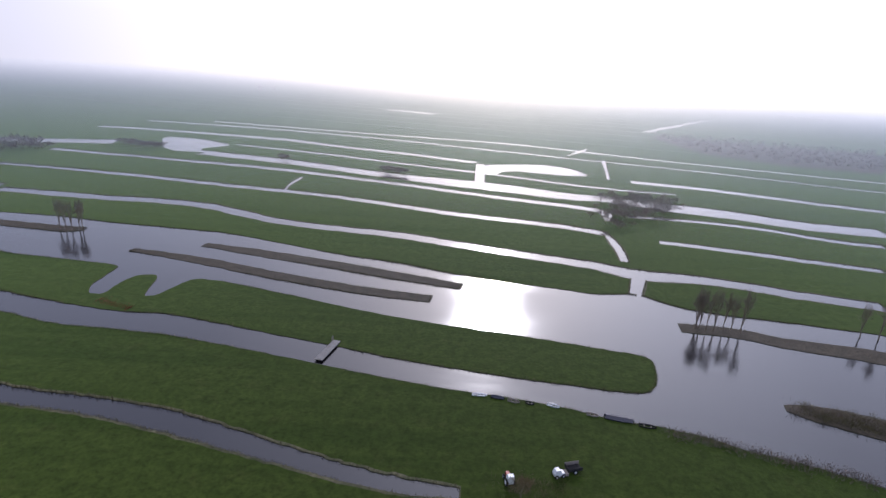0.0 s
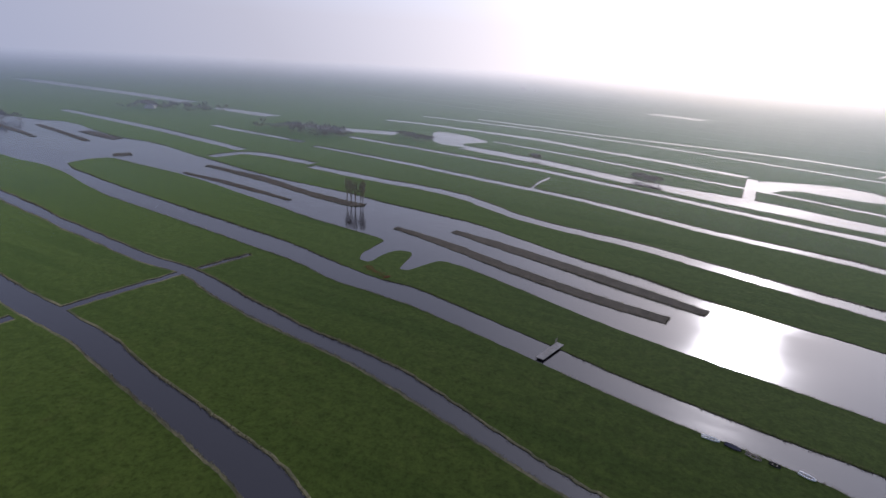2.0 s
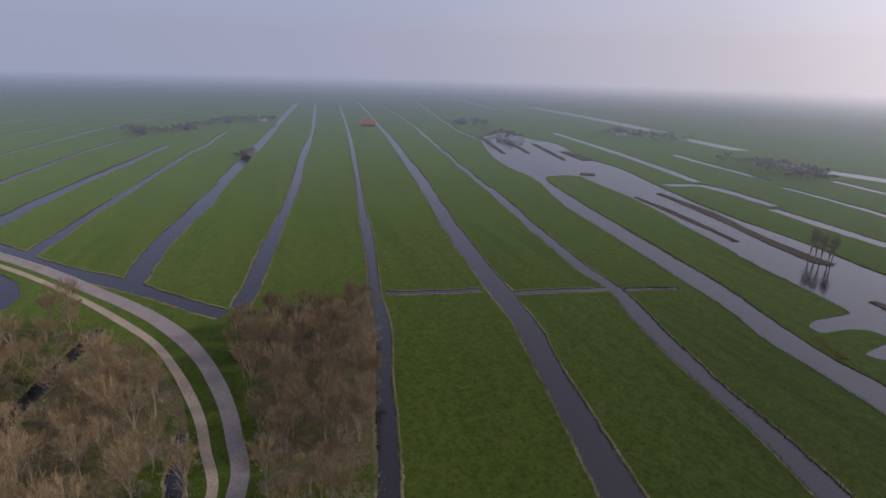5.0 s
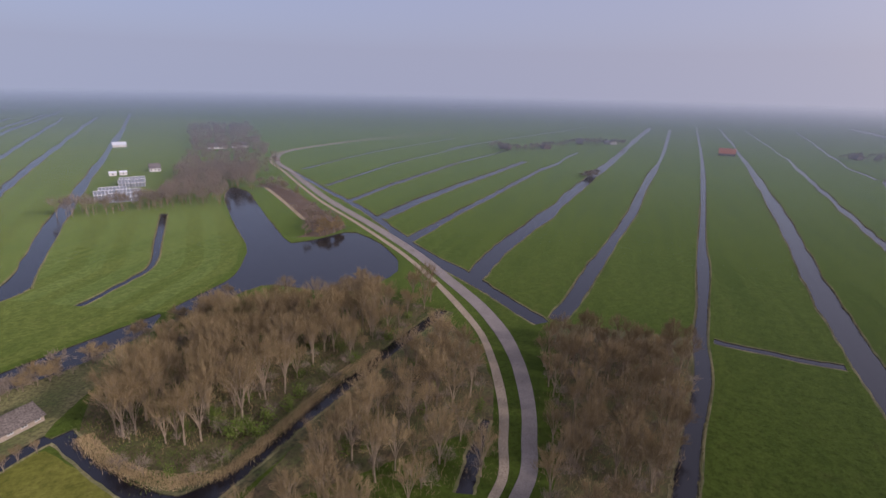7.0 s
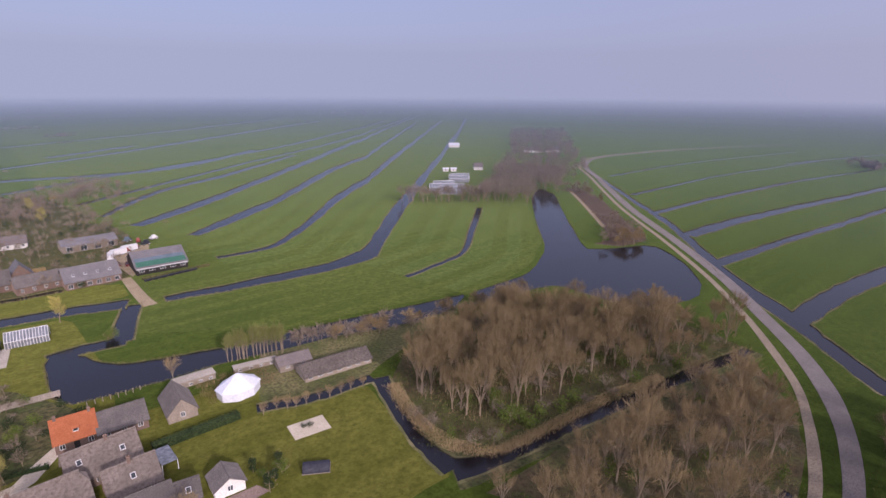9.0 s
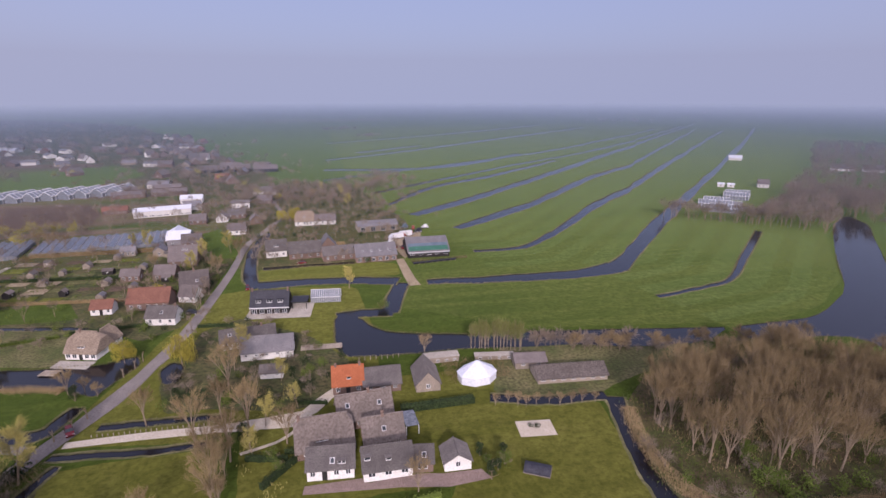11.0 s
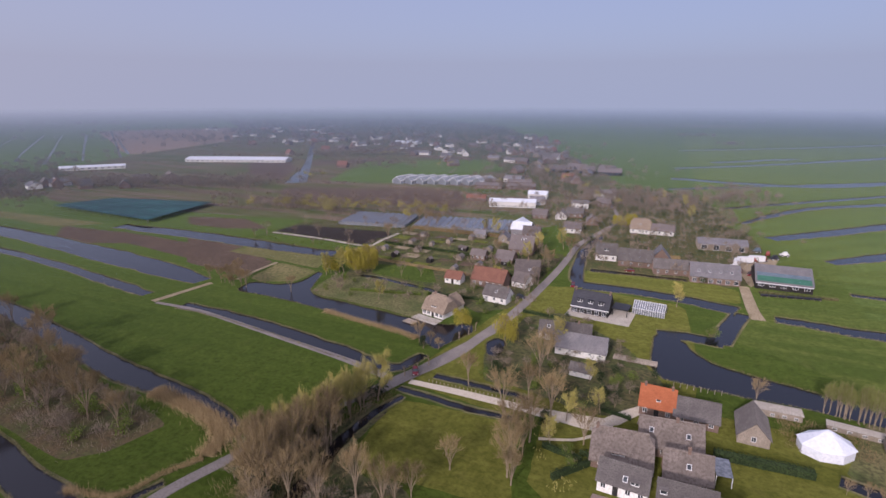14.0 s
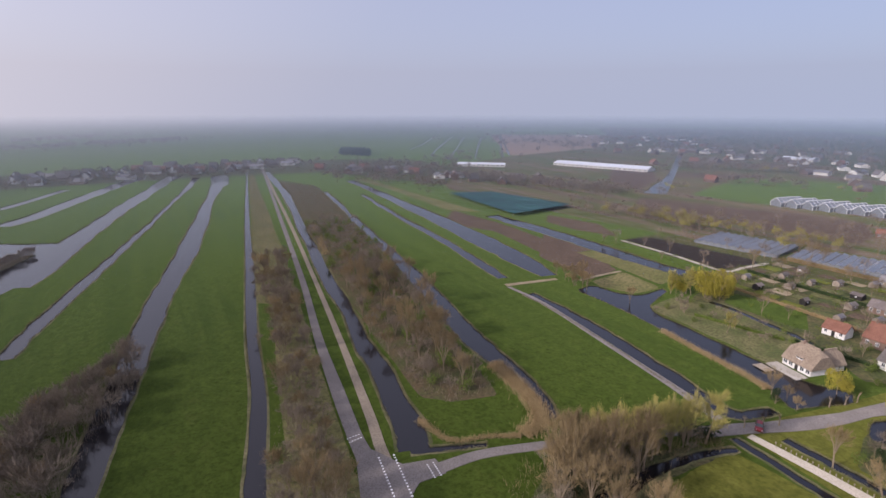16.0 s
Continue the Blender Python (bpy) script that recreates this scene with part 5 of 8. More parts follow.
def chimney(parent, x, y, z, h, w=0.55, material=None):
    v, f = [], []
    vbox(v, f, x - w / 2, x + w / 2, y - w / 2, y + w / 2, z - 0.8, z + h)
    vbox(v, f, x - w / 2 - 0.07, x + w / 2 + 0.07, y - w / 2 - 0.07, y + w / 2 + 0.07, z + h - 0.12, z + h + 0.03)
    tube(v, f, Vector((x, y, z + h)), Vector((x, y, z + h + 0.3)), 0.13, 0.11, 8)
    return part("chimney", v, f, material or M_BRICK, parent)


def skylight(parent, x, L, d, e, r, u, w=0.9, h=1.1):
    """A roof window on the front slope at u of its height."""
    k = Vector((0, d / 2, r - e)).normalized()
    n = Vector((0, -k.z, k.y))
    c = Vector((x, -d / 2 * (1 - u), e + (r - e) * u)) + n * 0.03
    v, f = [], []
    for (a0, a1, b0, b1, lift) in ((-w / 2, w / 2, -h / 2, h / 2, 0.06),):
        s = len(v)
        for z in (-0.1, lift):
            for a, b in ((a0, b0), (a1, b0), (a1, b1), (a0, b1)):
                v.append(tuple(c + Vector((a, 0, 0)) + k * b + n * z))
        f += [(s + 4, s + 5, s + 6, s + 7), (s, s + 1, s + 5, s + 4), (s + 1, s + 2, s + 6, s + 5), (s + 2, s + 3, s + 7, s + 6), (s + 3, s, s + 4, s + 7)]
    win = part("roof_window", v, f, M_FRAME, parent)
    v = [tuple(c + Vector((a, 0, 0)) + k * b + n * 0.075) for a, b in ((-w / 2 + 0.1, -h / 2 + 0.1), (w / 2 - 0.1, -h / 2 + 0.1), (w / 2 - 0.1, h / 2 - 0.1), (-w / 2 + 0.1, h / 2 - 0.1))]
    part("pane", v, [(0, 1, 2, 3)], M_GLASS, win)


def dormer(parent, x, L, d, e, r, u, w, h, roof_material):
    """A dormer standing out of the front slope."""
    y0 = -d / 2 * (1 - u)
    z0 = e + (r - e) * u
    back = min(d / 2 * h / max(r - e, 0.1), d / 2 * (1 - u))
    v, f = [], []
    s = 0
    v += [(x - w / 2, y0, z0 - 0.1), (x + w / 2, y0, z0 - 0.1), (x + w / 2, y0, z0 + h), (x - w / 2, y0, z0 + h), (x - w / 2, y0 + back, z0 + h), (x + w / 2, y0 + back, z0 + h)]
    f += [(0, 1, 2, 3), (0, 3, 4), (1, 5, 2), (3, 2, 5, 4)]
    dm = part("dormer", v, f, M_FRAME, parent)
    box_part("dormer_roof", dm, roof_material, x - w / 2 - 0.2, x + w / 2 + 0.2, y0 - 0.25, y0 + back, z0 + h + 0.004, z0 + h + 0.16)
    n = max(1, round(w / 0.9))
    for i in range(n):
        cx = x - w / 2 + w * (i + 0.5) / n
        box_part("pane", dm, M_GLASS, cx - w / n / 2 + 0.08, cx + w / n / 2 - 0.08, y0 - 0.02, y0 + 0.02, z0 + 0.2, z0 + h - 0.1)


def house(name, at, turn, L, d, e, r, walls, roof, label, category="house", windows=0, door=None, dormers=(), lights=(), chimneys=(), hip=0.0, thick=0.2, over=0.35, wins=(1.0, 1.2, 0.9), gable_windows=0, ridge=True):
    root = thing(name, at[0], at[1], turn, label, category)
    v, f = [], []
    vbox(v, f, -L / 2, L / 2, -d / 2, d / 2, -0.1, e)
    if not hip:
        for x in (-L / 2, L / 2):
            s = len(v)
            v += [(x, -d / 2, e), (x, d / 2, e), (x, 0, r - 0.05)]
            f.append((s, s + 1, s + 2) if x > 0 else (s, s + 2, s + 1))
    part("wall", v, f, walls, root)
    v, f = [], []
    slope_slabs(v, f, L, d, e, r, over, thick, hip)
    rf = part("roof", v, f, roof, root)
    if ridge:
        v, f = [], []
        a = L / 2 + over - hip
        tube(v, f, Vector((-a, 0, r)), Vector((a, 0, r)), 0.14 if thick < 0.3 else 0.26, 0.14 if thick < 0.3 else 0.26, 6)
        part("ridge_cap", v, f, roof, rf)
    w, h, z = wins
    slots = windows + (1 if door is not None else 0)
    for i in range(slots):
        x = -L / 2 + L * (i + 0.5) / slots
        if door is not None and i == door:
            dr = box_part("door", root, M_DARKWOOD, x - 0.5, x + 0.5, -d / 2 - 0.05, -d / 2, 0.02, 2.1)
            box_part("door_frame", dr, M_FRAME, x - 0.6, x + 0.6, -d / 2 - 0.03, -d / 2, 2.104, 2.25)
        else:
            window(root, x, -d / 2, z, w, h)
    for i in range(gable_windows):
        for sx in (-1, 1):
            window(root, sx * L / 2, (-0.5 + (i + 0.5) / gable_windows) * d * 0.7, z, w, h, (sx, 0))
    for x, u, w, h in dormers:
        dormer(root, x, L, d, e, r, u, w, h, roof)
    for x, u in lights:
        skylight(root, x, L, d, e, r, u)
    for x, h in chimneys:
        chimney(root, x, 0, r, h)
    return root


# ---- the farm in front ----
house("farmhouse", (2.8, -92.9), 175.6, 9.0, 5.5, 2.8, 5.7, M_WHITE, M_GREYROOF, "white plastered farmhouse with grey tiled roof", windows=3, door=1, dormers=((2.2, 0.12, 1.5, 0.8),), lights=((0.4, 0.3),), wins=(1.0, 1.2, 1.0))
house("farmhouse_wing", (-8.0, -91.1), 180.2, 9.6, 6.3, 2.6, 5.8, M_WHITE, M_GREYROOF, "low white farm wing with grey tiled roof", windows=3, dormers=((0.2, 0.3, 1.1, 0.7), (-3.9, 0.4, 1.2, 0.9)), wins=(1.4, 1.0, 1.0))
house("side_wing", (-15.2, -91.1), 172, 4.2, 5.2, 2.4, 4.6, M_BRICK, M_GREYROOF, "small brick wing with grey tiled roof", windows=1, lights=((0.3, 0.4),), wins=(1.9, 1.1, 0.8))
house("thatched_barn", (4.2, -101.4), 184.3, 11.7, 8.0, 2.4, 7.2, M_BRICK, M_THATCH, "barn with weathered brown thatched roof", "barn", windows=3, hip=1.2, thick=0.35, dormers=((-0.6, 0.18, 2.6, 0.5),), chimneys=((-5.0, 0.6),))
house("thatched_house", (-4.8, -109.7), 185.4, 12.2, 7.6, 2.6, 6.8, M_BRICK, M_THATCH, "long house with grey-brown thatched roof", windows=4, thick=0.32, lights=((-3.9, 0.55), (3.3, 0.5)), chimneys=((1.1, 0.7),))
house("thatched_house", (-8.1, -100.6), 184.3, 8.5, 6.6, 2.4, 6.1, M_BRICK, M_THATCH, "short house with thatched roof and central chimney", windows=3, thick=0.32, chimneys=((0.1, 1.0),), lights=((0.1, 0.45),))
house("small_house", (-1.8, -124.2), 178.1, 7.5, 6.9, 2.8, 6.3, M_BRICK, M_ORANGE, "brick cottage with bright orange tiled roof", windows=2, door=1, dormers=((0.2, 0.25, 1.0, 0.8),), chimneys=((-3.0, 0.6), (3.0, 0.6)))
house("shed", (-10.2, -123.8), 179.5, 9.3, 7.9, 2.4, 5.2, M_BRICK, M_GREYROOF, "grey-roofed brick shed beside the cottage", "shed", windows=3)
house("field_barn", (-21.6, -122.6), 268, 9.5, 6.2, 2.3, 5.6, M_WOOD, (M_GREYROOF), "old wooden barn with patched roof", "barn", gable_windows=1)
house("garden_shed", (-21.9, -90.2), 88, 5.2, 5.4, 2.2, 3.9, M_WHITE, M_GREYROOF, "whitish garden shed with dark grey roof", "shed", gable_windows=1)
house("low_barn", (-59.5, -118.2), 175.7, 18.8, 7.3, 1.7, 3.5, M_WOOD, M_OLDROOF, "long low derelict barn with sagging brown roof", "barn", windows=7, wins=(1.2, 0.8, 0.7))
house("shed", (-51.3, -126.3), 173.4, 8.5, 5.6, 2.2, 3.5, M_WOOD, M_BROWNROOF, "low wooden shed with a brown roof", "shed", windows=2)


def tent(x, y, r):
    root = thing("party_tent", x, y, 8, "white canvas party tent with a pointed roof", "tent")
    v, f = [], []
    n = 8
    for z, rr in ((0, r), (2.2, r), (2.2, r + 0.25), (5.2, 0.5), (5.3, 0.02)):
        v += [(math.cos(2 * math.pi * (i + 0.5) / n) * rr * 1.08, math.sin(2 * math.pi * (i + 0.5) / n) * rr * 0.85, z) for i in range(n)]
    wall = [(i, (i + 1) % n, n + (i + 1) % n, n + i) for i in range(n)]
    part("wall", v, wall, M_CANVAS, root)
    roof = []
    for k in (1, 2, 3):
        roof += [(k * n + i, k * n + (i + 1) % n, (k + 1) * n + (i + 1) % n, (k + 1) * n + i) for i in range(n)]
    rf = part("roof", v, roof, M_CANVAS, root)
    for i in range(n):
        sv, sf = [], []
        tube(sv, sf, Vector(v[2 * n + i]) + Vector((0, 0, 0.02)), Vector(v[4 * n + i]), 0.06, 0.03, 4)
        part("seam", sv, sf, M_CANVAS, rf)


tent(-35.1, -121.5, 4.9)

# ---- flat sheds at the waterside, hedge, sand bed, dark shelter ----
for x, y, tu, L, d, h, lab in ((-28, -133.5, 180, 9.6, 3.2, 1.6, "low whitish timber houseboat at the bank"), (-43, -131.5, 172, 11, 2.2, 1.2, "low whitish cold frame along the water")):
    root = thing("waterside_shed", x, y, tu, lab, "shed")
    box_part("wall", root, M_WOOD, -L / 2, L / 2, -d / 2, d / 2, 0, h)
    box_part("roof", root, M_CONCRETE, -L / 2 - 0.2, L / 2 + 0.2, -d / 2 - 0.2, d / 2 + 0.2, h + 0.004, h + 0.16)
    for i in range(4):
        window(root, -L / 2 + L * (i + 0.5) / 4, -d / 2, 0.3, 0.9, 0.7)


def hedge(x0, y0, x1, y1, w, h, material, label, rnd):
    v, f = [], []
    n = int(math.hypot(x1 - x0, y1 - y0) * w * h * 26)
    d = Vector((x1 - x0, y1 - y0, 0))
    s = Vector((-d.y, d.x, 0)).normalized()
    for k in range(n):
        a = Vector((x0, y0, 0)) + d * rnd.random() + s * rnd.uniform(-w / 2, w / 2) + Vector((0, 0, rnd.uniform(0, h)))
        blade(v, f, a, a + Vector((rnd.gauss(0, 1), rnd.gauss(0, 1), rnd.gauss(0.4, 1))).normalized() * 0.32, 0.12, rnd)
    e = s * (w / 2 - 0.35)
    c = [Vector((x0, y0, 0)) - e, Vector((x1, y1, 0)) - e, Vector((x1, y1, 0)) + e, Vector((x0, y0, 0)) + e]
    b = len(v)
    v += [tuple(p) for p in c] + [tuple(p + Vector((0, 0, h - 0.4))) for p in c]
    f += [(b + 4, b + 5, b + 6, b + 7), (b, b + 1, b + 5, b + 4), (b + 1, b + 2, b + 6, b + 5), (b + 2, b + 3, b + 7, b + 6), (b + 3, b, b + 4, b + 7)]
    return tagged(mesh_object("hedge", v, f, material), label, "hedge")


hedge(-13.5, -110.5, -31.5, -111.0, 2.4, 1.8, M_DARKLEAF, "clipped dark green garden hedge", _r)
hedge(8.5, -99, 16, -90, 1.6, 1.6, M_DARKLEAF, "clipped evergreen hedge beside the house", _r)
hedge(-17, -81, -9, -80, 1.5, 1.4, M_LEAF, "low green garden hedge", _r)
sv, sf = [], []
vbox(sv, sf, -4.1, 4.1, -2.9, 2.9, -0.1, 0.06)
sand = tagged(mesh_object("sand_bed", sv, sf, M_SAND), "pale rectangular sand bed in the lawn", "sand bed")
sand.matrix_world = pose(-42.2, -97.6, 0, 0, 0, -6)
plant("darkshrub", -42.4, -97.4, 0.5, label="small dark shrub on the sand bed", group="shrubs on the sand")
plant("darkshrub", -41.2, -98.1, 0.42, label="small dark shrub on the sand bed", group="shrubs on the sand")
root = thing("arched_shelter", -37.3, -84.2, 60, "small dark arched shelter on the lawn", "shelter")
v, f = [], []
for i in range(9):
    a = math.pi * i / 8
    for y in (-2.6, 2.6):
        v.append((math.cos(a) * 1.5, y, math.sin(a) * 1.5))
f = [(2 * i, 2 * i + 1, 2 * i + 3, 2 * i + 2) for i in range(8)] + [tuple(range(0, 18, 2)), tuple(range(17, 0, -2))]
part("cover", v, f, M_TARP, root)
v, f = [], []
vbox(v, f, -1.6, 1.6, -2.7, 2.7, -0.05, 0.1)
part("base", v, f, M_WOOD, root)

# ---- houses along the village road ----
o = house("new_house", (22.0, -181.1), 174.2, 12.4, 7.5, 3.0, 7.5, M_DARKWOOD, M_BLACKROOF, "dark timber house with black roof and white frames", windows=5, dormers=((-3.6, 0.22, 1.7, 1.1), (0, 0.22, 1.7, 1.1), (3.6, 0.22, 1.7, 1.1)), chimneys=((-5.9, 0.9), (5.9, 0.9)), wins=(1.5, 1.9, 0.5))
box_part("fascia", o, M_FRAME, -6.6, 6.6, -4.12, -4.0, 2.45, 2.75, "white painted fascia board")
box_part("plinth", o, M_CONCRETE, -6.25, 6.25, -3.85, -3.76, 0, 0.4)
tv, tf = [], []
vbox(tv, tf, -9, 12.5, -7.5, 6, -0.1, 0.05)
ter = tagged(mesh_object("terrace", tv, tf, M_CONCRETE), "pale paved terrace round the dark house", "terrace")
ter.matrix_world = pose(20.6, -181.3, 0, 0, 0, 174.2)
root = thing("carport", 12.4, -183.2, 174, "open dark timber carport beside the house", "carport")
for x in (-2.4, 2.4):
    for y in (-2.6, 2.6):
        box_part("post", root, M_DARKWOOD, x - 0.1, x + 0.1, y - 0.1, y + 0.1, 0, 2.6)
box_part("roof", root, M_BLACKROOF, -2.8, 2.8, -3, 3, 2.604, 2.85)


def greenhouse(x, y, turn, L, d, e, r, label, bars, group="", frame_w=0.07, bar_material=None):
    root = thing("greenhouse", x, y, turn, label, "greenhouse", group)
    v, f = [], []
    for sx in (-1, 1):
        s = len(v)
        v += [(sx * L / 2, -d / 2, 0), (sx * L / 2, d / 2, 0), (sx * L / 2, d / 2, e), (sx * L / 2, 0, r), (sx * L / 2, -d / 2, e)]
        f.append((s, s + 1, s + 2, s + 3, s + 4) if sx > 0 else (s + 4, s + 3, s + 2, s + 1, s))
    part("end_wall", v, f, M_HOTHOUSE, root)
    for sy in (-1, 1):
        v = [(-L / 2, sy * d / 2, 0), (L / 2, sy * d / 2, 0), (L / 2, sy * d / 2, e), (-L / 2, sy * d / 2, e), (L / 2, 0, r), (-L / 2, 0, r)]
        part("glazing", v, [(0, 1, 2, 3), (3, 2, 4, 5)] if sy < 0 else [(3, 2, 1, 0), (5, 4, 2, 3)], M_HOTHOUSE, root)
    for i in range(bars + 1):
        xx = -L / 2 + L * i / bars
        v, f = [], []
        for sy in (-1, 1):
            tube(v, f, Vector((xx, sy * (d / 2 + 0.03), 0)), Vector((xx, sy * (d / 2 + 0.03), e)), frame_w, frame_w, 4)
            tube(v, f, Vector((xx, sy * (d / 2 + 0.03), e)), Vector((xx, 0, r + 0.03)), frame_w, frame_w, 4)
        part("rafter", v, f, bar_material or M_FRAME, root)
    v, f = [], []
    for y, z in ((0, r + 0.04), (-d / 2 - 0.03, e), (d / 2 + 0.03, e)):
        tube(v, f, Vector((-L / 2, y, z)), Vector((L / 2, y, z)), frame_w * 1.3, frame_w * 1.3, 4)
    part("purlin", v, f, bar_material or M_FRAME, root)
    return root


greenhouse(3.4, -188.0, 174.9, 10.4, 6.0, 2.0, 3.9, "white-framed glass garden greenhouse on a lawn", 14)
house("white_farm", (20.0, -147.9), 179.8, 14.2, 7.2, 2.6, 5.8, M_WHITE, M_CORRUGATED, "long white farm building with grey corrugated roof", windows=5, wins=(0.8, 0.7, 1.2))
house("farmhouse", (26.5, -156.3), 187.6, 15.5, 6.4, 2.6, 5.3, M_WHITE, M_GREYROOF, "low white house with dark grey tiled roof", windows=4, door=2, lights=((-5, 0.5),), chimneys=((4, 0.7),))
house("shed", (17.7, -134.6), 174.5, 5.8, 3.6, 2.0, 3.3, M_WHITE, M_GREYROOF, "small whitish shed under trees", "shed", windows=2, wins=(0.7, 0.6, 0.9))
root = thing("deck", 5, -148.5, 178, "grey wooden deck at the water's edge", "deck")
for i in range(24):
    box_part("plank", root, M_WOOD, -6 + i * 0.5, -6 + i * 0.5 + 0.46, -1.6, 1.6, 0.25, 0.32)
for x in (-5.6, -2, 2, 5.6):
    box_part("post", root, M_WOOD, x - 0.1, x + 0.1, -1.5, -1.3, -0.8, 0.25)
o = house("thatched_villa", (70.4, -158.6), 165.7, 9.0, 7.8, 2.6, 7.0, M_WHITE, M_NEWTHATCH, "villa with golden thatched roof beside the water", windows=4, door=2, hip=1.8, thick=0.4, dormers=((0, 0.15, 2.0, 0.65),), chimneys=((-1.8, 0.7),), wins=(1.3, 1.6, 0.5))
house("villa_wing", (67.6, -163.8), 255, 6.0, 5.0, 2.5, 5.9, M_WHITE, M_NEWTHATCH, "thatched rear wing of the villa", windows=2, hip=1.1, thick=0.4)
tv, tf = [], []
vbox(tv, tf, -5.2, 5.2, -2.2, 2.0, -0.1, 0.12)
ter = tagged(mesh_object("terrace", tv, tf, M_CONCRETE), "pale terrace between the villa and the water", "terrace")
ter.matrix_world = pose(72.3, -152.0, 0, 0, 0, 165.7)
root = thing("jetty", 76.5, -148.0, 165.7, "wooden jetty reaching out over the water", "jetty")
for i in range(10):
    box_part("plank", root, M_WOOD, -2.3 + i * 0.46, -2.3 + i * 0.46 + 0.42, -1.6, 1.6, 0.1, 0.16)
for x in (-2, 2):
    for y in (-1.4, 1.4):
        box_part("post", root, M_WOOD, x - 0.09, x + 0.09, y - 0.09, y + 0.09, -1.0, 0.1)
house("brick_house", (63.7, -194.0), 176.3, 13.6, 7.8, 3.2, 7.1, M_BRICK, M_REDROOF, "brick house with red clay tiled roof", windows=4, door=2, chimneys=((5, 0.8), (-5.5, 0.8)))
house("cottage", (78.2, -191.6), 179, 6.7, 5.3, 2.5, 4.7, M_WHITE, M_REDROOF, "small white cottage with faded red roof", windows=2, door=1)
house("house", (55.7, -178.9), 170.8, 9.4, 6.5, 2.8, 5.7, M_WHITE, M_GREYROOF, "white-fronted house with dark grey roof", windows=3, lights=((0.2, 0.4),), chimneys=((4, 0.6),))
house("house", (51.8, -198.4), 165, 6.0, 6.4, 2.6, 5.5, M_WHITE, M_BROWNROOF, "small white house with brown roof", windows=2)
house("house", (52.8, -210.3), 188.9, 9.9, 9.9, 2.8, 7.3, M_BRICK, M_BROWNROOF, "brick house with large mossy brown roof", windows=3, lights=((1, 0.3),), chimneys=((0, 0.8),))
house("house", (64.9, -246.8), 184.7, 11.3, 12.0, 2.8, 8.2, M_BRICK, M_BROWNROOF, "broad brick house with brown tiled roof", windows=3, lights=((0, 0.7), (1.4, 0.7)), chimneys=((2, 0.8),))
house("hall", (74.8, -281.4), 184.7, 10.3, 12.6, 4.0, 6.9, M_CORRUGATED, M_CANVAS, "grey hall with a white edged roof", "hall", windows=2, ridge=False)
house("farm_barn", (-18.5, -236.1), 184.6, 18.2, 11.8, 3.0, 7.1, M_BRICK, M_CORRUGATED, "large brick barn with grey sheet roof", "barn", windows=6, lights=((-6, 0.4), (-2, 0.4), (2, 0.4), (6, 0.4)), wins=(1.6, 1.6, 0.5))
house("farm_barn", (-2.0, -239.8), 188.4, 14.1, 8.5, 3.0, 6.0, M_BRICK, M_GREYROOF, "brick barn with grey tiled roof", "barn", windows=4)
house("farmhouse", (12.8, -246.7), 184.7, 14.6, 10.5, 3.0, 7.1, M_BRICK, M_GREYROOF, "brick farmhouse with grey roof", windows=4, chimneys=((5, 1.0),))
house("farmhouse", (26.0, -252.1), 184.7, 9.2, 11.1, 3.2, 7.1, M_WHITE, M_GREYROOF, "white and grey farmhouse at the water", windows=3, dormers=((0, 0.3, 2.2, 1.0),), chimneys=((-3, 1.0),))
house("gable_house", (2.5, -252.5), 95, 8.5, 8.0, 3.2, 8.0, M_BRICK, M_CORRUGATED, "house with a steep grey gable roof", windows=2, gable_windows=1)
o = house("stable", (-43.1, -241.5), 179.5, 19.2, 19.0, 3.2, 7.6, M_DARKWOOD, M_CORRUGATED, "wide stable with grey, blue and green sheet roof", "barn", windows=5, ridge=False, wins=(2.0, 1.2, 1.2))
k = Vector((0, 9.5, 4.4)).normalized()
for nm, m, u0, u1 in (("solar_row", M_BLUEROOF, 0.32, 0.52), ("green_strip", M_GREENROOF, 0.02, 0.31)):
    v = []
    for x in (-9.2, 9.2):
        for u in (u0, u1):
            p = Vector((x, -9.5 * (1 - u), 3.2 + 4.4 * u)) + Vector((0, -k.z, k.y)) * 0.03
            v += [tuple(p), tuple(p + Vector((0, -k.z, k.y)) * 0.08)]
    part(nm.replace("solar_row", "blue_strip"), v, [(1, 5, 7, 3), (0, 1, 3, 2), (4, 6, 7, 5), (0, 4, 5, 1), (2, 3, 7, 6)], m, o)
box_part("eave_strip", o, M_FRAME, -9.6, 9.6, -10.4, -9.9, 2.55, 2.75, "white edge strip along the eaves")
house("store_shed", (-24.3, -291.4), 184.7, 21.9, 11.3, 3.4, 5.2, M_WOOD, M_CORRUGATED, "long farm store with pale doors", "barn", windows=4, wins=(2.6, 2.6, 0.2), ridge=False)
house("farmhouse", (14.9, -311.7), 176.4, 10.4, 8.5, 3.0, 7.7, M_WHITE, M_NEWTHATCH, "white farmhouse with pinkish thatched roof", windows=3, hip=1.2, thick=0.35, lights=((0, 0.4),))
house("farmhouse", (3.4, -311.2), 177.3, 11.6, 6.8, 2.8, 5.7, M_WHITE, M_BROWNROOF, "long white farmhouse with brown roof", windows=4)
house("white_barn", (102.2, -355.5), 192.3, 31.9, 9.2, 4.0, 5.6, M_WHITE, M_CANVAS, "long white barn with a white roof", "barn", windows=8, wins=(3.2, 0.6, 0.6), ridge=False)
house("house", (58.1, -368.9), 185, 11.0, 7.3, 4.0, 5.3, M_WHITE, M_GREYROOF, "white flat-looking house with grey roof", windows=4)
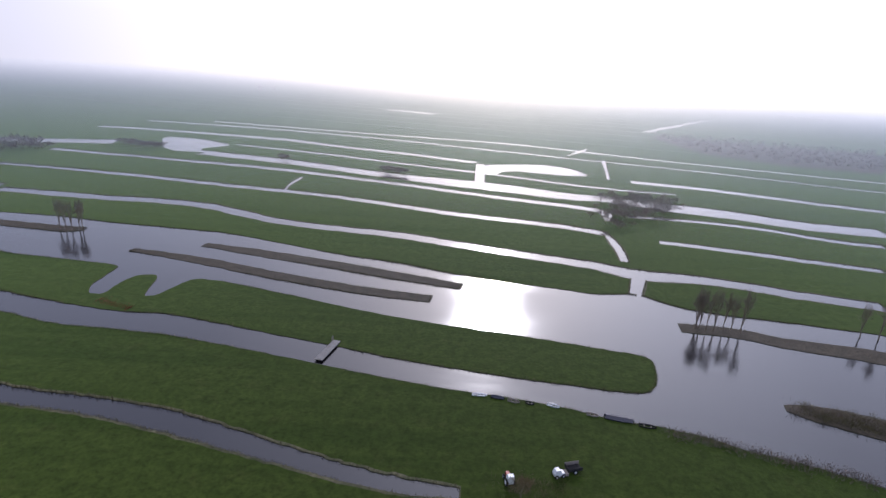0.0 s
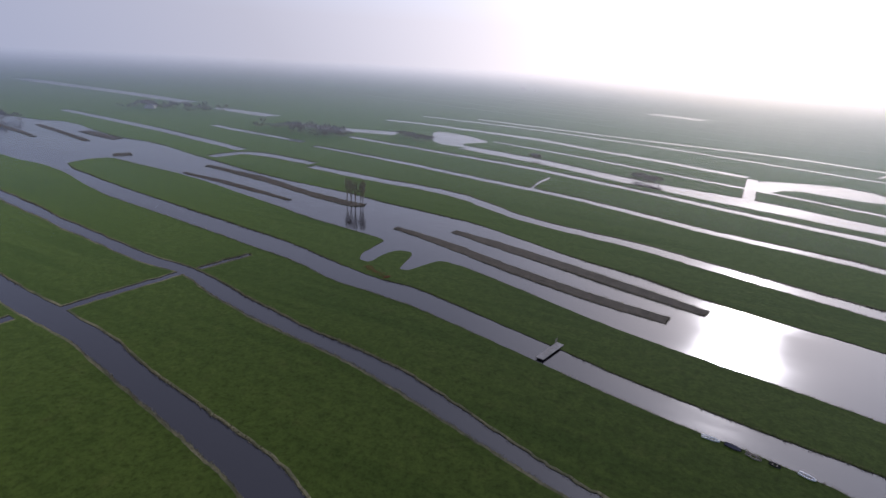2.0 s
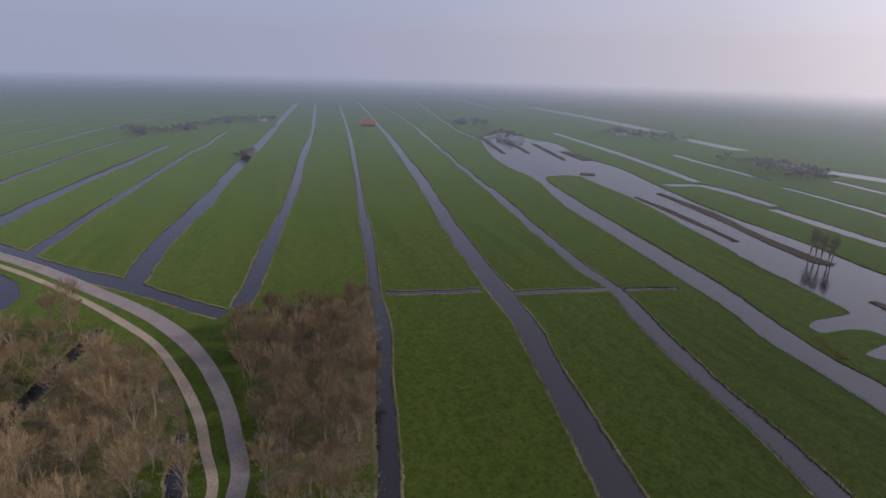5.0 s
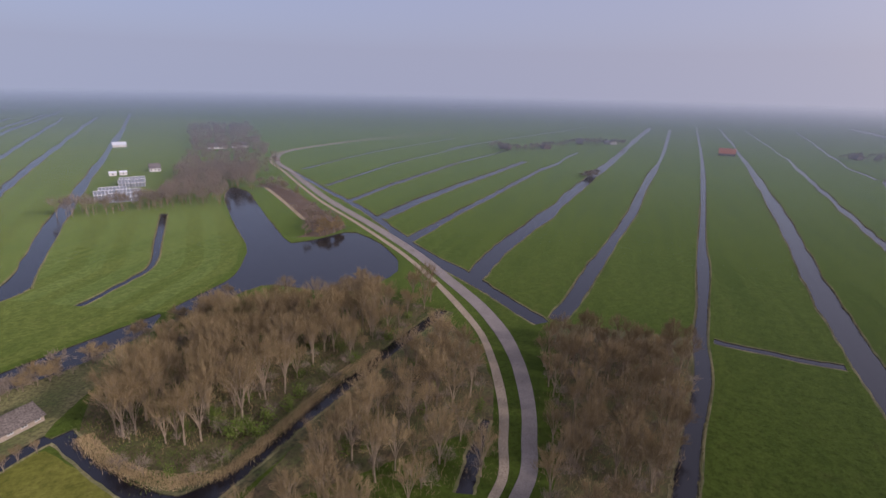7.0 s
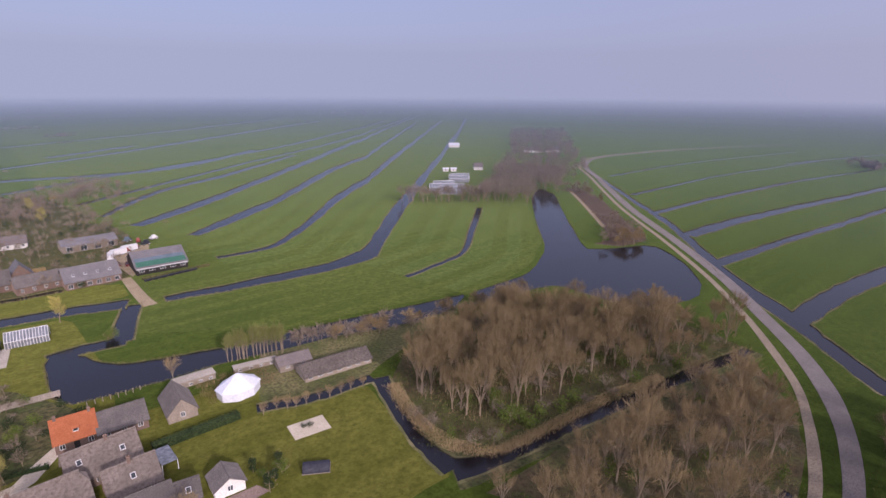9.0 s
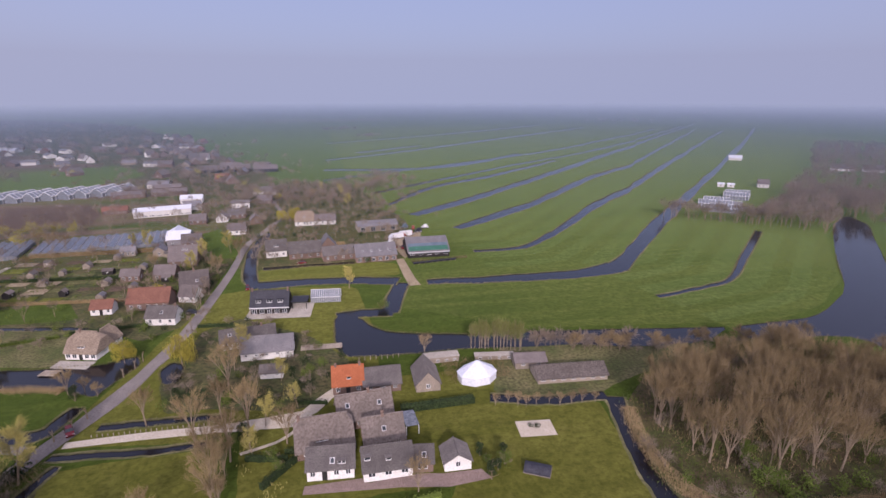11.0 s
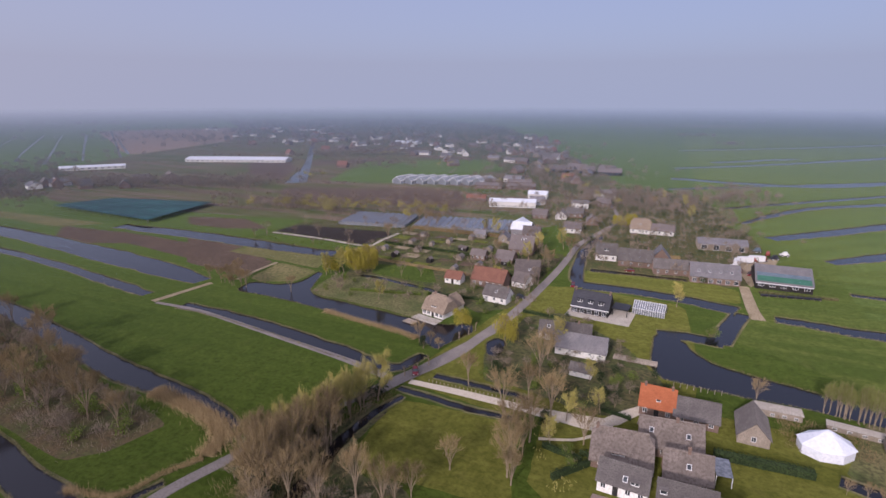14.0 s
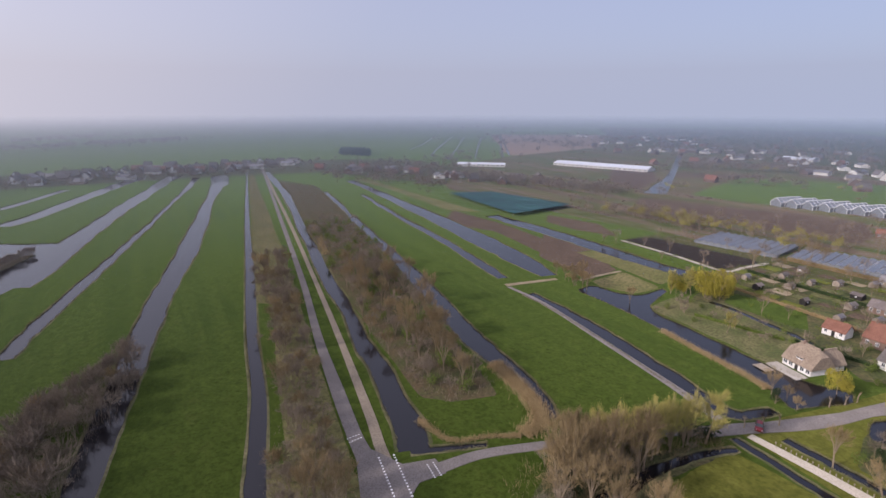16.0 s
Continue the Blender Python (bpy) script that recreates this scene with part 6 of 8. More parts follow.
house("hall", (93.9, -395.3), 185, 13.9, 9.6, 3.5, 5.4, M_WHITE, M_CANVAS, "small white hall with pale roof", "hall", windows=4)
house("glasshouse_hall", (482.4, -495.0), 199.8, 121.3, 24.0, 3.2, 5.6, M_WHITE, M_CANVAS, "very long white greenhouse hall", "greenhouse", windows=20, wins=(3, 1.2, 1), ridge=False)
house("glasshouse_hall", (568.8, -374.3), 229.5, 59.8, 12.4, 3.0, 4.6, M_WHITE, M_CANVAS, "long white greenhouse hall", "greenhouse", windows=10, wins=(3, 1.2, 1), ridge=False)
house("nursery_house", (-343, -366), 143, 8, 6, 3.2, 6.4, M_WHITE, M_BROWNROOF, "white house beside the nursery trees", windows=3, chimneys=((2, 0.7),))
for x, y in ((-312, -376), (-318, -372)):
    house("nursery_hut", (x, y), 143, 5.0, 4.0, 2.6, 3.4, M_WHITE, M_CANVAS, "small white hut behind the greenhouses", "hut", windows=1, ridge=False)
house("low_house", (132.6, -366), 190, 14.0, 7.0, 2.6, 4.6, M_BRICK, M_REDROOF, "low house with a faded red tiled roof", windows=4)
for x, y, L in ((143, -424, 22), (117, -430, 24), (150, -446, 18), (124, -452, 20)):
    house("trade_shed", (x, y), 190, L, 9.0, 3.0, 4.8, M_BRICK, M_BROWNROOF, "long low trade shed with a brownish roof", "shed", windows=5, ridge=False)
house("white_gable_hall", (78.3, -291), 95, 11, 10, 3.4, 6.2, M_WHITE, M_CANVAS, "white gabled hall beside the glasshouses", "hall", windows=3, gable_windows=2)
for x, y, L in ((108, -552, 24), (84, -556, 18), (60, -549, 22), (96, -575, 20), (66, -572, 16)):
    house("farm_barn", (x, y), 186, L, 12.0, 3.2, 6.5, M_DARKWOOD, M_BROWNROOF, "dark barn of a distant farmstead", "barn", windows=4, ridge=False)
house("white_hall", (412, -797), 190, 38, 16, 3.6, 6.0, M_WHITE, M_CANVAS, "large white hall in the outskirts", "hall", windows=6, ridge=False)
house("red_barn", (-730.2, 118.2), 81.4, 18.2, 13.0, 3.0, 8.5, M_BRICK, M_ORANGE, "lone barn with a bright red roof in the polder", "barn", windows=4)
house("shed", (-456.3, -533.4), 144, 13.1, 8.5, 3, 5.5, M_WHITE, M_CANVAS, "white shed in the fields", "shed")
for at, L in (((-493.4, -432), 19.0), ((-512.9, -423.2), 7.6), ((-520.6, -417.5), 7.6)):
    house("house", at, 143.7, L, 7.0, 3.0, 6.6, M_WHITE, M_BROWNROOF, "distant white house among trees", windows=max(2, int(L / 4)))
for i, (x, y) in enumerate(((-248, -305), (-258, -313), (-246, -291), (-256, -299), (-284, -326), (-292, -334))):
    greenhouse(x, y, 143, 16, 9, 3, 5, "grey glass greenhouse of the nursery", 8, "nursery greenhouses", 0.1)
for i in range(8):
    greenhouse(222 - i * 9.6, -424 - i * 2.9, 255, 22, 9.4, 3.2, 6.4, "white plastic polytunnel in a row", 6, "polytunnel row", 0.2)


# ---- shade nets of the nursery ----
def net_field(corners, h, material, label, name):
    root = thing(name, 0, 0, 0, label, "shade net")
    v = [(x, y, h) for x, y in corners] + [(x, y, h - 0.05) for x, y in corners]
    n = len(corners)
    part("net", v, [tuple(range(n)), tuple(range(2 * n - 1, n - 1, -1))], material, root)
    for i in range(n):
        a, b = Vector((*corners[i], 0)), Vector((*corners[(i + 1) % n], 0))
        m = max(1, int((b - a).length / 9))
        for j in range(m):
            p = a.lerp(b, j / m)
            box_part("post", root, M_WOOD, p.x - 0.08, p.x + 0.08, p.y - 0.08, p.y + 0.08, 0, h - 0.06)


net_field([(386, -222), (374, -257), (295, -274), (286, -215)], 2.6, M_TEAL, "large flat teal shade net over a nursery", "shade_net")
for k in range(27):      # low ridged glasshouses side by side
    u = k / 26
    if k == 11:
        continue
    greenhouse(182.5 - 97 * u, -275.5 - 16 * u, -79.5, 30 if k < 11 else 26, 3.6, 1.5, 2.3, "low ridged glasshouse with grey panes", 3, "ridged glasshouses of the nursery", 0.05, M_CORRUGATED)

# ---- distant houses of the ribbon villages ----
FAR_HOUSES = []
for i, (L, d, e, r, w, rf) in enumerate(((10, 8, 3, 7.5, M_WHITE, M_BROWNROOF), (12, 8, 3, 7, M_BRICK, M_GREYROOF), (9, 8, 3.2, 8, M_BRICK, M_GREYROOF), (14, 9, 3, 6.5, M_BRICK, M_BROWNROOF), (11, 8, 3, 7, M_BRICK, M_REDROOF), (13, 8, 2.8, 5.6, M_WOOD, M_CORRUGATED), (16, 10, 3.4, 5.6, M_WHITE, M_CORRUGATED))):
    FAR_HOUSES.append([house("house", (0, 0), 0, L, d, e, r, w, rf, "distant village house with a pitched roof", windows=3, chimneys=((L * 0.3, 0.8),), gable_windows=1), False])


def far_house(x, y, turn, rnd, group):
    h = rnd.choice(FAR_HOUSES)
    if not h[1]:
        h[1] = True
        h[0].matrix_world = pose(x, y, 0, 0, 0, turn)
        h[0]["group"] = group
        return
    ob = copy_thing(h[0], pose(x, y, 0, 0, 0, turn))
    ob["group"] = group


for k in range(46):      # along the village road to the south
    u = _r.random()
    far_house(60 + 190 * u + _r.gauss(0, 26), -420 - 560 * u + _r.gauss(0, 30), _r.choice((5, 95, 170, 80)) + _r.uniform(-12, 12), _r, "houses of the southern village")
for k in range(110):      # the town on the horizon
    u = _r.random()
    far_house(190 + 800 * u + _r.gauss(0, 70), -640 - 420 * u + _r.gauss(0, 95), _r.uniform(0, 180), _r, "houses of the distant town")
for k in range(76):      # the village at the road's far end
    u = _r.random()
    far_house(655 + _r.gauss(0, 22) + 60 * u, 160 - 330 * u + _r.gauss(0, 8), _r.choice((75, 165)) + _r.uniform(-10, 10), _r, "houses of the eastern village")
for k in range(20):
    u = _r.random()
    far_house(640 - 230 * u + _r.gauss(0, 10), -190 - 150 * u + _r.gauss(0, 12), _r.choice((60, 150)) + _r.uniform(-10, 10), _r, "houses of the eastern village")
for x, y in ((-660, -140), (-690, -95), (-775, -60), (-800, -20), (-765, 262), (-610, 430)):
    far_house(x, y, _r.uniform(0, 180), _r, "lone farms of the polder")

# ---- single trees and bushes ----
LANE_TREES = [(66, -80), (66, -85), (65, -89), (64.5, -94), (63.5, -98), (62, -102), (70, -78), (69, -82), (68.5, -75)]
LANE_BARE = [(60.8, -59), (56.9, -62), (52, -64.7), (48, -68), (43, -70.3), (57.2, -69.5), (63, -61), (64, -66), (65, -70), (66, -74), (70, -65), (69, -70), (73, -68), (64, -77)]
YARD_TREES = [(24, -92), (23.5, -96), (24, -100), (24.5, -88), (27.1, -115.6), (27.7, -139), (19.4, -108.2), (12.2, -103), (31, -109.5), (27, -128), (22, -86), (27, -98), (43, -118)]
LAWN_TREES = [(35.1, -84.7), (24.2, -88.9), (38.4, -74.3), (41, -73), (-13, -84)]
MOAT_ROW = [(-36, -108), (-39, -108), (-41, -107), (-43, -106), (-46, -106), (-49, -106), (-51, -105), (-54, -105), (-57, -105), (-60, -104)]
CANAL_BUSHES = [(-68, -132), (-74, -130.5), (-77, -129.5), (-80, -129), (-83, -128.5), (-91, -127), (-93, -126), (-104, -126.5), (-106, -125), (-116, -123.5), (-119, -122), (-123, -121), (-127, -120.5), (-132, -120.5), (-136, -121)]
WILLOWS = [(58, -150), (42, -147), (64, -198), (28, -321), (23, -323)]
EVERGREENS = [(-28.5, -88.5), (-30, -86), (-27.4, -84), (-31.5, -89.5), (-27, -91)]
GARDEN_GREEN = [(14.2, -98.2), (12.2, -95.7), (20.2, -105.9), (9.9, -117), (8.2, -108.7), (17.9, -100.6), (16.7, -111), (39, -124), (-5, -197), (-16, -176), (-15, -174), (8, -133), (12, -131), (-32, -87), (15, -132), (27, -149), (64, -132), (55, -164), (97, -161)]
PENINSULA = [(-222, -138), (-225, -135), (-230, -134), (-236, -134), (-233, -140), (-241, -139), (-229, -141), (-300, -203), (-318, -226)]
POLLARDS = [(252, -93), (217, -85.3), (201, -85.5), (187, -70), (158, -75), (133, -74.3), (234, -82), (143, -73.8), (174, -76.5)]
LAKE_TREES = [(-162, 218), (-157, 216), (-154, 218), (80, 152), (83, 152), (86, 152), (89, 152), (94, 151), (134, 152), (138, 151)]
POLDER_CLUMP = [(106, 327), (111, 325), (118, 327), (125, 326), (130, 321), (100, 295), (108, 295), (118, 297), (135, 317), (92, 273)]
POND_BUSHES = [(-271, 453), (-261, 446), (-252, 443), (-243, 440), (-238, 442), (-36, 385), (-40, 389), (-32, 382), (-125, 416), (-329, 404), (-321, 407), (-312, 411)]
FAR_HEDGE = [(-390, 405), (-371, 406), (-348, 401), (-328, 399), (-315, 403), (-629, 419), (-610, 429), (-591, 438), (-573, 448), (-542, 451), (-765, 259), (-760, 275), (-739, 286), (-618, 258), (-579, 251), (-584, 266)]
FAR_FARMS = [(-668, -152), (-652, -131), (-649, -113), (-683, -101), (-707, -87), (-772, -72), (-777, -49), (-791, -27), (-787, -5)]
NORTH_THICKET = [(121, 33), (128, 33), (136, 30), (145, 27), (112, 33), (108, 28), (166, 12), (161, 15), (152, 19), (148, 22), (141, 25), (132, 27), (127, 29), (122, 24), (131, 21), (139, 17), (117, 29), (114, 24), (152, 13)]
DAM_TREES = [(171, -154), (164, -153), (158, -151), (158, -156), (63, -135), (67, -136), (59, -133)]
VILLAGE_TREES = [(49, -260), (43, -245), (58, -248), (47, -222), (5, -413), (-8, -390), (13, -384), (-21, -403), (-36, -430), (-51, -446), (-62, -461), (23, -425), (-11, -353), (94, -273), (87, -270), (129, -274), (139, -282), (122, -277), (130, -253), (110, -266), (59, -229), (137, -242), (74, -237)]
FAR_TREES = [(319, -413), (316, -419), (417, -582), (399, -595), (383, -614), (350, -617), (330, -632), (311, -653), (229, -527), (436, -580), (193, -284), (195, -282), (178, -293), (149, -295), (255, -302), (254, -279), (273, -285), (135, -429), (71, -435), (117, -516), (88, -481), (47, -397), (38, -387)]



def row(spots, keys, lo, hi, group, jitter=1.0):
    for x, y in spots:
        plant(_r.choice(keys), x + _r.uniform(-jitter, jitter), y + _r.uniform(-jitter, jitter), _r.uniform(lo, hi), group=group)


row(LANE_TREES + [(67, -88), (66, -91.5), (67, -78), (65, -83), (64, -87), (63.5, -91), (62.5, -95)], ("poplar", "bud1", "poplar"), 0.85, 1.15, "budding trees by the side road")
row(LANE_BARE + [(67, -62), (66, -66.5), (67, -72), (64, -73), (62, -79), (63, -83), (72, -72)], BARE, 0.9, 1.15, "bare trees by the side road")
row(YARD_TREES, BARE, 0.75, 1.1, "bare trees round the farmyard")
row(LAWN_TREES, ("bare0", "bush2"), 0.6, 0.75, "trees on the lawn")
row(MOAT_ROW, ("bare0",), 0.3, 0.36, "young trees along the garden ditch", 0.3)
row(CANAL_BUSHES, ("bush1", "bush2", "bush0"), 0.8, 1.15, "bushes along the canal")
row([(-38.6 + -0.794 * k, -138.9 + 0.271 * k) for k in range(18)], ("slim",), 0.85, 1.1, "pale green poplars at the canal", 0.45)
row([(-58, -136)], ("bush0", "bush1"), 0.7, 0.95, "bushes along the canal")
row([(-24, -138)], ("bare0",), 0.58, 0.62, "bare trees round the farmyard", 0.1)
row(POLLARDS, ("pollard",), 0.8, 1.15, "pollard willows on the canal island", 0.5)
row(WILLOWS, ("willow",), 0.75, 1.0, "yellow willows")
row([(120, -189), (121, -186), (118, -188)], ("willow",), 1.3, 1.5, "tall yellow willows at the pond")
row([(128, -182), (131, -180), (126, -183), (132, -178)], ("bud0", "bud1", "willow"), 0.75, 0.95, "budding trees at the pond")
row([(158, -152), (162, -153), (155, -153), (166, -154), (151, -152), (163, -160), (132, -155)], ("bare0", "bare1", "bush2"), 0.6, 0.85, "bare trees at the pond's dam")
row([(-78.7, -74.8), (-77.7, -70.3), (-80.7, -79.1), (-79.8, -69.1)], ("greenbush",), 0.9, 1.2, "fresh green bushes at the wood's edge", 0.5)
row(EVERGREENS, ("conifer", "greenbush"), 0.4, 0.65, "dark evergreens on the farm lawn", 0.5)
row(GARDEN_GREEN, ("greenbush", "bud0", "conifer"), 0.5, 0.9, "garden bushes")
row(PENINSULA, ("bush1", "bush2"), 0.9, 1.3, "bushes on the pond's headland")
row(LAKE_TREES + [(81.5, 152.5), (84.5, 151.5), (91, 151.5), (-160, 217), (-154, 217)], ("tallbare",), 0.85, 1.15, "bare trees on the lake's islets")
row(NORTH_THICKET, ("lake", "bush2", "lake"), 0.8, 1.15, "thicket beside the northern ditch", 1.5)
row(DAM_TREES, ("bare0", "bush2", "bud0"), 0.55, 0.8, "trees at the dam")
row(VILLAGE_TREES, ("bare0", "bare1", "bud0", "bush2"), 0.7, 0.95, "trees between the village houses", 2)
grove("canal_shrubs", [(-57 - 1.5 * k + _r.gauss(0, 0.6), -135.2 + 0.27 * k + _r.gauss(0, 0.7)) for k in range(19)], ("shrub", "shrub", "farbush"), 0.9, 1.4, "grey-brown shrubs along the canal bank", 0.4)
thick = lambda spots, n, s: [(x + _r.gauss(0, s), y + _r.gauss(0, s)) for x, y in spots for k in range(n)]
NURSERY_WOOD = [(-232, -262), (-262, -226), (-300, -238), (-340, -270), (-385, -300), (-335, -335), (-305, -305), (-272, -280)]
ROAD_WOOD = [(-330, -262), (-372, -268), (-480, -352), (-760, -600), (-690, -655), (-430, -410), (-335, -335)]
nursery_spots = [q for q in scatter(NURSERY_WOOD, 5.6, _r) if dry(*q)] + [q for q in scatter(ROAD_WOOD, 10.5, _r) if dry(*q)] + [(-200 - 1.6 * k + _r.gauss(0, 1), -284 + 1.2 * k + _r.gauss(0, 1)) for k in range(27)]
grove("nursery_wood", nursery_spots, ("far0", "far1", "far1"), 0.9, 1.3, "bare brown trees round the distant nursery")
grove("polder_scrub", thick(POLDER_CLUMP, 13, 6), ("farbush", "farbush", "far0"), 0.8, 1.1, "bare scrub in the middle of the polder")
grove("pond_scrub", thick(POND_BUSHES, 8, 3), ("farbush",), 0.9, 1.3, "dark scrub at the polder pond")
grove("far_hedgerow", thick(FAR_HEDGE, 11, 9), ("tiny", "farbush"), 0.9, 1.2, "far bare hedgerow trees")
grove("farm_trees", thick(FAR_FARMS, 10, 10), ("tiny", "far0"), 0.8, 1.1, "bare trees round lone farms")
grove("ditch_clump", thick([(-485, -26), (-476, -27), (-495, -24)], 12, 3), ("farbush", "shrub"), 0.8, 1.2, "small brown thicket on a ditch bank", 1.0)
grove("field_trees", thick(FAR_TREES, 4, 8), ("far0", "far1", "farbud"), 0.7, 1.1, "bare and budding trees between nursery fields")
line = lambda a, b, n, s: [(a[0] + (b[0] - a[0]) * k / n + _r.gauss(0, s), a[1] + (b[1] - a[1]) * k / n + _r.gauss(0, s)) for k in range(n)]
grove("village_trees", line((55, -400), (250, -960), 150, 34), ("tiny", "far0", "farbush"), 0.6, 1.0, "bare trees among the southern village houses")
grove("village_trees", line((650, 175), (715, -180), 170, 18) + line((595, 200), (640, -120), 150, 14) + line((640, -190), (410, -340), 60, 12), ("tiny", "far0"), 0.6, 1.0, "bare trees among the eastern village houses")
grove("town_trees", line((560, -760), (1250, -900), 160, 150), ("tiny",), 0.8, 1.2, "bare trees of the distant town")
grove("field_hedges", line((255, -395), (430, -330), 44, 4) + line((190, -330), (330, -300), 30, 4) + line((330, -560), (560, -480), 50, 6) + line((-20, -300), (-60, -440), 40, 10) + line((300, -275), (200, -290), 24, 5), ("far0", "farbush", "farbush"), 0.6, 1.0, "long bare hedges between nursery fields")
grove("garden_trees", [q for q in scatter(ZONES["village"], 13, _r) if dry(*q)] + [q for q in scatter(ZONES["allotments"], 15, _r) if dry(*q) and not inside(*q, ZONES["black"])] + line((36, -290), (30, -240), 10, 3) + line((48, -205), (42, -160), 8, 2), ("far1", "far0", "far0", "far1"), 0.5, 0.85, "bare and budding garden trees among the houses", 1.5)
far = ("far0", "far1", "far1", "farbush")
grove("village_belt", [(x + _r.gauss(0, 9), y + _r.gauss(0, 9)) for x, y in line((49, -414), (14, -371), 40, 4) + line((14, -371), (-57, -458), 90, 6)], far, 0.8, 1.15, "belt of bare trees between village and pasture")
grove("field_wood", line((468, -287), (313, -354), 130, 9) + line((480, -300), (330, -372), 110, 9), ("tiny", "far0", "farbush"), 0.7, 1.0, "band of bare brown trees across the fields")
grove("field_wood", line((442, -580), (306, -674), 130, 14) + line((269, -523), (330, -500), 30, 8), ("tiny", "farbush"), 0.8, 1.2, "band of bare brown trees across the fields")
grove("willow_row", line((250, -287), (131, -312), 46, 4) + line((252, -283), (199, -289), 16, 3), ("farbud", "farbud", "far0"), 0.8, 1.15, "row of budding yellow-green trees by the glasshouses")
grove("village_trees", line((572, -188), (413, -238), 90, 18) + line((600, -234), (545, -349), 80, 24) + line((608, -309), (700, -420), 60, 26), ("tiny", "farbush", "tiny"), 0.7, 1.1, "bare trees among the eastern village houses")
grove("village_trees", line((135, -429), (57, -590), 80, 30) + line((93, -406), (261, -692), 70, 30) + line((40, -330), (70, -400), 36, 14), ("tiny", "far0", "farbush"), 0.6, 1.0, "bare trees among the southern village houses")
grove("town_trees", line((963, -687), (457, -737), 110, 60) + line((915, -1012), (229, -800), 170, 80), ("tiny",), 0.9, 1.4, "bare trees of the distant town")
grove("dark_plantation", [(806 - 46 * u + 60 * w, -270 - 29 * u - 25 * w) for u in (k / 15 for k in range(16)) for w in (k / 5 for k in range(6))], ("fardark",), 0.9, 1.2, "dark rectangular evergreen plantation", 1.5)
grove("far_wood", scatter(ZONES["farwood"], 13, _r), ("tiny",), 0.6, 0.9, "dark bare wood far across the polder")
grove("far_wood", line((2, -1175), (-57, -1187), 26, 8) + line((-61, -968), (-92, -973), 16, 6), ("tiny",), 0.6, 0.9, "small bare coppice in the far meadows")
grove("far_wood", line((1118, 200), (1300, -92), 150, 25) + line((1250, 330), (1560, 60), 130, 40), ("tiny",), 0.9, 1.4, "long bare wood beyond the eastern village")
horizon = []
for k in range(54):
    a, rr, ln = _r.uniform(0, 6.28), _r.uniform(1500, 3200), _r.uniform(40, 180)
    c, d = Vector((math.cos(a), math.sin(a))) * rr, Vector((-math.sin(a), math.cos(a))).lerp(Vector((1, 0)), 0.3) * ln
    horizon += line(c - d, c + d, int(ln / 8), 12)
grove("horizon_trees", horizon, ("tiny",), 1.0, 1.7, "hazy tree rows on the horizon")
grove("town_trees", [q for q in scatter(ZONES["town"], 34, _r) if q[1] > -1500], ("tiny", "far1"), 0.7, 1.2, "bare grey-brown trees among the town's houses", 14)
grove("outskirt_trees", [q for q in scatter([(60, -300), (50, -430), (120, -440), (200, -330), (180, -300)], 13, _r)], ("far0", "far1", "farbush"), 0.6, 1.0, "garden trees behind the village road", 4)
grove("east_village_trees", [q for q in scatter(ZONES["east_village"], 22, _r)], ("tiny", "far0", "farbush"), 0.5, 0.9, "bare trees among the eastern village houses", 5)
for x, y in ((57, -113), (55, -117), (53.5, -121), (52, -140), (50.6, -144.5), (49.8, -148.5)):
    plant("pollard", x + 4.2, y - 1.5, 0.5, group="pollard willows along the village road")
spots = [q for q in scatter(ZONES["roadside"], 5.2, _r) if dry(*q) and q[0] < 260]
for x, y in spots:
    if _r.random() < 0.8 and y > -0.163 * x - 13.5 and not inside(x, y, ZONES["ditchside"]):
        plant(_r.choice(("bush1", "lake", "bare0", "lake")), x, y, _r.uniform(0.7, 1.05), group="roadside scrub trees")
thicket("roadside_scrub", [q for q in scatter(ZONES["roadside"], 3.0, _r) if dry(*q) and q[1] > -0.163 * q[0] - 13.5 and not inside(*q, ZONES["ditchside"])], 1.1, 14, M_COPSE, "low bare brown scrub along the road verge", _r)
grove("north_shrubs", [(x + _r.gauss(0, 2.4), y + _r.gauss(0, 2.0)) for x, y in NORTH_THICKET for k in range(5)], ("shrub",), 1.2, 2.1, "dense bare shrubs beside the northern ditch", 0.5)
grove("roadside_shrubs", [q for q in scatter(ZONES["roadside"], 3.6, _r) if dry(*q) and q[0] < 230 and q[1] > -0.163 * q[0] - 13.0 and not inside(*q, ZONES["ditchside"]) and _r.random() < 0.85], ("shrub",), 0.8, 1.5, "bare brown shrubs along the road verge", 0.5)
thicket("north_scrub", [(x + _r.gauss(0, 3), y + _r.gauss(0, 2.5)) for x, y in NORTH_THICKET for k in range(9)], 3.0, 26, M_COPSE, "dense bare brown scrub beside the ditch", _r, 1.2, 0.035)
thicket("yard_scrub", [q for q in scatter([(-27.6, -131.5), (-46.2, -130.8), (-45.9, -121.2), (-26.8, -119.1)], 1.5, _r) if _r.random() < 0.8], 1.2, 34, M_TWIG, "brown and olive scrub between the barns", _r, 0.7, 0.04)
thicket("lane_scrub", [(x + _r.gauss(0, 3), y + _r.gauss(0, 3)) for x, y in LANE_TREES + LANE_BARE for k in range(4)], 2.6, 60, M_TWIG, "brown scrub below the lane trees", _r, 1.3, 0.03)
thicket("bank_scrub", [(51.6 + k * 0.310 + _r.gauss(0, 0.8), 99.1 - k * 0.108 + _r.gauss(0, 0.8)) for k in range(120)], 1.0, 30, M_COPSE, "low brown scrub on the lake's bank", _r, 0.9, 0.05)
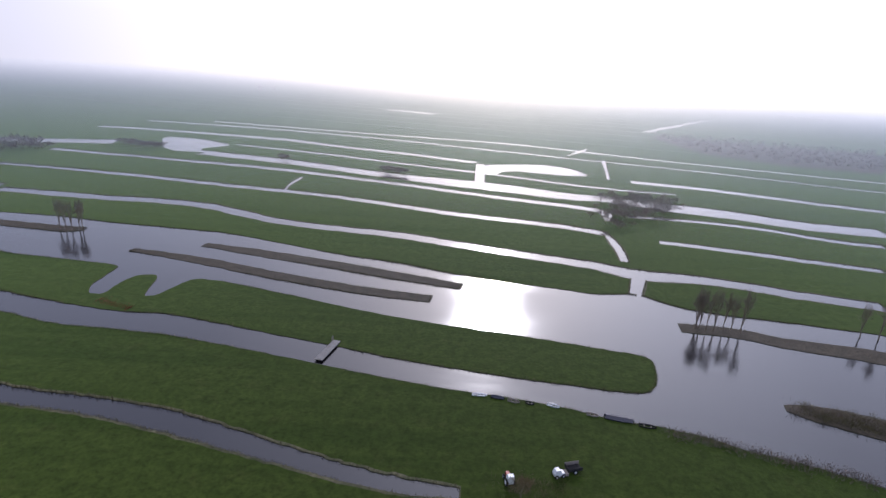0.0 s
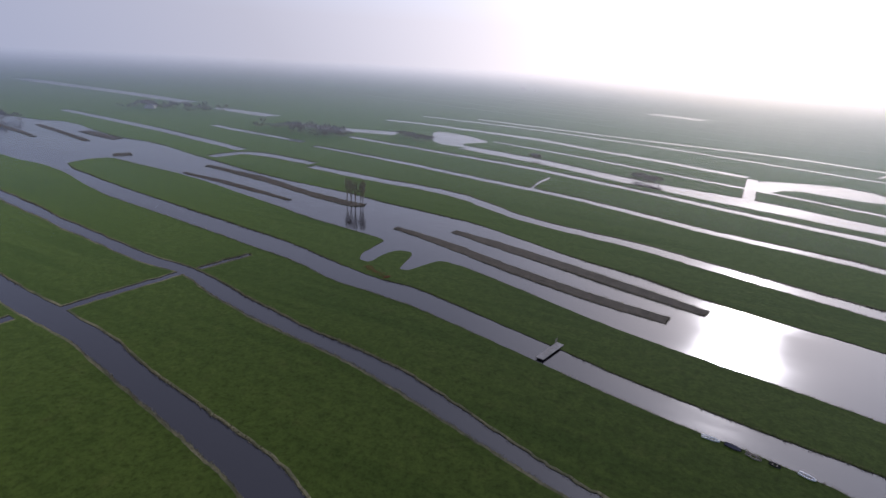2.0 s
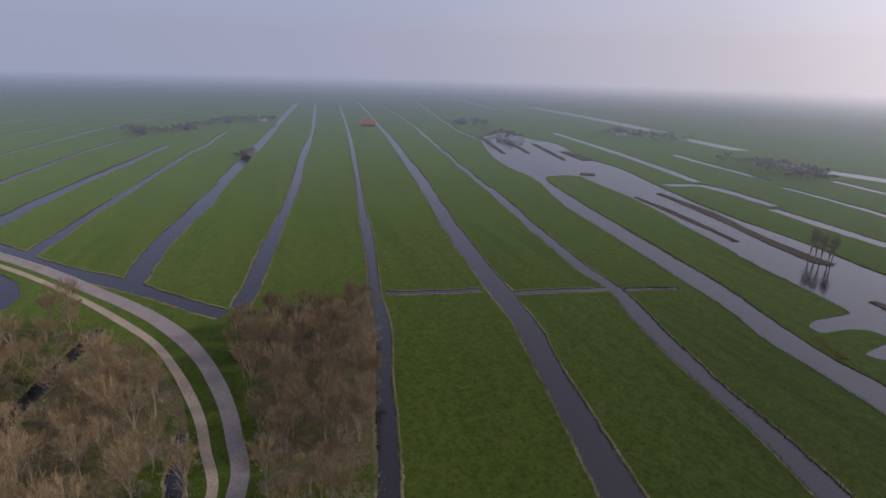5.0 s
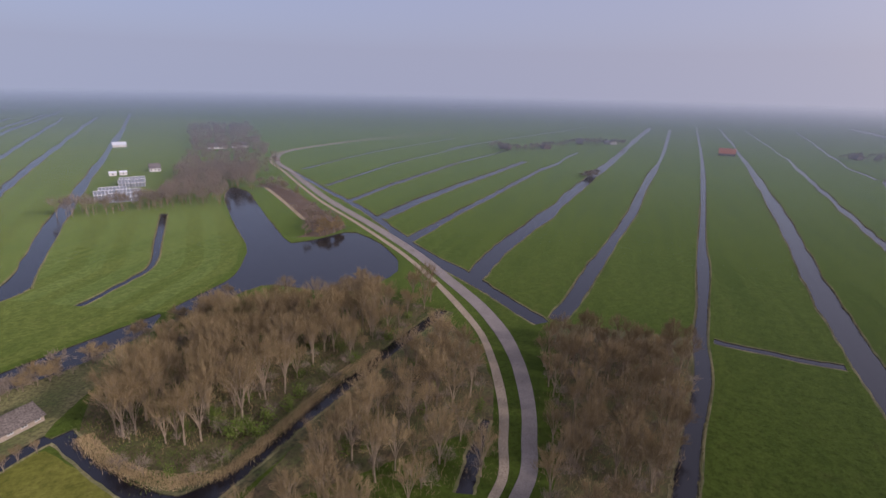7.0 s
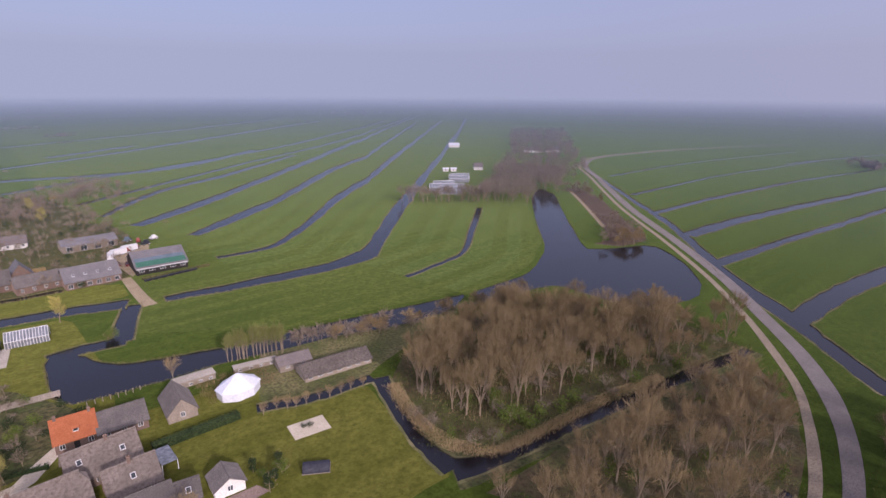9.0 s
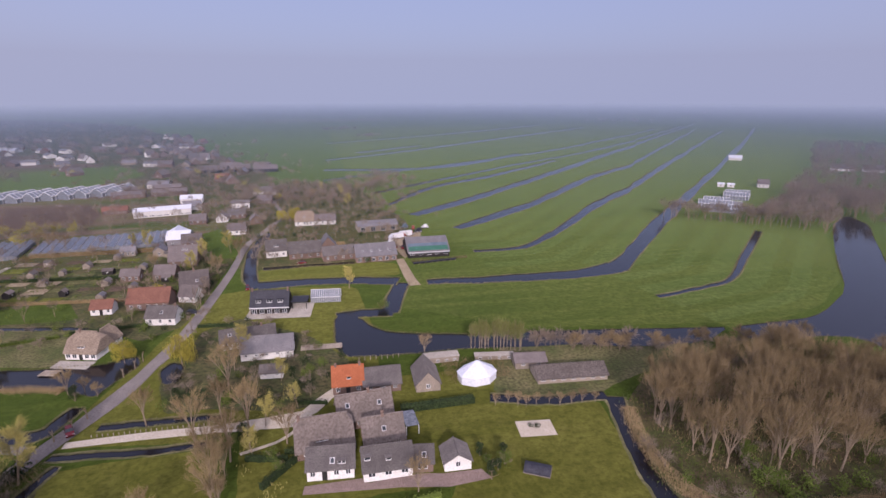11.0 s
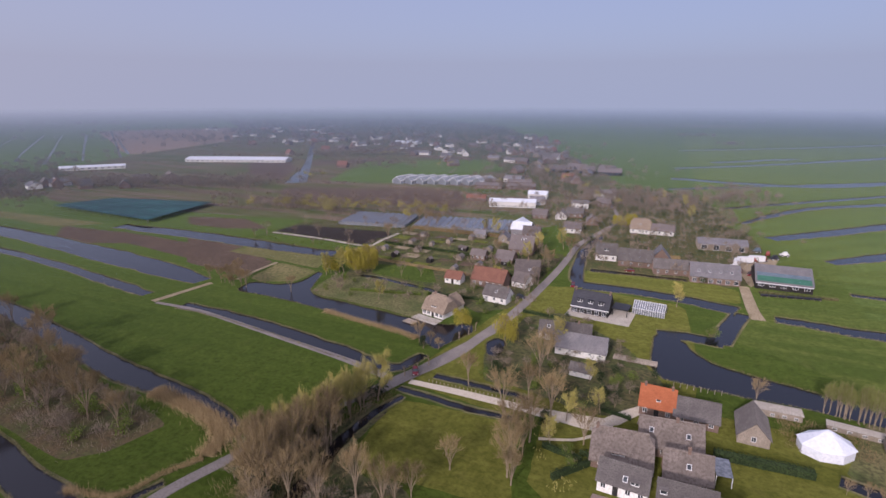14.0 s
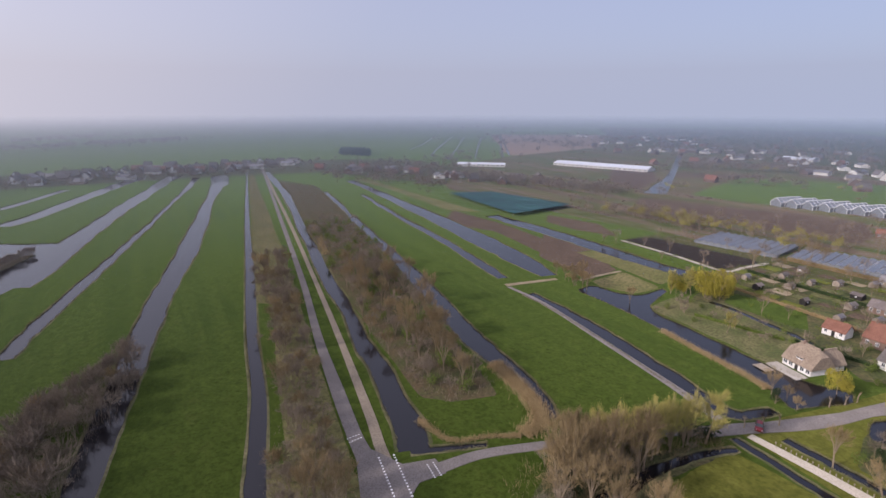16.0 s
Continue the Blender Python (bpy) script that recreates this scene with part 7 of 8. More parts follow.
thicket("brush_pile", [(20.0 + _r.gauss(0, 3.6), 80.2 + _r.gauss(0, 1.6)) for k in range(110)], 0.6, 30, M_EDGE, "heap of cut brown brushwood on the meadow", _r, 0.6, 0.03)
thicket("islet_scrub", [(x + _r.gauss(0, 1.6), y + _r.gauss(0, 1.2)) for x, y in [p[:2] for p in centreline(ISLETS["isl10"])] for k in range(7)][21:], 1.5, 24, M_COPSE, "ragged brown scrub on the near islet", _r, 0.8, 0.04)
grove("islet_bushes", [(x + _r.gauss(0, 1.6), y + _r.gauss(0, 1.2)) for x, y in [p[:2] for p in centreline(ISLETS["isl11"])] for k in range(5)], ("shrub",), 0.8, 1.3, "dark bare bushes on the islet", 0.5)
thicket("islet_reeds", [(x + _r.gauss(0, 2.0), y + _r.gauss(0, 1.6)) for x, y in [p[:2] for p in centreline(ISLETS["isl10"])] for k in range(14)][42:], 1.1, 30, M_EDGE, "withered reeds on the near islet", _r, 0.9, 0.05)
row([(17.0, 77.5)], ("bush0",), 0.9, 1.0, "bush by the brush pile", 0.2)
thicket("garden_shrubs", [q for q in scatter(ZONES["allotments"], 5.5, _r) if dry(*q) and _r.random() < 0.5 and not inside(*q, ZONES["black"]) and not inside(*q, ZONES["villagarden"])], 1.3, 22, M_LEAF, "mixed green shrubs of the allotments", _r, 0.9, 0.12)
thicket("garden_shrubs", [q for q in scatter(ZONES["farmyard"], 4.5, _r) if dry(*q) and _r.random() < 0.5 and q[1] < -84 and q[0] > 12], 1.1, 20, M_BUD, "low olive shrubs of the farm garden", _r, 0.9, 0.09)


for z, sp, keys, lab in (("gardenA", 5.5, ("shrub", "darkshrub", "greenshrub"), "mixed garden shrubs round the white farm"), ("gardenB", 5.2, ("shrub", "shrub", "darkshrub", "greenshrub"), "mixed garden shrubs beside the thatched houses"),
                         ("gardenC", 6, ("shrub", "darkshrub", "greenshrub"), "mixed garden shrubs among the village houses"), ("gardenC", 9, ("shrub", "greenshrub"), "shrubs behind the village houses")):
    grove("garden_bushes", [q for q in scatter(ZONES[z], sp, _r) if dry(*q) and _r.random() < 0.7 and not (0 < q[0] < 23 and -117 < q[1] < -109)], keys, 0.5, 1.1, lab, 0.5)
grove("villa_shrubs", [q for q in scatter(ZONES["villagarden"], 6.0, _r) if dry(*q) and _r.random() < 0.6 and math.hypot(q[0] - 70, q[1] + 160) > 9], ("shrub", "greenshrub", "shrub", "farbush"), 0.5, 1.0, "mixed shrubs of the villa garden", 1.0)
grove("canal_scrub", [(x + _r.gauss(0, 2.2), y + _r.gauss(0, 1.0)) for x, y in CANAL_BUSHES[:15] for k in range(3)], ("shrub",), 0.6, 1.1, "low bare scrub along the canal bank", 0.5)
grove("lane_shrubs", [(x + _r.gauss(0, 1.8), y + _r.gauss(0, 1.8)) for x, y in LANE_TREES + LANE_BARE for k in range(3)], ("shrub", "shrub", "darkshrub"), 0.8, 1.3, "brown shrubs crowding below the lane trees", 0.5)


def wheel(parent, x, y, r, w):
    v, f = [], []
    tube(v, f, Vector((x, y - w / 2, r)), Vector((x, y + w / 2, r)), r, r, 14)
    s = len(v)
    f += [tuple(range(s - 28, s - 14)), tuple(range(s - 1, s - 15, -1))]
    wh = part("wheel", v, f, M_RUBBER, parent)
    v, f = [], []
    tube(v, f, Vector((x, y - w / 2 - 0.02, r)), Vector((x, y + w / 2 + 0.02, r)), r * 0.55, r * 0.55, 10)
    f += [tuple(range(10)), tuple(range(19, 9, -1))]
    part("rim", v, f, M_FRAME, wh)


def shaped(profile, w0, w1):
    """A body drawn from its side outline, narrower above."""
    v, f = [], []
    n = len(profile)
    zs = [z for x, z in profile]
    for s in (-1, 1):
        for x, z in profile:
            u = (z - min(zs)) / (max(zs) - min(zs))
            v.append((x, s * (w0 + (w1 - w0) * u) / 2, z))
    f = [tuple(range(n)), tuple(range(2 * n - 1, n - 1, -1))] + [(i, n + i, n + (i + 1) % n, (i + 1) % n) for i in range(n)]
    return v, f


def car(x, y, turn, paint, label, z=0.1):
    root = thing("car", x, y, turn, label, "car", z=z)
    v, f = shaped([(-2.0, 0.3), (2.0, 0.3), (2.05, 0.62), (1.85, 0.82), (0.95, 0.92), (-1.75, 0.95), (-2.05, 0.8)], 1.68, 1.6)
    part("body", v, f, paint, root)
    v, f = shaped([(-1.75, 0.954), (0.95, 0.925), (0.35, 1.42), (-1.2, 1.46)], 1.55, 1.2)
    part("cabin", v, f, M_GLASS, root, "dark glazed cabin")
    v, f = shaped([(-1.22, 1.464), (0.36, 1.424), (0.3, 1.5), (-1.15, 1.53)], 1.2, 1.1)
    part("roof", v, f, paint, root)
    for wx in (-1.3, 1.25):
        for wy in (-0.76, 0.76):
            wheel(root, wx, wy, 0.31, 0.2)
    for wy in (-0.6, 0.6):
        box_part("headlight", root, M_FRAME, 2.0, 2.06, wy - 0.15, wy + 0.15, 0.62, 0.74)
        box_part("tail_light", root, M_RUST, -2.08, -2.0, wy - 0.12, wy + 0.12, 0.62, 0.78)


# ---- allotments: beds, sheds and hedges ----
def bed(x, y, turn, L, w, material, label):
    v, f = [], []
    vbox(v, f, -L / 2, L / 2, -w / 2, w / 2, -0.1, 0.12)
    ob = tagged(mesh_object("garden_bed", v, f, material), label, "garden bed", "allotment beds")
    ob.matrix_world = pose(x, y, 0, 0, 0, turn)


BED_KINDS = ((M_SOIL, "bare brown allotment garden bed"), (M_PEAT, "dark peaty allotment garden bed"), (M_ROUGH, "weedy olive allotment garden bed"), (M_LAWN, "yellow-green allotment grass plot"), (M_TRACK, "pale sandy allotment garden bed"))
for i in range(7):
    for j in range(6):
        x, y = 70 + i * 10.5 + _r.uniform(-1, 1), -206 - j * 9.5 - i * 0.8 + _r.uniform(-1, 1)
        if dry(x, y) and inside(x, y, ZONES["allotments"]) and not inside(x, y, ZONES["black"]):
            m, lab = _r.choice(BED_KINDS)
            bed(x, y, 176 + _r.uniform(-2, 2), _r.uniform(7, 9.5), _r.uniform(3, 6.5), m, lab)
SHED_KINDS = ((M_WOOD, M_CORRUGATED, "small grey wooden allotment shed"), (M_DARKWOOD, M_BROWNROOF, "small dark wooden allotment shed"), (M_WOOD, M_GREYROOF, "small weathered garden shed"))
for x, y in ((76, -214), (88, -222), (99, -212), (112, -226), (121, -238), (92, -236), (104, -247), (80, -240), (118, -214), (128, -222), (84, -205), (110, -238), (96, -258), (74, -258), (122, -254), (66, -222), (70, -232)):
    w, rf, lab = _r.choice(SHED_KINDS)
    house("allotment_shed", (x, y), 176 + _r.choice((0, 90)), _r.uniform(2.6, 4.2), _r.uniform(2.2, 3), 1.9, 2.8, w, rf, lab, "shed", windows=1, thick=0.08, over=0.15, wins=(0.6, 0.6, 0.9), ridge=False)
for x0, y0, x1, y1, h, m, lab in ((62, -200, 128, -206, 1.3, M_TWIG, "low bare brown hedge between plots"), (66, -228, 134, -233, 1.6, M_DARKLEAF, "dark evergreen hedge between plots"),
                                  (60, -268, 136, -268, 2.2, M_TWIG, "bare brown hedge along the nursery"), (84, -172, 112, -166, 1.2, M_LEAF, "low green garden hedge"), (60, -176, 82, -174, 1.3, M_DARKLEAF, "clipped dark garden hedge"),
                                  (-6, -262, 32, -266, 1.8, M_TWIG, "bare hedge behind the farm"), (-60, -228, -34, -226, 1.2, M_ROUGH, "weedy bank behind the stable")):
    hedge(x0, y0, x1, y1, 1.2, h, m, lab, _r)
for x, y, tu in ((-30, -252, 95), (-27, -257, 100), (-33, -249, 80), (14, -234, 8), (18, -263, 5), (33, -205, 98), (48.5, -184, 175)):
    car(x, y, tu, _r.choice((M_FRAME, M_CORRUGATED, M_TARP, M_CARRED)), "parked car beside the farm buildings", 0.0)

# ---- garden hedges, lean-to and small houses ----
for x0, y0, x1, y1, w, h, m, lab in ((12.3, -100, 8.6, -99.6, 1.0, 1.5, M_DARKLEAF, "clipped evergreen hedge beside the house"), (20, -99.4, 11.6, -97.6, 1.4, 1.6, M_DARKLEAF, "long dark garden hedge"),
                                     (3.5, -117.2, 10.6, -118.8, 1.1, 1.3, M_DARKLEAF, "dark hedge beside the gravel yard"),
                                     (40, -128, 30, -130, 1.0, 1.2, M_DARKLEAF, "dark hedge behind the drive"), (44, -171, 33, -170, 1.0, 1.4, M_DARKLEAF, "dark hedge beside the village road")):
    hedge(x0, y0, x1, y1, w, h, m, lab, _r)
root = thing("lean_to", -14.6, -104.0, 184, "ribbed polycarbonate lean-to against the thatched house", "lean-to")
for i in range(8):
    box_part("roof_panel", root, M_HOTHOUSE, -1.5, 1.5, -3.0 + i * 0.75, -3.0 + i * 0.75 + 0.7, 2.3, 2.36)
for x in (-1.4, 1.4):
    for y in (-2.9, 2.9):
        box_part("post", root, M_FRAME, x - 0.06, x + 0.06, y - 0.06, y + 0.06, 0, 2.296)
for x, y, tu, L, d, w, rf, lab in ((75.6, -326, 184, 9, 7, M_BRICK, M_BROWNROOF, "brick village house with brown roof"), (63, -330, 95, 8, 6.5, M_WHITE, M_GREYROOF, "white village house with grey roof"),
                                   (56, -338, 184, 10, 7, M_BRICK, M_GREYROOF, "brick village house with grey roof"), (68, -276, 188, 9, 8, M_BRICK, M_BROWNROOF, "brick village house with mossy roof"),
                                   (79, -262, 96, 7, 5, M_WOOD, M_CORRUGATED, "grey wooden workshop with sheet roof"), (50, -297, 184, 9, 7, M_WHITE, M_BROWNROOF, "white village house with brown roof"),
                                   (43, -321, 100, 8, 6.5, M_BRICK, M_GREYROOF, "brick village house with grey roof"), (93, -264, 184, 6, 4, M_WOOD, M_CORRUGATED, "grey wooden shed with sheet roof"),
                                   (80, -226, 178, 7, 5, M_BRICK, M_BROWNROOF, "low brick outbuilding behind the houses"), (67, -226, 176, 8, 7, M_BRICK, M_BROWNROOF, "brick house with mossy brown roof"),
                                   (44, -382, 180, 9, 7, M_BRICK, M_BROWNROOF, "brick village house with brown roof"), (88, -370, 186, 10, 7, M_WHITE, M_CORRUGATED, "white workshop with sheet roof")):
    house("village_house", (x, y), tu, L, d, 2.8, 2.8 + d * 0.42, w, rf, lab, windows=3, gable_windows=1, chimneys=((L * 0.3, 0.7),))
grove("headland_scrub", [q for q in scatter(ZONES["headland"], 4.5, _r) if not inside(*q, ZONES["headgrass"]) and (q[0] > -250 or q[0] < -316 or _r.random() < 0.12)], ("farbush", "far0"), 0.6, 1.0, "bare scrub along the headland", 1.0)
grove("village_shrubs", [q for q in scatter(ZONES["village"], 8.0, _r) if _r.random() < 0.6], ("shrub", "darkshrub", "farbush", "shrub"), 0.7, 1.2, "garden shrubs between the village houses", 1.5)

# ---- reeds along banks and beds ----
def bank_reeds():
    v, f = [], []
    rnd = random.Random(5)
    for a, b, out in SHORE:
        m = (a + b) / 2
        r = m.length
        if r > 560:
            continue
        k = noise.noise(Vector((m.x * 0.02, m.y * 0.02, 1.5)))
        if k < -0.25:
            continue
        n = int((b - a).length * (10 if r < 200 else 3.2) * min(1, 0.5 + k + 0.3)) + 1
        for i in range(n):
            p = a.lerp(b, rnd.random())
            p = Vector((p.x, p.y, 0)) - Vector((out.x, out.y, 0)) * rnd.uniform(-0.6, 1.0)
            h = rnd.uniform(0.15, 0.55) * (1 + max(k, 0))
            blade(v, f, p, p + Vector((rnd.gauss(0, 0.15), rnd.gauss(0, 0.15), h)), 0.07 if r < 200 else 0.14, rnd)
    tagged(mesh_object("bank_reeds", v, f, M_EDGE), "pale dry reeds fringing the ditch banks", "reeds", kind="stuff")


bank_reeds()


def reed_bed(line, width, height, count, label, material=None):
    rnd = random.Random(9)
    v, f = [], []
    c = centreline([(x, y, width) for x, y in line])
    n = normals(c)
    for k in range(count):
        i = rnd.randrange(len(c))
        p = c[i].xy.lerp(c[min(i + 1, len(c) - 1)].xy, rnd.random()) + n[i] * rnd.gauss(0, width * 0.3)
        h = height * rnd.uniform(0.6, 1.2)
        a = Vector((p.x, p.y, -0.3))
        blade(v, f, a, a + Vector((rnd.gauss(0, 0.3), rnd.gauss(0, 0.3), h)), 0.045, rnd)
    tagged(mesh_object("reed_bed", v, f, material or M_STRAW), label, "reeds", kind="stuff")


reed_bed([(84, -68), (85.5, -74), (92, -78), (104, -80.5), (115, -81.5)], 4.2, 2.0, 9000, "golden dry reed bed at the canal's edge")
reed_bed([(101, -50), (90, -52.5), (87.5, -60), (84, -67)], 1.6, 1.2, 2600, "dry reeds on the island's tip")
reed_bed([(-66.8, -101), (-64.2, -94), (-62.6, -85), (-61.8, -76.5), (-63.6, -70), (-68.8, -66), (-74, -64.8), (-84.5, -64.2), (-104, -62.8), (-123, -60)], 2.6, 1.1, 16000, "dry reed fringe round the moated wood")
reed_bed([(255, -75), (290, -83), (330, -90)], 4.0, 2.0, 1800, "golden reed bed far along the canal")
reed_bed([(108, -144), (91, -141), (77, -139), (69, -137)], 2.2, 1.6, 3600, "pinkish dry reeds along the pond")
for k, pts in ISLETS.items():
    if k in ("isl1", "isl2", "isl3", "isl4", "isl10", "spit"):
        ln = sum(math.hypot(pts[i + 1][0] - pts[i][0], pts[i + 1][1] - pts[i][1]) for i in range(len(pts) - 1))
        reed_bed([p[:2] for p in pts], max(p[2] for p in pts) * 0.8, 0.9, int(ln * 11), "dark brown reeds on a narrow islet", M_REEDBED)
reed_bed([(-104, 150), (-98, 147), (-92, 145)], 3.0, 1.0, 500, "rusty brown reeds on the bank", M_RUST)

# ---- paved yards and small garden things ----
def paving(name, corners, material, label, z=0.07):
    n = len(corners)
    v = [(x, y, z) for x, y in corners] + [(x, y, -0.15) for x, y in corners]
    turn = sum(corners[i - 1][0] * corners[i][1] - corners[i][0] * corners[i - 1][1] for i in range(n))
    f = [tuple(range(n)) if turn > 0 else tuple(range(n - 1, -1, -1))] + [(i, (i + 1) % n, n + (i + 1) % n, n + i) for i in range(n)]
    tagged(mesh_object(name, v, f, material), label, "paving", kind="structure")


paving("farm_yard", [(8, -89.2), (-3, -89.2), (-4, -87.6), (-9.1, -88.0), (-14.5, -88.2), (-19, -87.2), (-26.4, -87.0), (-27.8, -84.1), (-19.3, -83.4), (-10.1, -85.2), (8.3, -87)], M_PAVER, "worn pinkish brick yard before the white farmhouse")
paving("gravel_yard", [(21, -114), (9.4, -115.4), (6.2, -119.9), (2, -124.6), (1.6, -120.8), (5.9, -114.2), (10.8, -110.9), (19, -110.3)], M_SAND, "pale gravel yard beside the thatched houses", 0.09)
paving("farm_yard", [(-33, -278), (-48, -281), (-42, -256), (-32, -232), (-29, -255)], M_TRACK, "sandy yard among the farm barns")
ribbon("garden_path", [(21.5, -101.9, 0.9), (14.3, -104.5, 0.8), (10.7, -107.7, 0.9)], 0.06, M_SAND, "thin sandy garden path", "path")
for i in range(8):
    root = thing("fence_post", -5.3 - i * 1.6, -137.7 + _r.uniform(-0.2, 0.2), 0, "weathered wooden fence post at the canal", "post", "fence posts along the canal")
    v, f = [], []
    vbox(v, f, -0.08, 0.08, -0.08, 0.08, -0.3, 1.2)
    vbox(v, f, -0.1, 0.1, -0.1, 0.1, 1.2, 1.25)
    part("post", v, f, M_WOOD, root)
for i in range(26):
    u = i / 25
    root = thing("fence_post", 54.0 - 27.5 * u, -114.6 + 0.4 * u, 0, "low grey wooden post along the driveway", "post", "posts along the driveway")
    v, f = [], []
    vbox(v, f, -0.08, 0.08, -0.08, 0.08, -0.2, 0.55)
    vbox(v, f, -0.1, 0.1, -0.1, 0.1, 0.55, 0.6)
    part("post", v, f, M_WOOD, root)

# ---- footbridge, boats, machines, car ----
root = thing("footbridge", -28.4, 126.1, 76, "weathered plank footbridge across the ditch", "bridge")
for i in range(22):
    box_part("plank", root, M_CONCRETE, -5.5 + i * 0.5, -5.5 + i * 0.5 + 0.45, -1.1, 1.1, 0.36, 0.44)
for y in (-0.9, 0.9):
    box_part("beam", root, M_DARKWOOD, -5.5, 5.5, y - 0.12, y + 0.12, 0.1, 0.356)
for x in (-4, 0, 4):
    for y in (-0.9, 0.9):
        box_part("pile", root, M_DARKWOOD, x - 0.12, x + 0.12, y - 0.12, y + 0.12, -1.2, 0.1)
for x in (4.6, 5.3):
    box_part("gate_post", root, M_WOOD, x - 0.08, x + 0.08, 1.0, 1.16, 0.44, 1.7)


def boat(x, y, turn, L, w, material, label, cover=False):
    root = thing("rowing_boat" if not cover else "covered_boat", x, y, turn, label, "boat", "boats moored along the bank", WATER_Z)
    v, f = [], []
    n = 9
    for i in range(n):
        u = i / (n - 1)
        b = w / 2 * (1 - abs(2 * u - 1) ** 2.6 * (0.92 if u > 0.5 else 0.35))
        xx = (u - 0.5) * L
        v += [(xx, -b, 0.5), (xx, -b * 0.7, -0.12), (xx, b * 0.7, -0.12), (xx, b, 0.5), (xx, -b * 0.82, 0.5), (xx, -b * 0.6, 0.05), (xx, b * 0.6, 0.05), (xx, b * 0.82, 0.5)]
    for i in range(n - 1):
        a, c = i * 8, i * 8 + 8
        f += [(a + 1, a, c, c + 1), (a + 2, a + 1, c + 1, c + 2), (a + 3, a + 2, c + 2, c + 3), (a, a + 4, c + 4, c), (a + 4, a + 5, c + 5, c + 4), (a + 5, a + 6, c + 6, c + 5), (a + 6, a + 7, c + 7, c + 6), (a + 7, a + 3, c + 3, c + 7)]
    f += [(0, 1, 2, 3), (n * 8 - 8, n * 8 - 5, n * 8 - 6, n * 8 - 7)]
    part("hull", v, f, material, root)
    if cover:
        cv, cf = [], []
        for i in range(n):
            xx = ((i / (n - 1)) - 0.5) * L * 0.9
            cv += [(xx, -w * 0.45, 0.5), (xx, 0, 0.85), (xx, w * 0.45, 0.5)]
        for i in range(n - 1):
            cf += [(i * 3, i * 3 + 3, i * 3 + 4, i * 3 + 1), (i * 3 + 1, i * 3 + 4, i * 3 + 5, i * 3 + 2)]
        part("tarpaulin", cv, cf, M_TARP, root)
    else:
        for xx in (-L * 0.2, L * 0.18):
            box_part("thwart", root, M_WOOD, xx - 0.12, xx + 0.12, -w * 0.38, w * 0.38, 0.3, 0.35)


boat(11.1, 109.2, -2, 3.6, 1.1, M_FRAME, "long white rowing boat at the bank", False)
boat(15.3, 108.6, -14, 3.3, 1.5, M_DARKWOOD, "dark wooden boat at the bank", True)
boat(19.0, 107.5, -18, 2.9, 1.3, M_WOOD, "dark boat with a pale inside", False)
boat(22.7, 106.9, -19, 2.1, 1.1, M_DARKWOOD, "small dark boat at the bank", False)
boat(28.1, 106.5, -20, 3.0, 1.2, M_FRAME, "white rowing boat at the bank", False)
boat(36.5, 103.7, -17, 2.7, 1.1, M_WOOD, "grey wooden rowing boat at the bank", False)
boat(42.2, 102.7, -13, 6.6, 2.2, M_TARP, "large barge under a dark tarpaulin", True)
boat(47.9, 100.5, -12, 3.8, 1.3, M_DARKWOOD, "low dark punt at the bank", False)


car(59.3, -117.2, 118, M_CARRED, "small dark red car on the village road")
root = thing("tractor", 15.1, 81.4, 100, "small red and white tractor on the meadow", "tractor")
v, f = shaped([(-0.2, 0.6), (1.5, 0.6), (1.55, 1.1), (1.4, 1.3), (-0.2, 1.35)], 0.75, 0.65)
part("bonnet", v, f, M_RUST, root)
v, f = shaped([(-1.3, 0.6), (-0.1, 0.6), (-0.15, 1.9), (-0.3, 2.15), (-1.2, 2.15)], 1.3, 1.1)
part("cab", v, f, M_FRAME, root, "white tractor cab")
for wy in (-0.7, 0.7):
    wheel(root, -0.8, wy, 0.7, 0.4)
    wheel(root, 1.1, wy * 0.9, 0.42, 0.28)
root = thing("loader", 24.8, 83.6, 20, "small white loader on the meadow", "machine")
v, f = shaped([(-1.0, 0.4), (1.0, 0.4), (1.1, 0.9), (0.3, 1.1), (0.1, 1.7), (-0.8, 1.7), (-1.1, 1.0)], 1.2, 1.0)
part("body", v, f, M_FRAME, root)
for wx in (-0.7, 0.7):
    for wy in (-0.6, 0.6):
        wheel(root, wx, wy, 0.4, 0.3)
box_part("bucket", root, M_WOOD, 1.2, 1.9, -0.7, 0.7, 0.2, 0.7)
root = thing("cart", 28.0, 85.3, 15, "dark wooden farm cart on the meadow", "cart")
box_part("bed", root, M_DARKWOOD, -1.5, 1.5, -0.9, 0.9, 0.6, 0.75)
box_part("side_board", root, M_WOOD, -1.5, 1.5, 0.82, 0.9, 0.754, 1.5)
box_part("side_board", root, M_DARKWOOD, -1.5, 1.5, -0.9, -0.82, 0.754, 1.3)
box_part("end_board", root, M_DARKWOOD, -1.5, -1.42, -0.816, 0.816, 0.754, 1.3)
for wy in (-1.0, 1.0):
    wheel(root, 0, wy, 0.45, 0.2)
for x, y, tu, lab in ((-33, -268, 20, "white box trailer in the farmyard"), (-38, -272, 10, "white box trailer in the farmyard"), (-29, -262, 80, "white van in the farmyard")):
    root = thing("trailer", x, y, tu, lab, "trailer")
    box_part("box", root, M_FRAME, -3.2, 3.2, -1.2, 1.2, 0.7, 2.9)
    for wx in (-1.6, -0.8):
        for wy in (-1.0, 1.0):
            wheel(root, wx, wy, 0.4, 0.25)

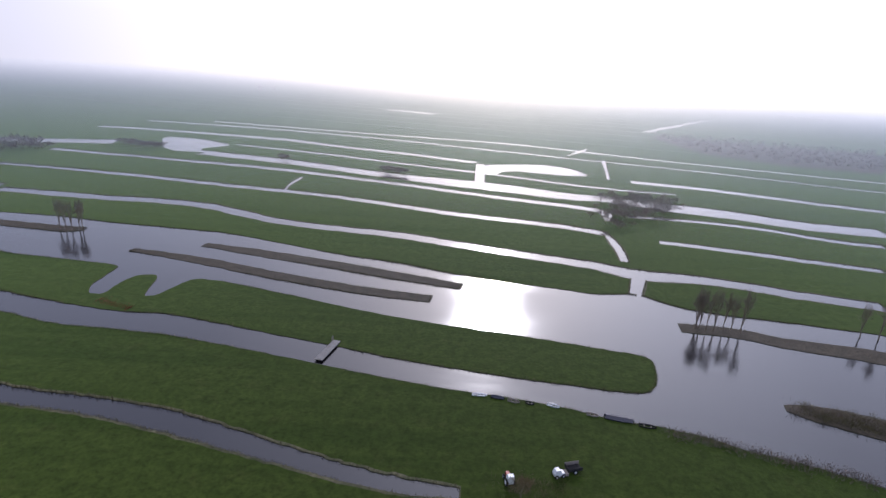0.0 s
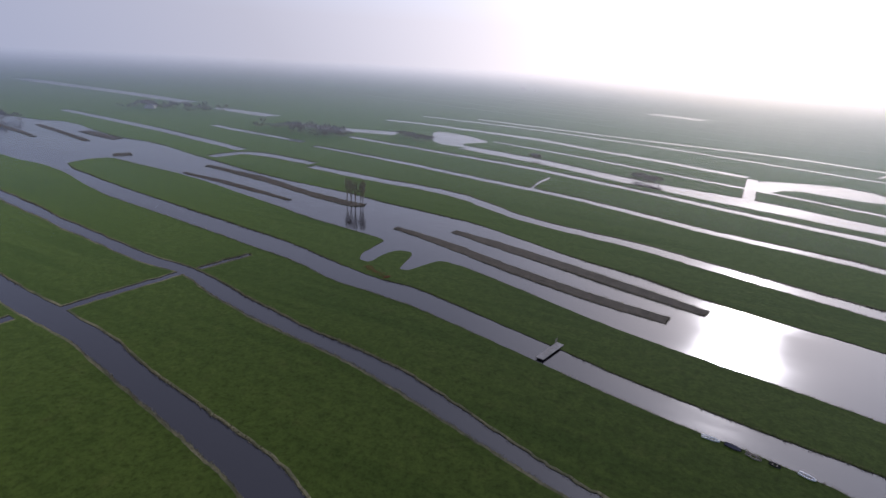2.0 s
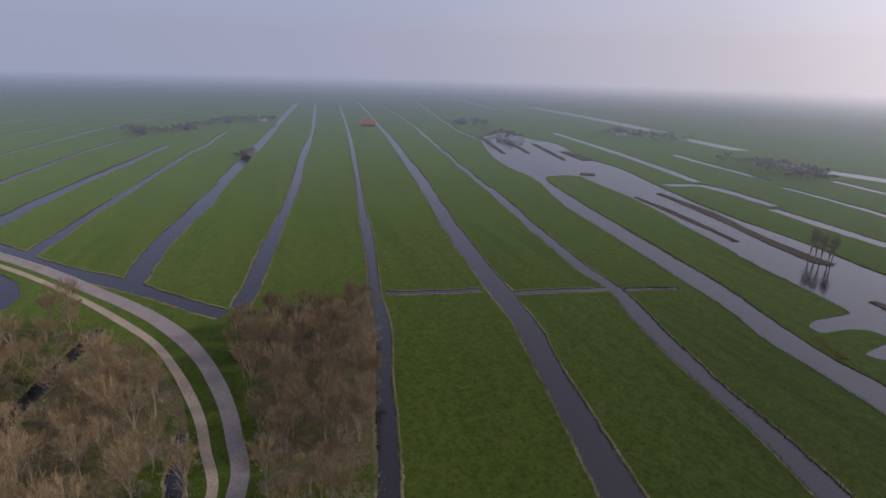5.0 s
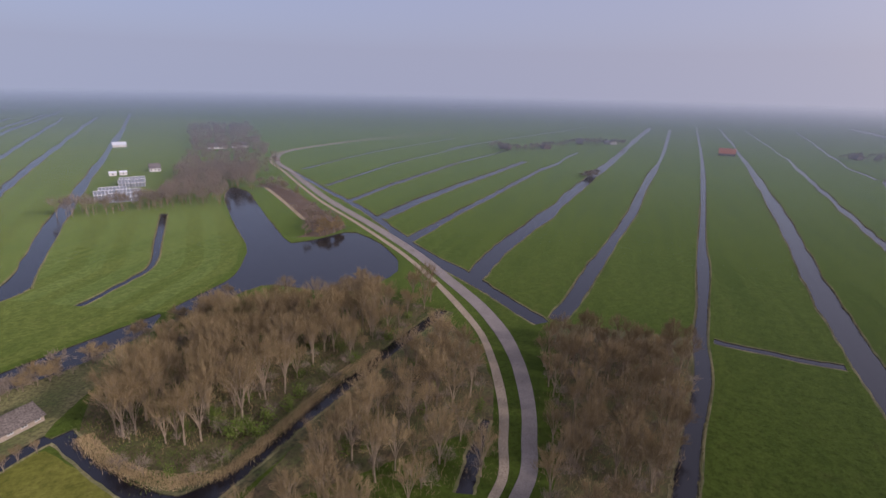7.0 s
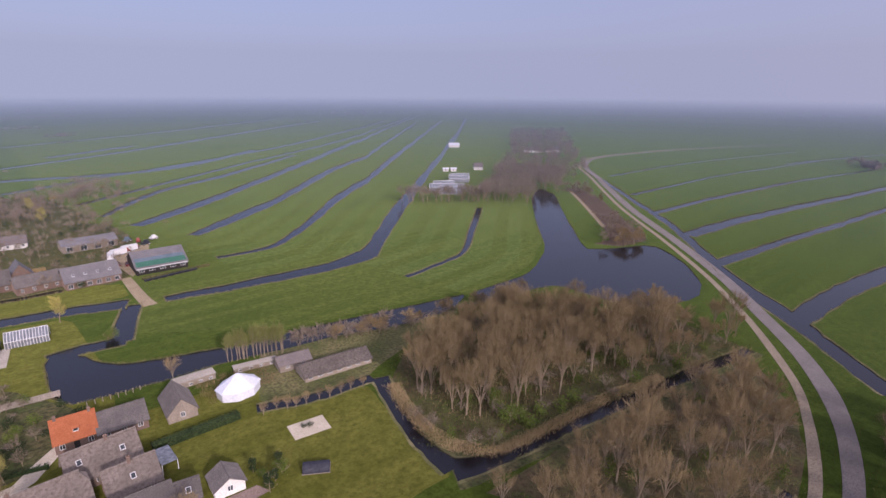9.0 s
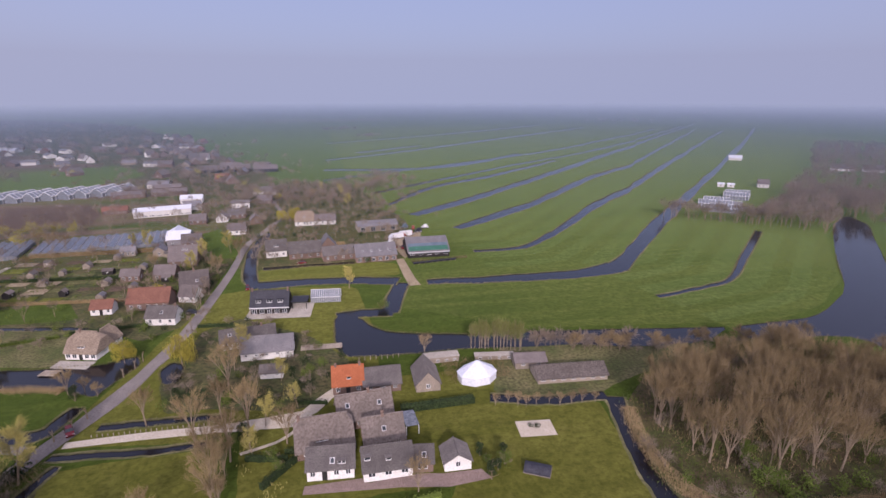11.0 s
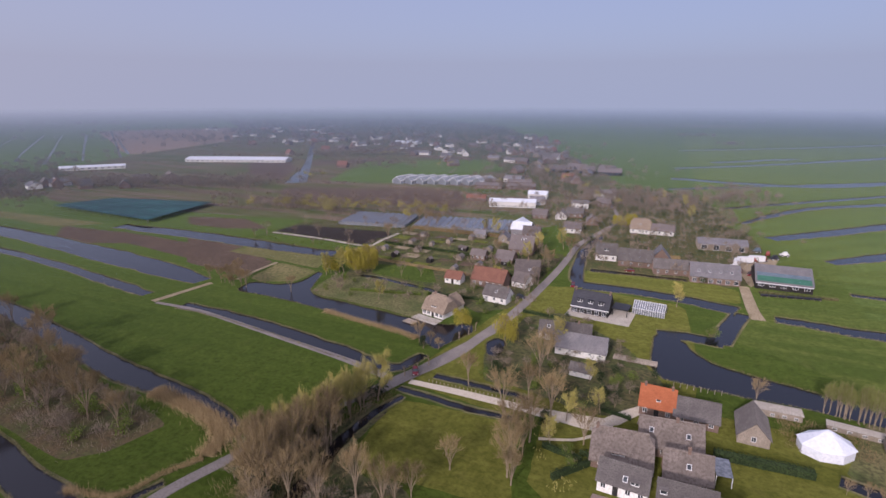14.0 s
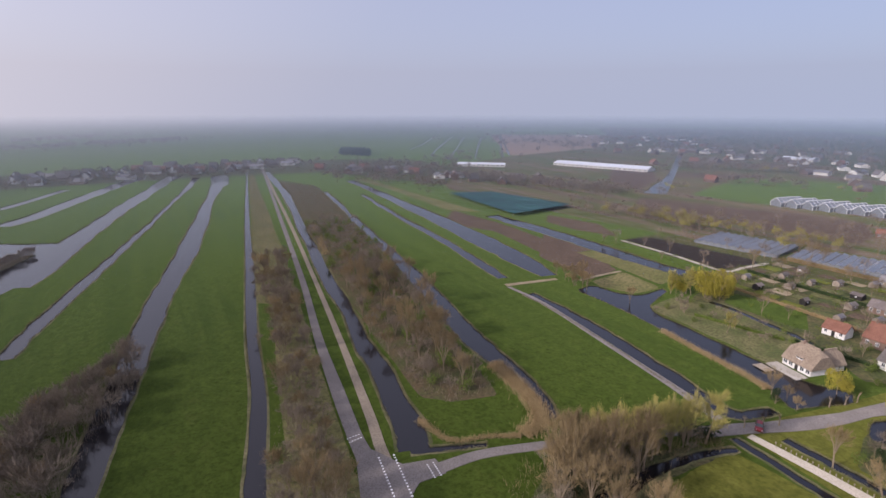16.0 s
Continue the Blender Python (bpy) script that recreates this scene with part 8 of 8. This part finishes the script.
for x, y, tu, m, lab in ((-36, -270, 10, M_RUST, "red farm machine parked in the yard"), (-41, -274, 60, M_RUST, "red farm machine parked in the yard"), (-46, -279, 20, M_TARP, "dark farm machine parked in the yard"), (-44, -285, 80, M_RUST, "red farm machine parked in the yard"), (-51, -287, 15, M_FRAME, "white farm machine parked in the yard"), (-40, -290, 40, M_BLUEROOF, "blue farm machine parked in the yard")):
    root = thing("farm_machine", x, y, tu, lab, "machine", "farm machines in the yard")
    v, f = shaped([(-1.8, 0.7), (1.8, 0.7), (2.0, 1.2), (0.8, 1.5), (0.5, 2.4), (-1.0, 2.4), (-1.2, 1.5), (-2.0, 1.3)], 1.7, 1.3)
    part("body", v, f, m, root)
    box_part("drawbar", root, M_TARP, 1.9, 3.2, -0.1, 0.1, 0.55, 0.7)
    for wx in (-1.1, 1.2):
        for wy in (-0.95, 0.95):
            wheel(root, wx, wy, 0.55, 0.3)
for i in range(7):
    root = thing("feed_trough", -35.5 - 2.9 * i, -222.6 - 0.45 * i, 8, "dark feed trough before the stable", "trough", "feed troughs before the stable")
    v, f = shaped([(-1.2, 0.25), (1.2, 0.25), (1.3, 0.9), (-1.3, 0.9)], 0.7, 1.1)
    part("basin", v, f, M_TARP, root)
    for wx in (-1.0, 1.0):
        box_part("leg", root, M_WOOD, wx - 0.08, wx + 0.08, -0.35, 0.35, 0, 0.246)

paving("road_junction", [(99.9, -33.5), (94.4, -36.7), (88.0, -39.7), (86.3, -46.5), (81.1, -46.3), (81.2, -40.2), (78.8, -37.5), (75.3, -36.4), (80.2, -27.7)], M_ASPHALT, "worn asphalt plateau where the roads meet", 0.092)

# ---- road markings ----
def blocks(line, size, gap, label, z):
    c = centreline([(x, y, 0) for x, y in line])
    root = thing("road_marking", 0, 0, 0, label, "road marking")
    a, b = Vector(line[0]), Vector(line[-1])
    d = (b - a).normalized()
    n = int((b - a).length / (size + gap))
    s = Vector((-d.y, d.x))
    for i in range(n):
        p = a + d * (i * (size + gap))
        q = [p - s * size / 2, p + d * size - s * size / 2, p + d * size + s * size / 2, p + s * size / 2]
        part("block", [(t.x, t.y, z) for t in q] + [(t.x, t.y, z - 0.02) for t in q], [(0, 1, 2, 3), (0, 4, 5, 1), (1, 5, 6, 2), (2, 6, 7, 3), (3, 7, 4, 0)], M_FRAME, root)


blocks([(92.5, -36.2), (76, -33.6)], 0.4, 0.55, "row of white blocks where the cycle path crosses", 0.10)
blocks([(91.8, -39.4), (76, -36.9)], 0.4, 0.55, "row of white blocks where the cycle path crosses", 0.10)
for k in (0, 1.4):
    blocks([(100.5 + k, -32.5), (101.0 + k, -36.3)], 0.3, 0.4, "white blocks on a speed hump", 0.09)
    blocks([(80.9, -43.6 - k), (85.9, -44.2 - k)], 0.3, 0.4, "white blocks on a speed hump", 0.105)

for store in (TREE_SOURCES.values(), FAR_HOUSES):
    for ob, used in store:
        if not used:
            for child in list(ob.children_recursive) + [ob]:
                bpy.data.objects.remove(child)
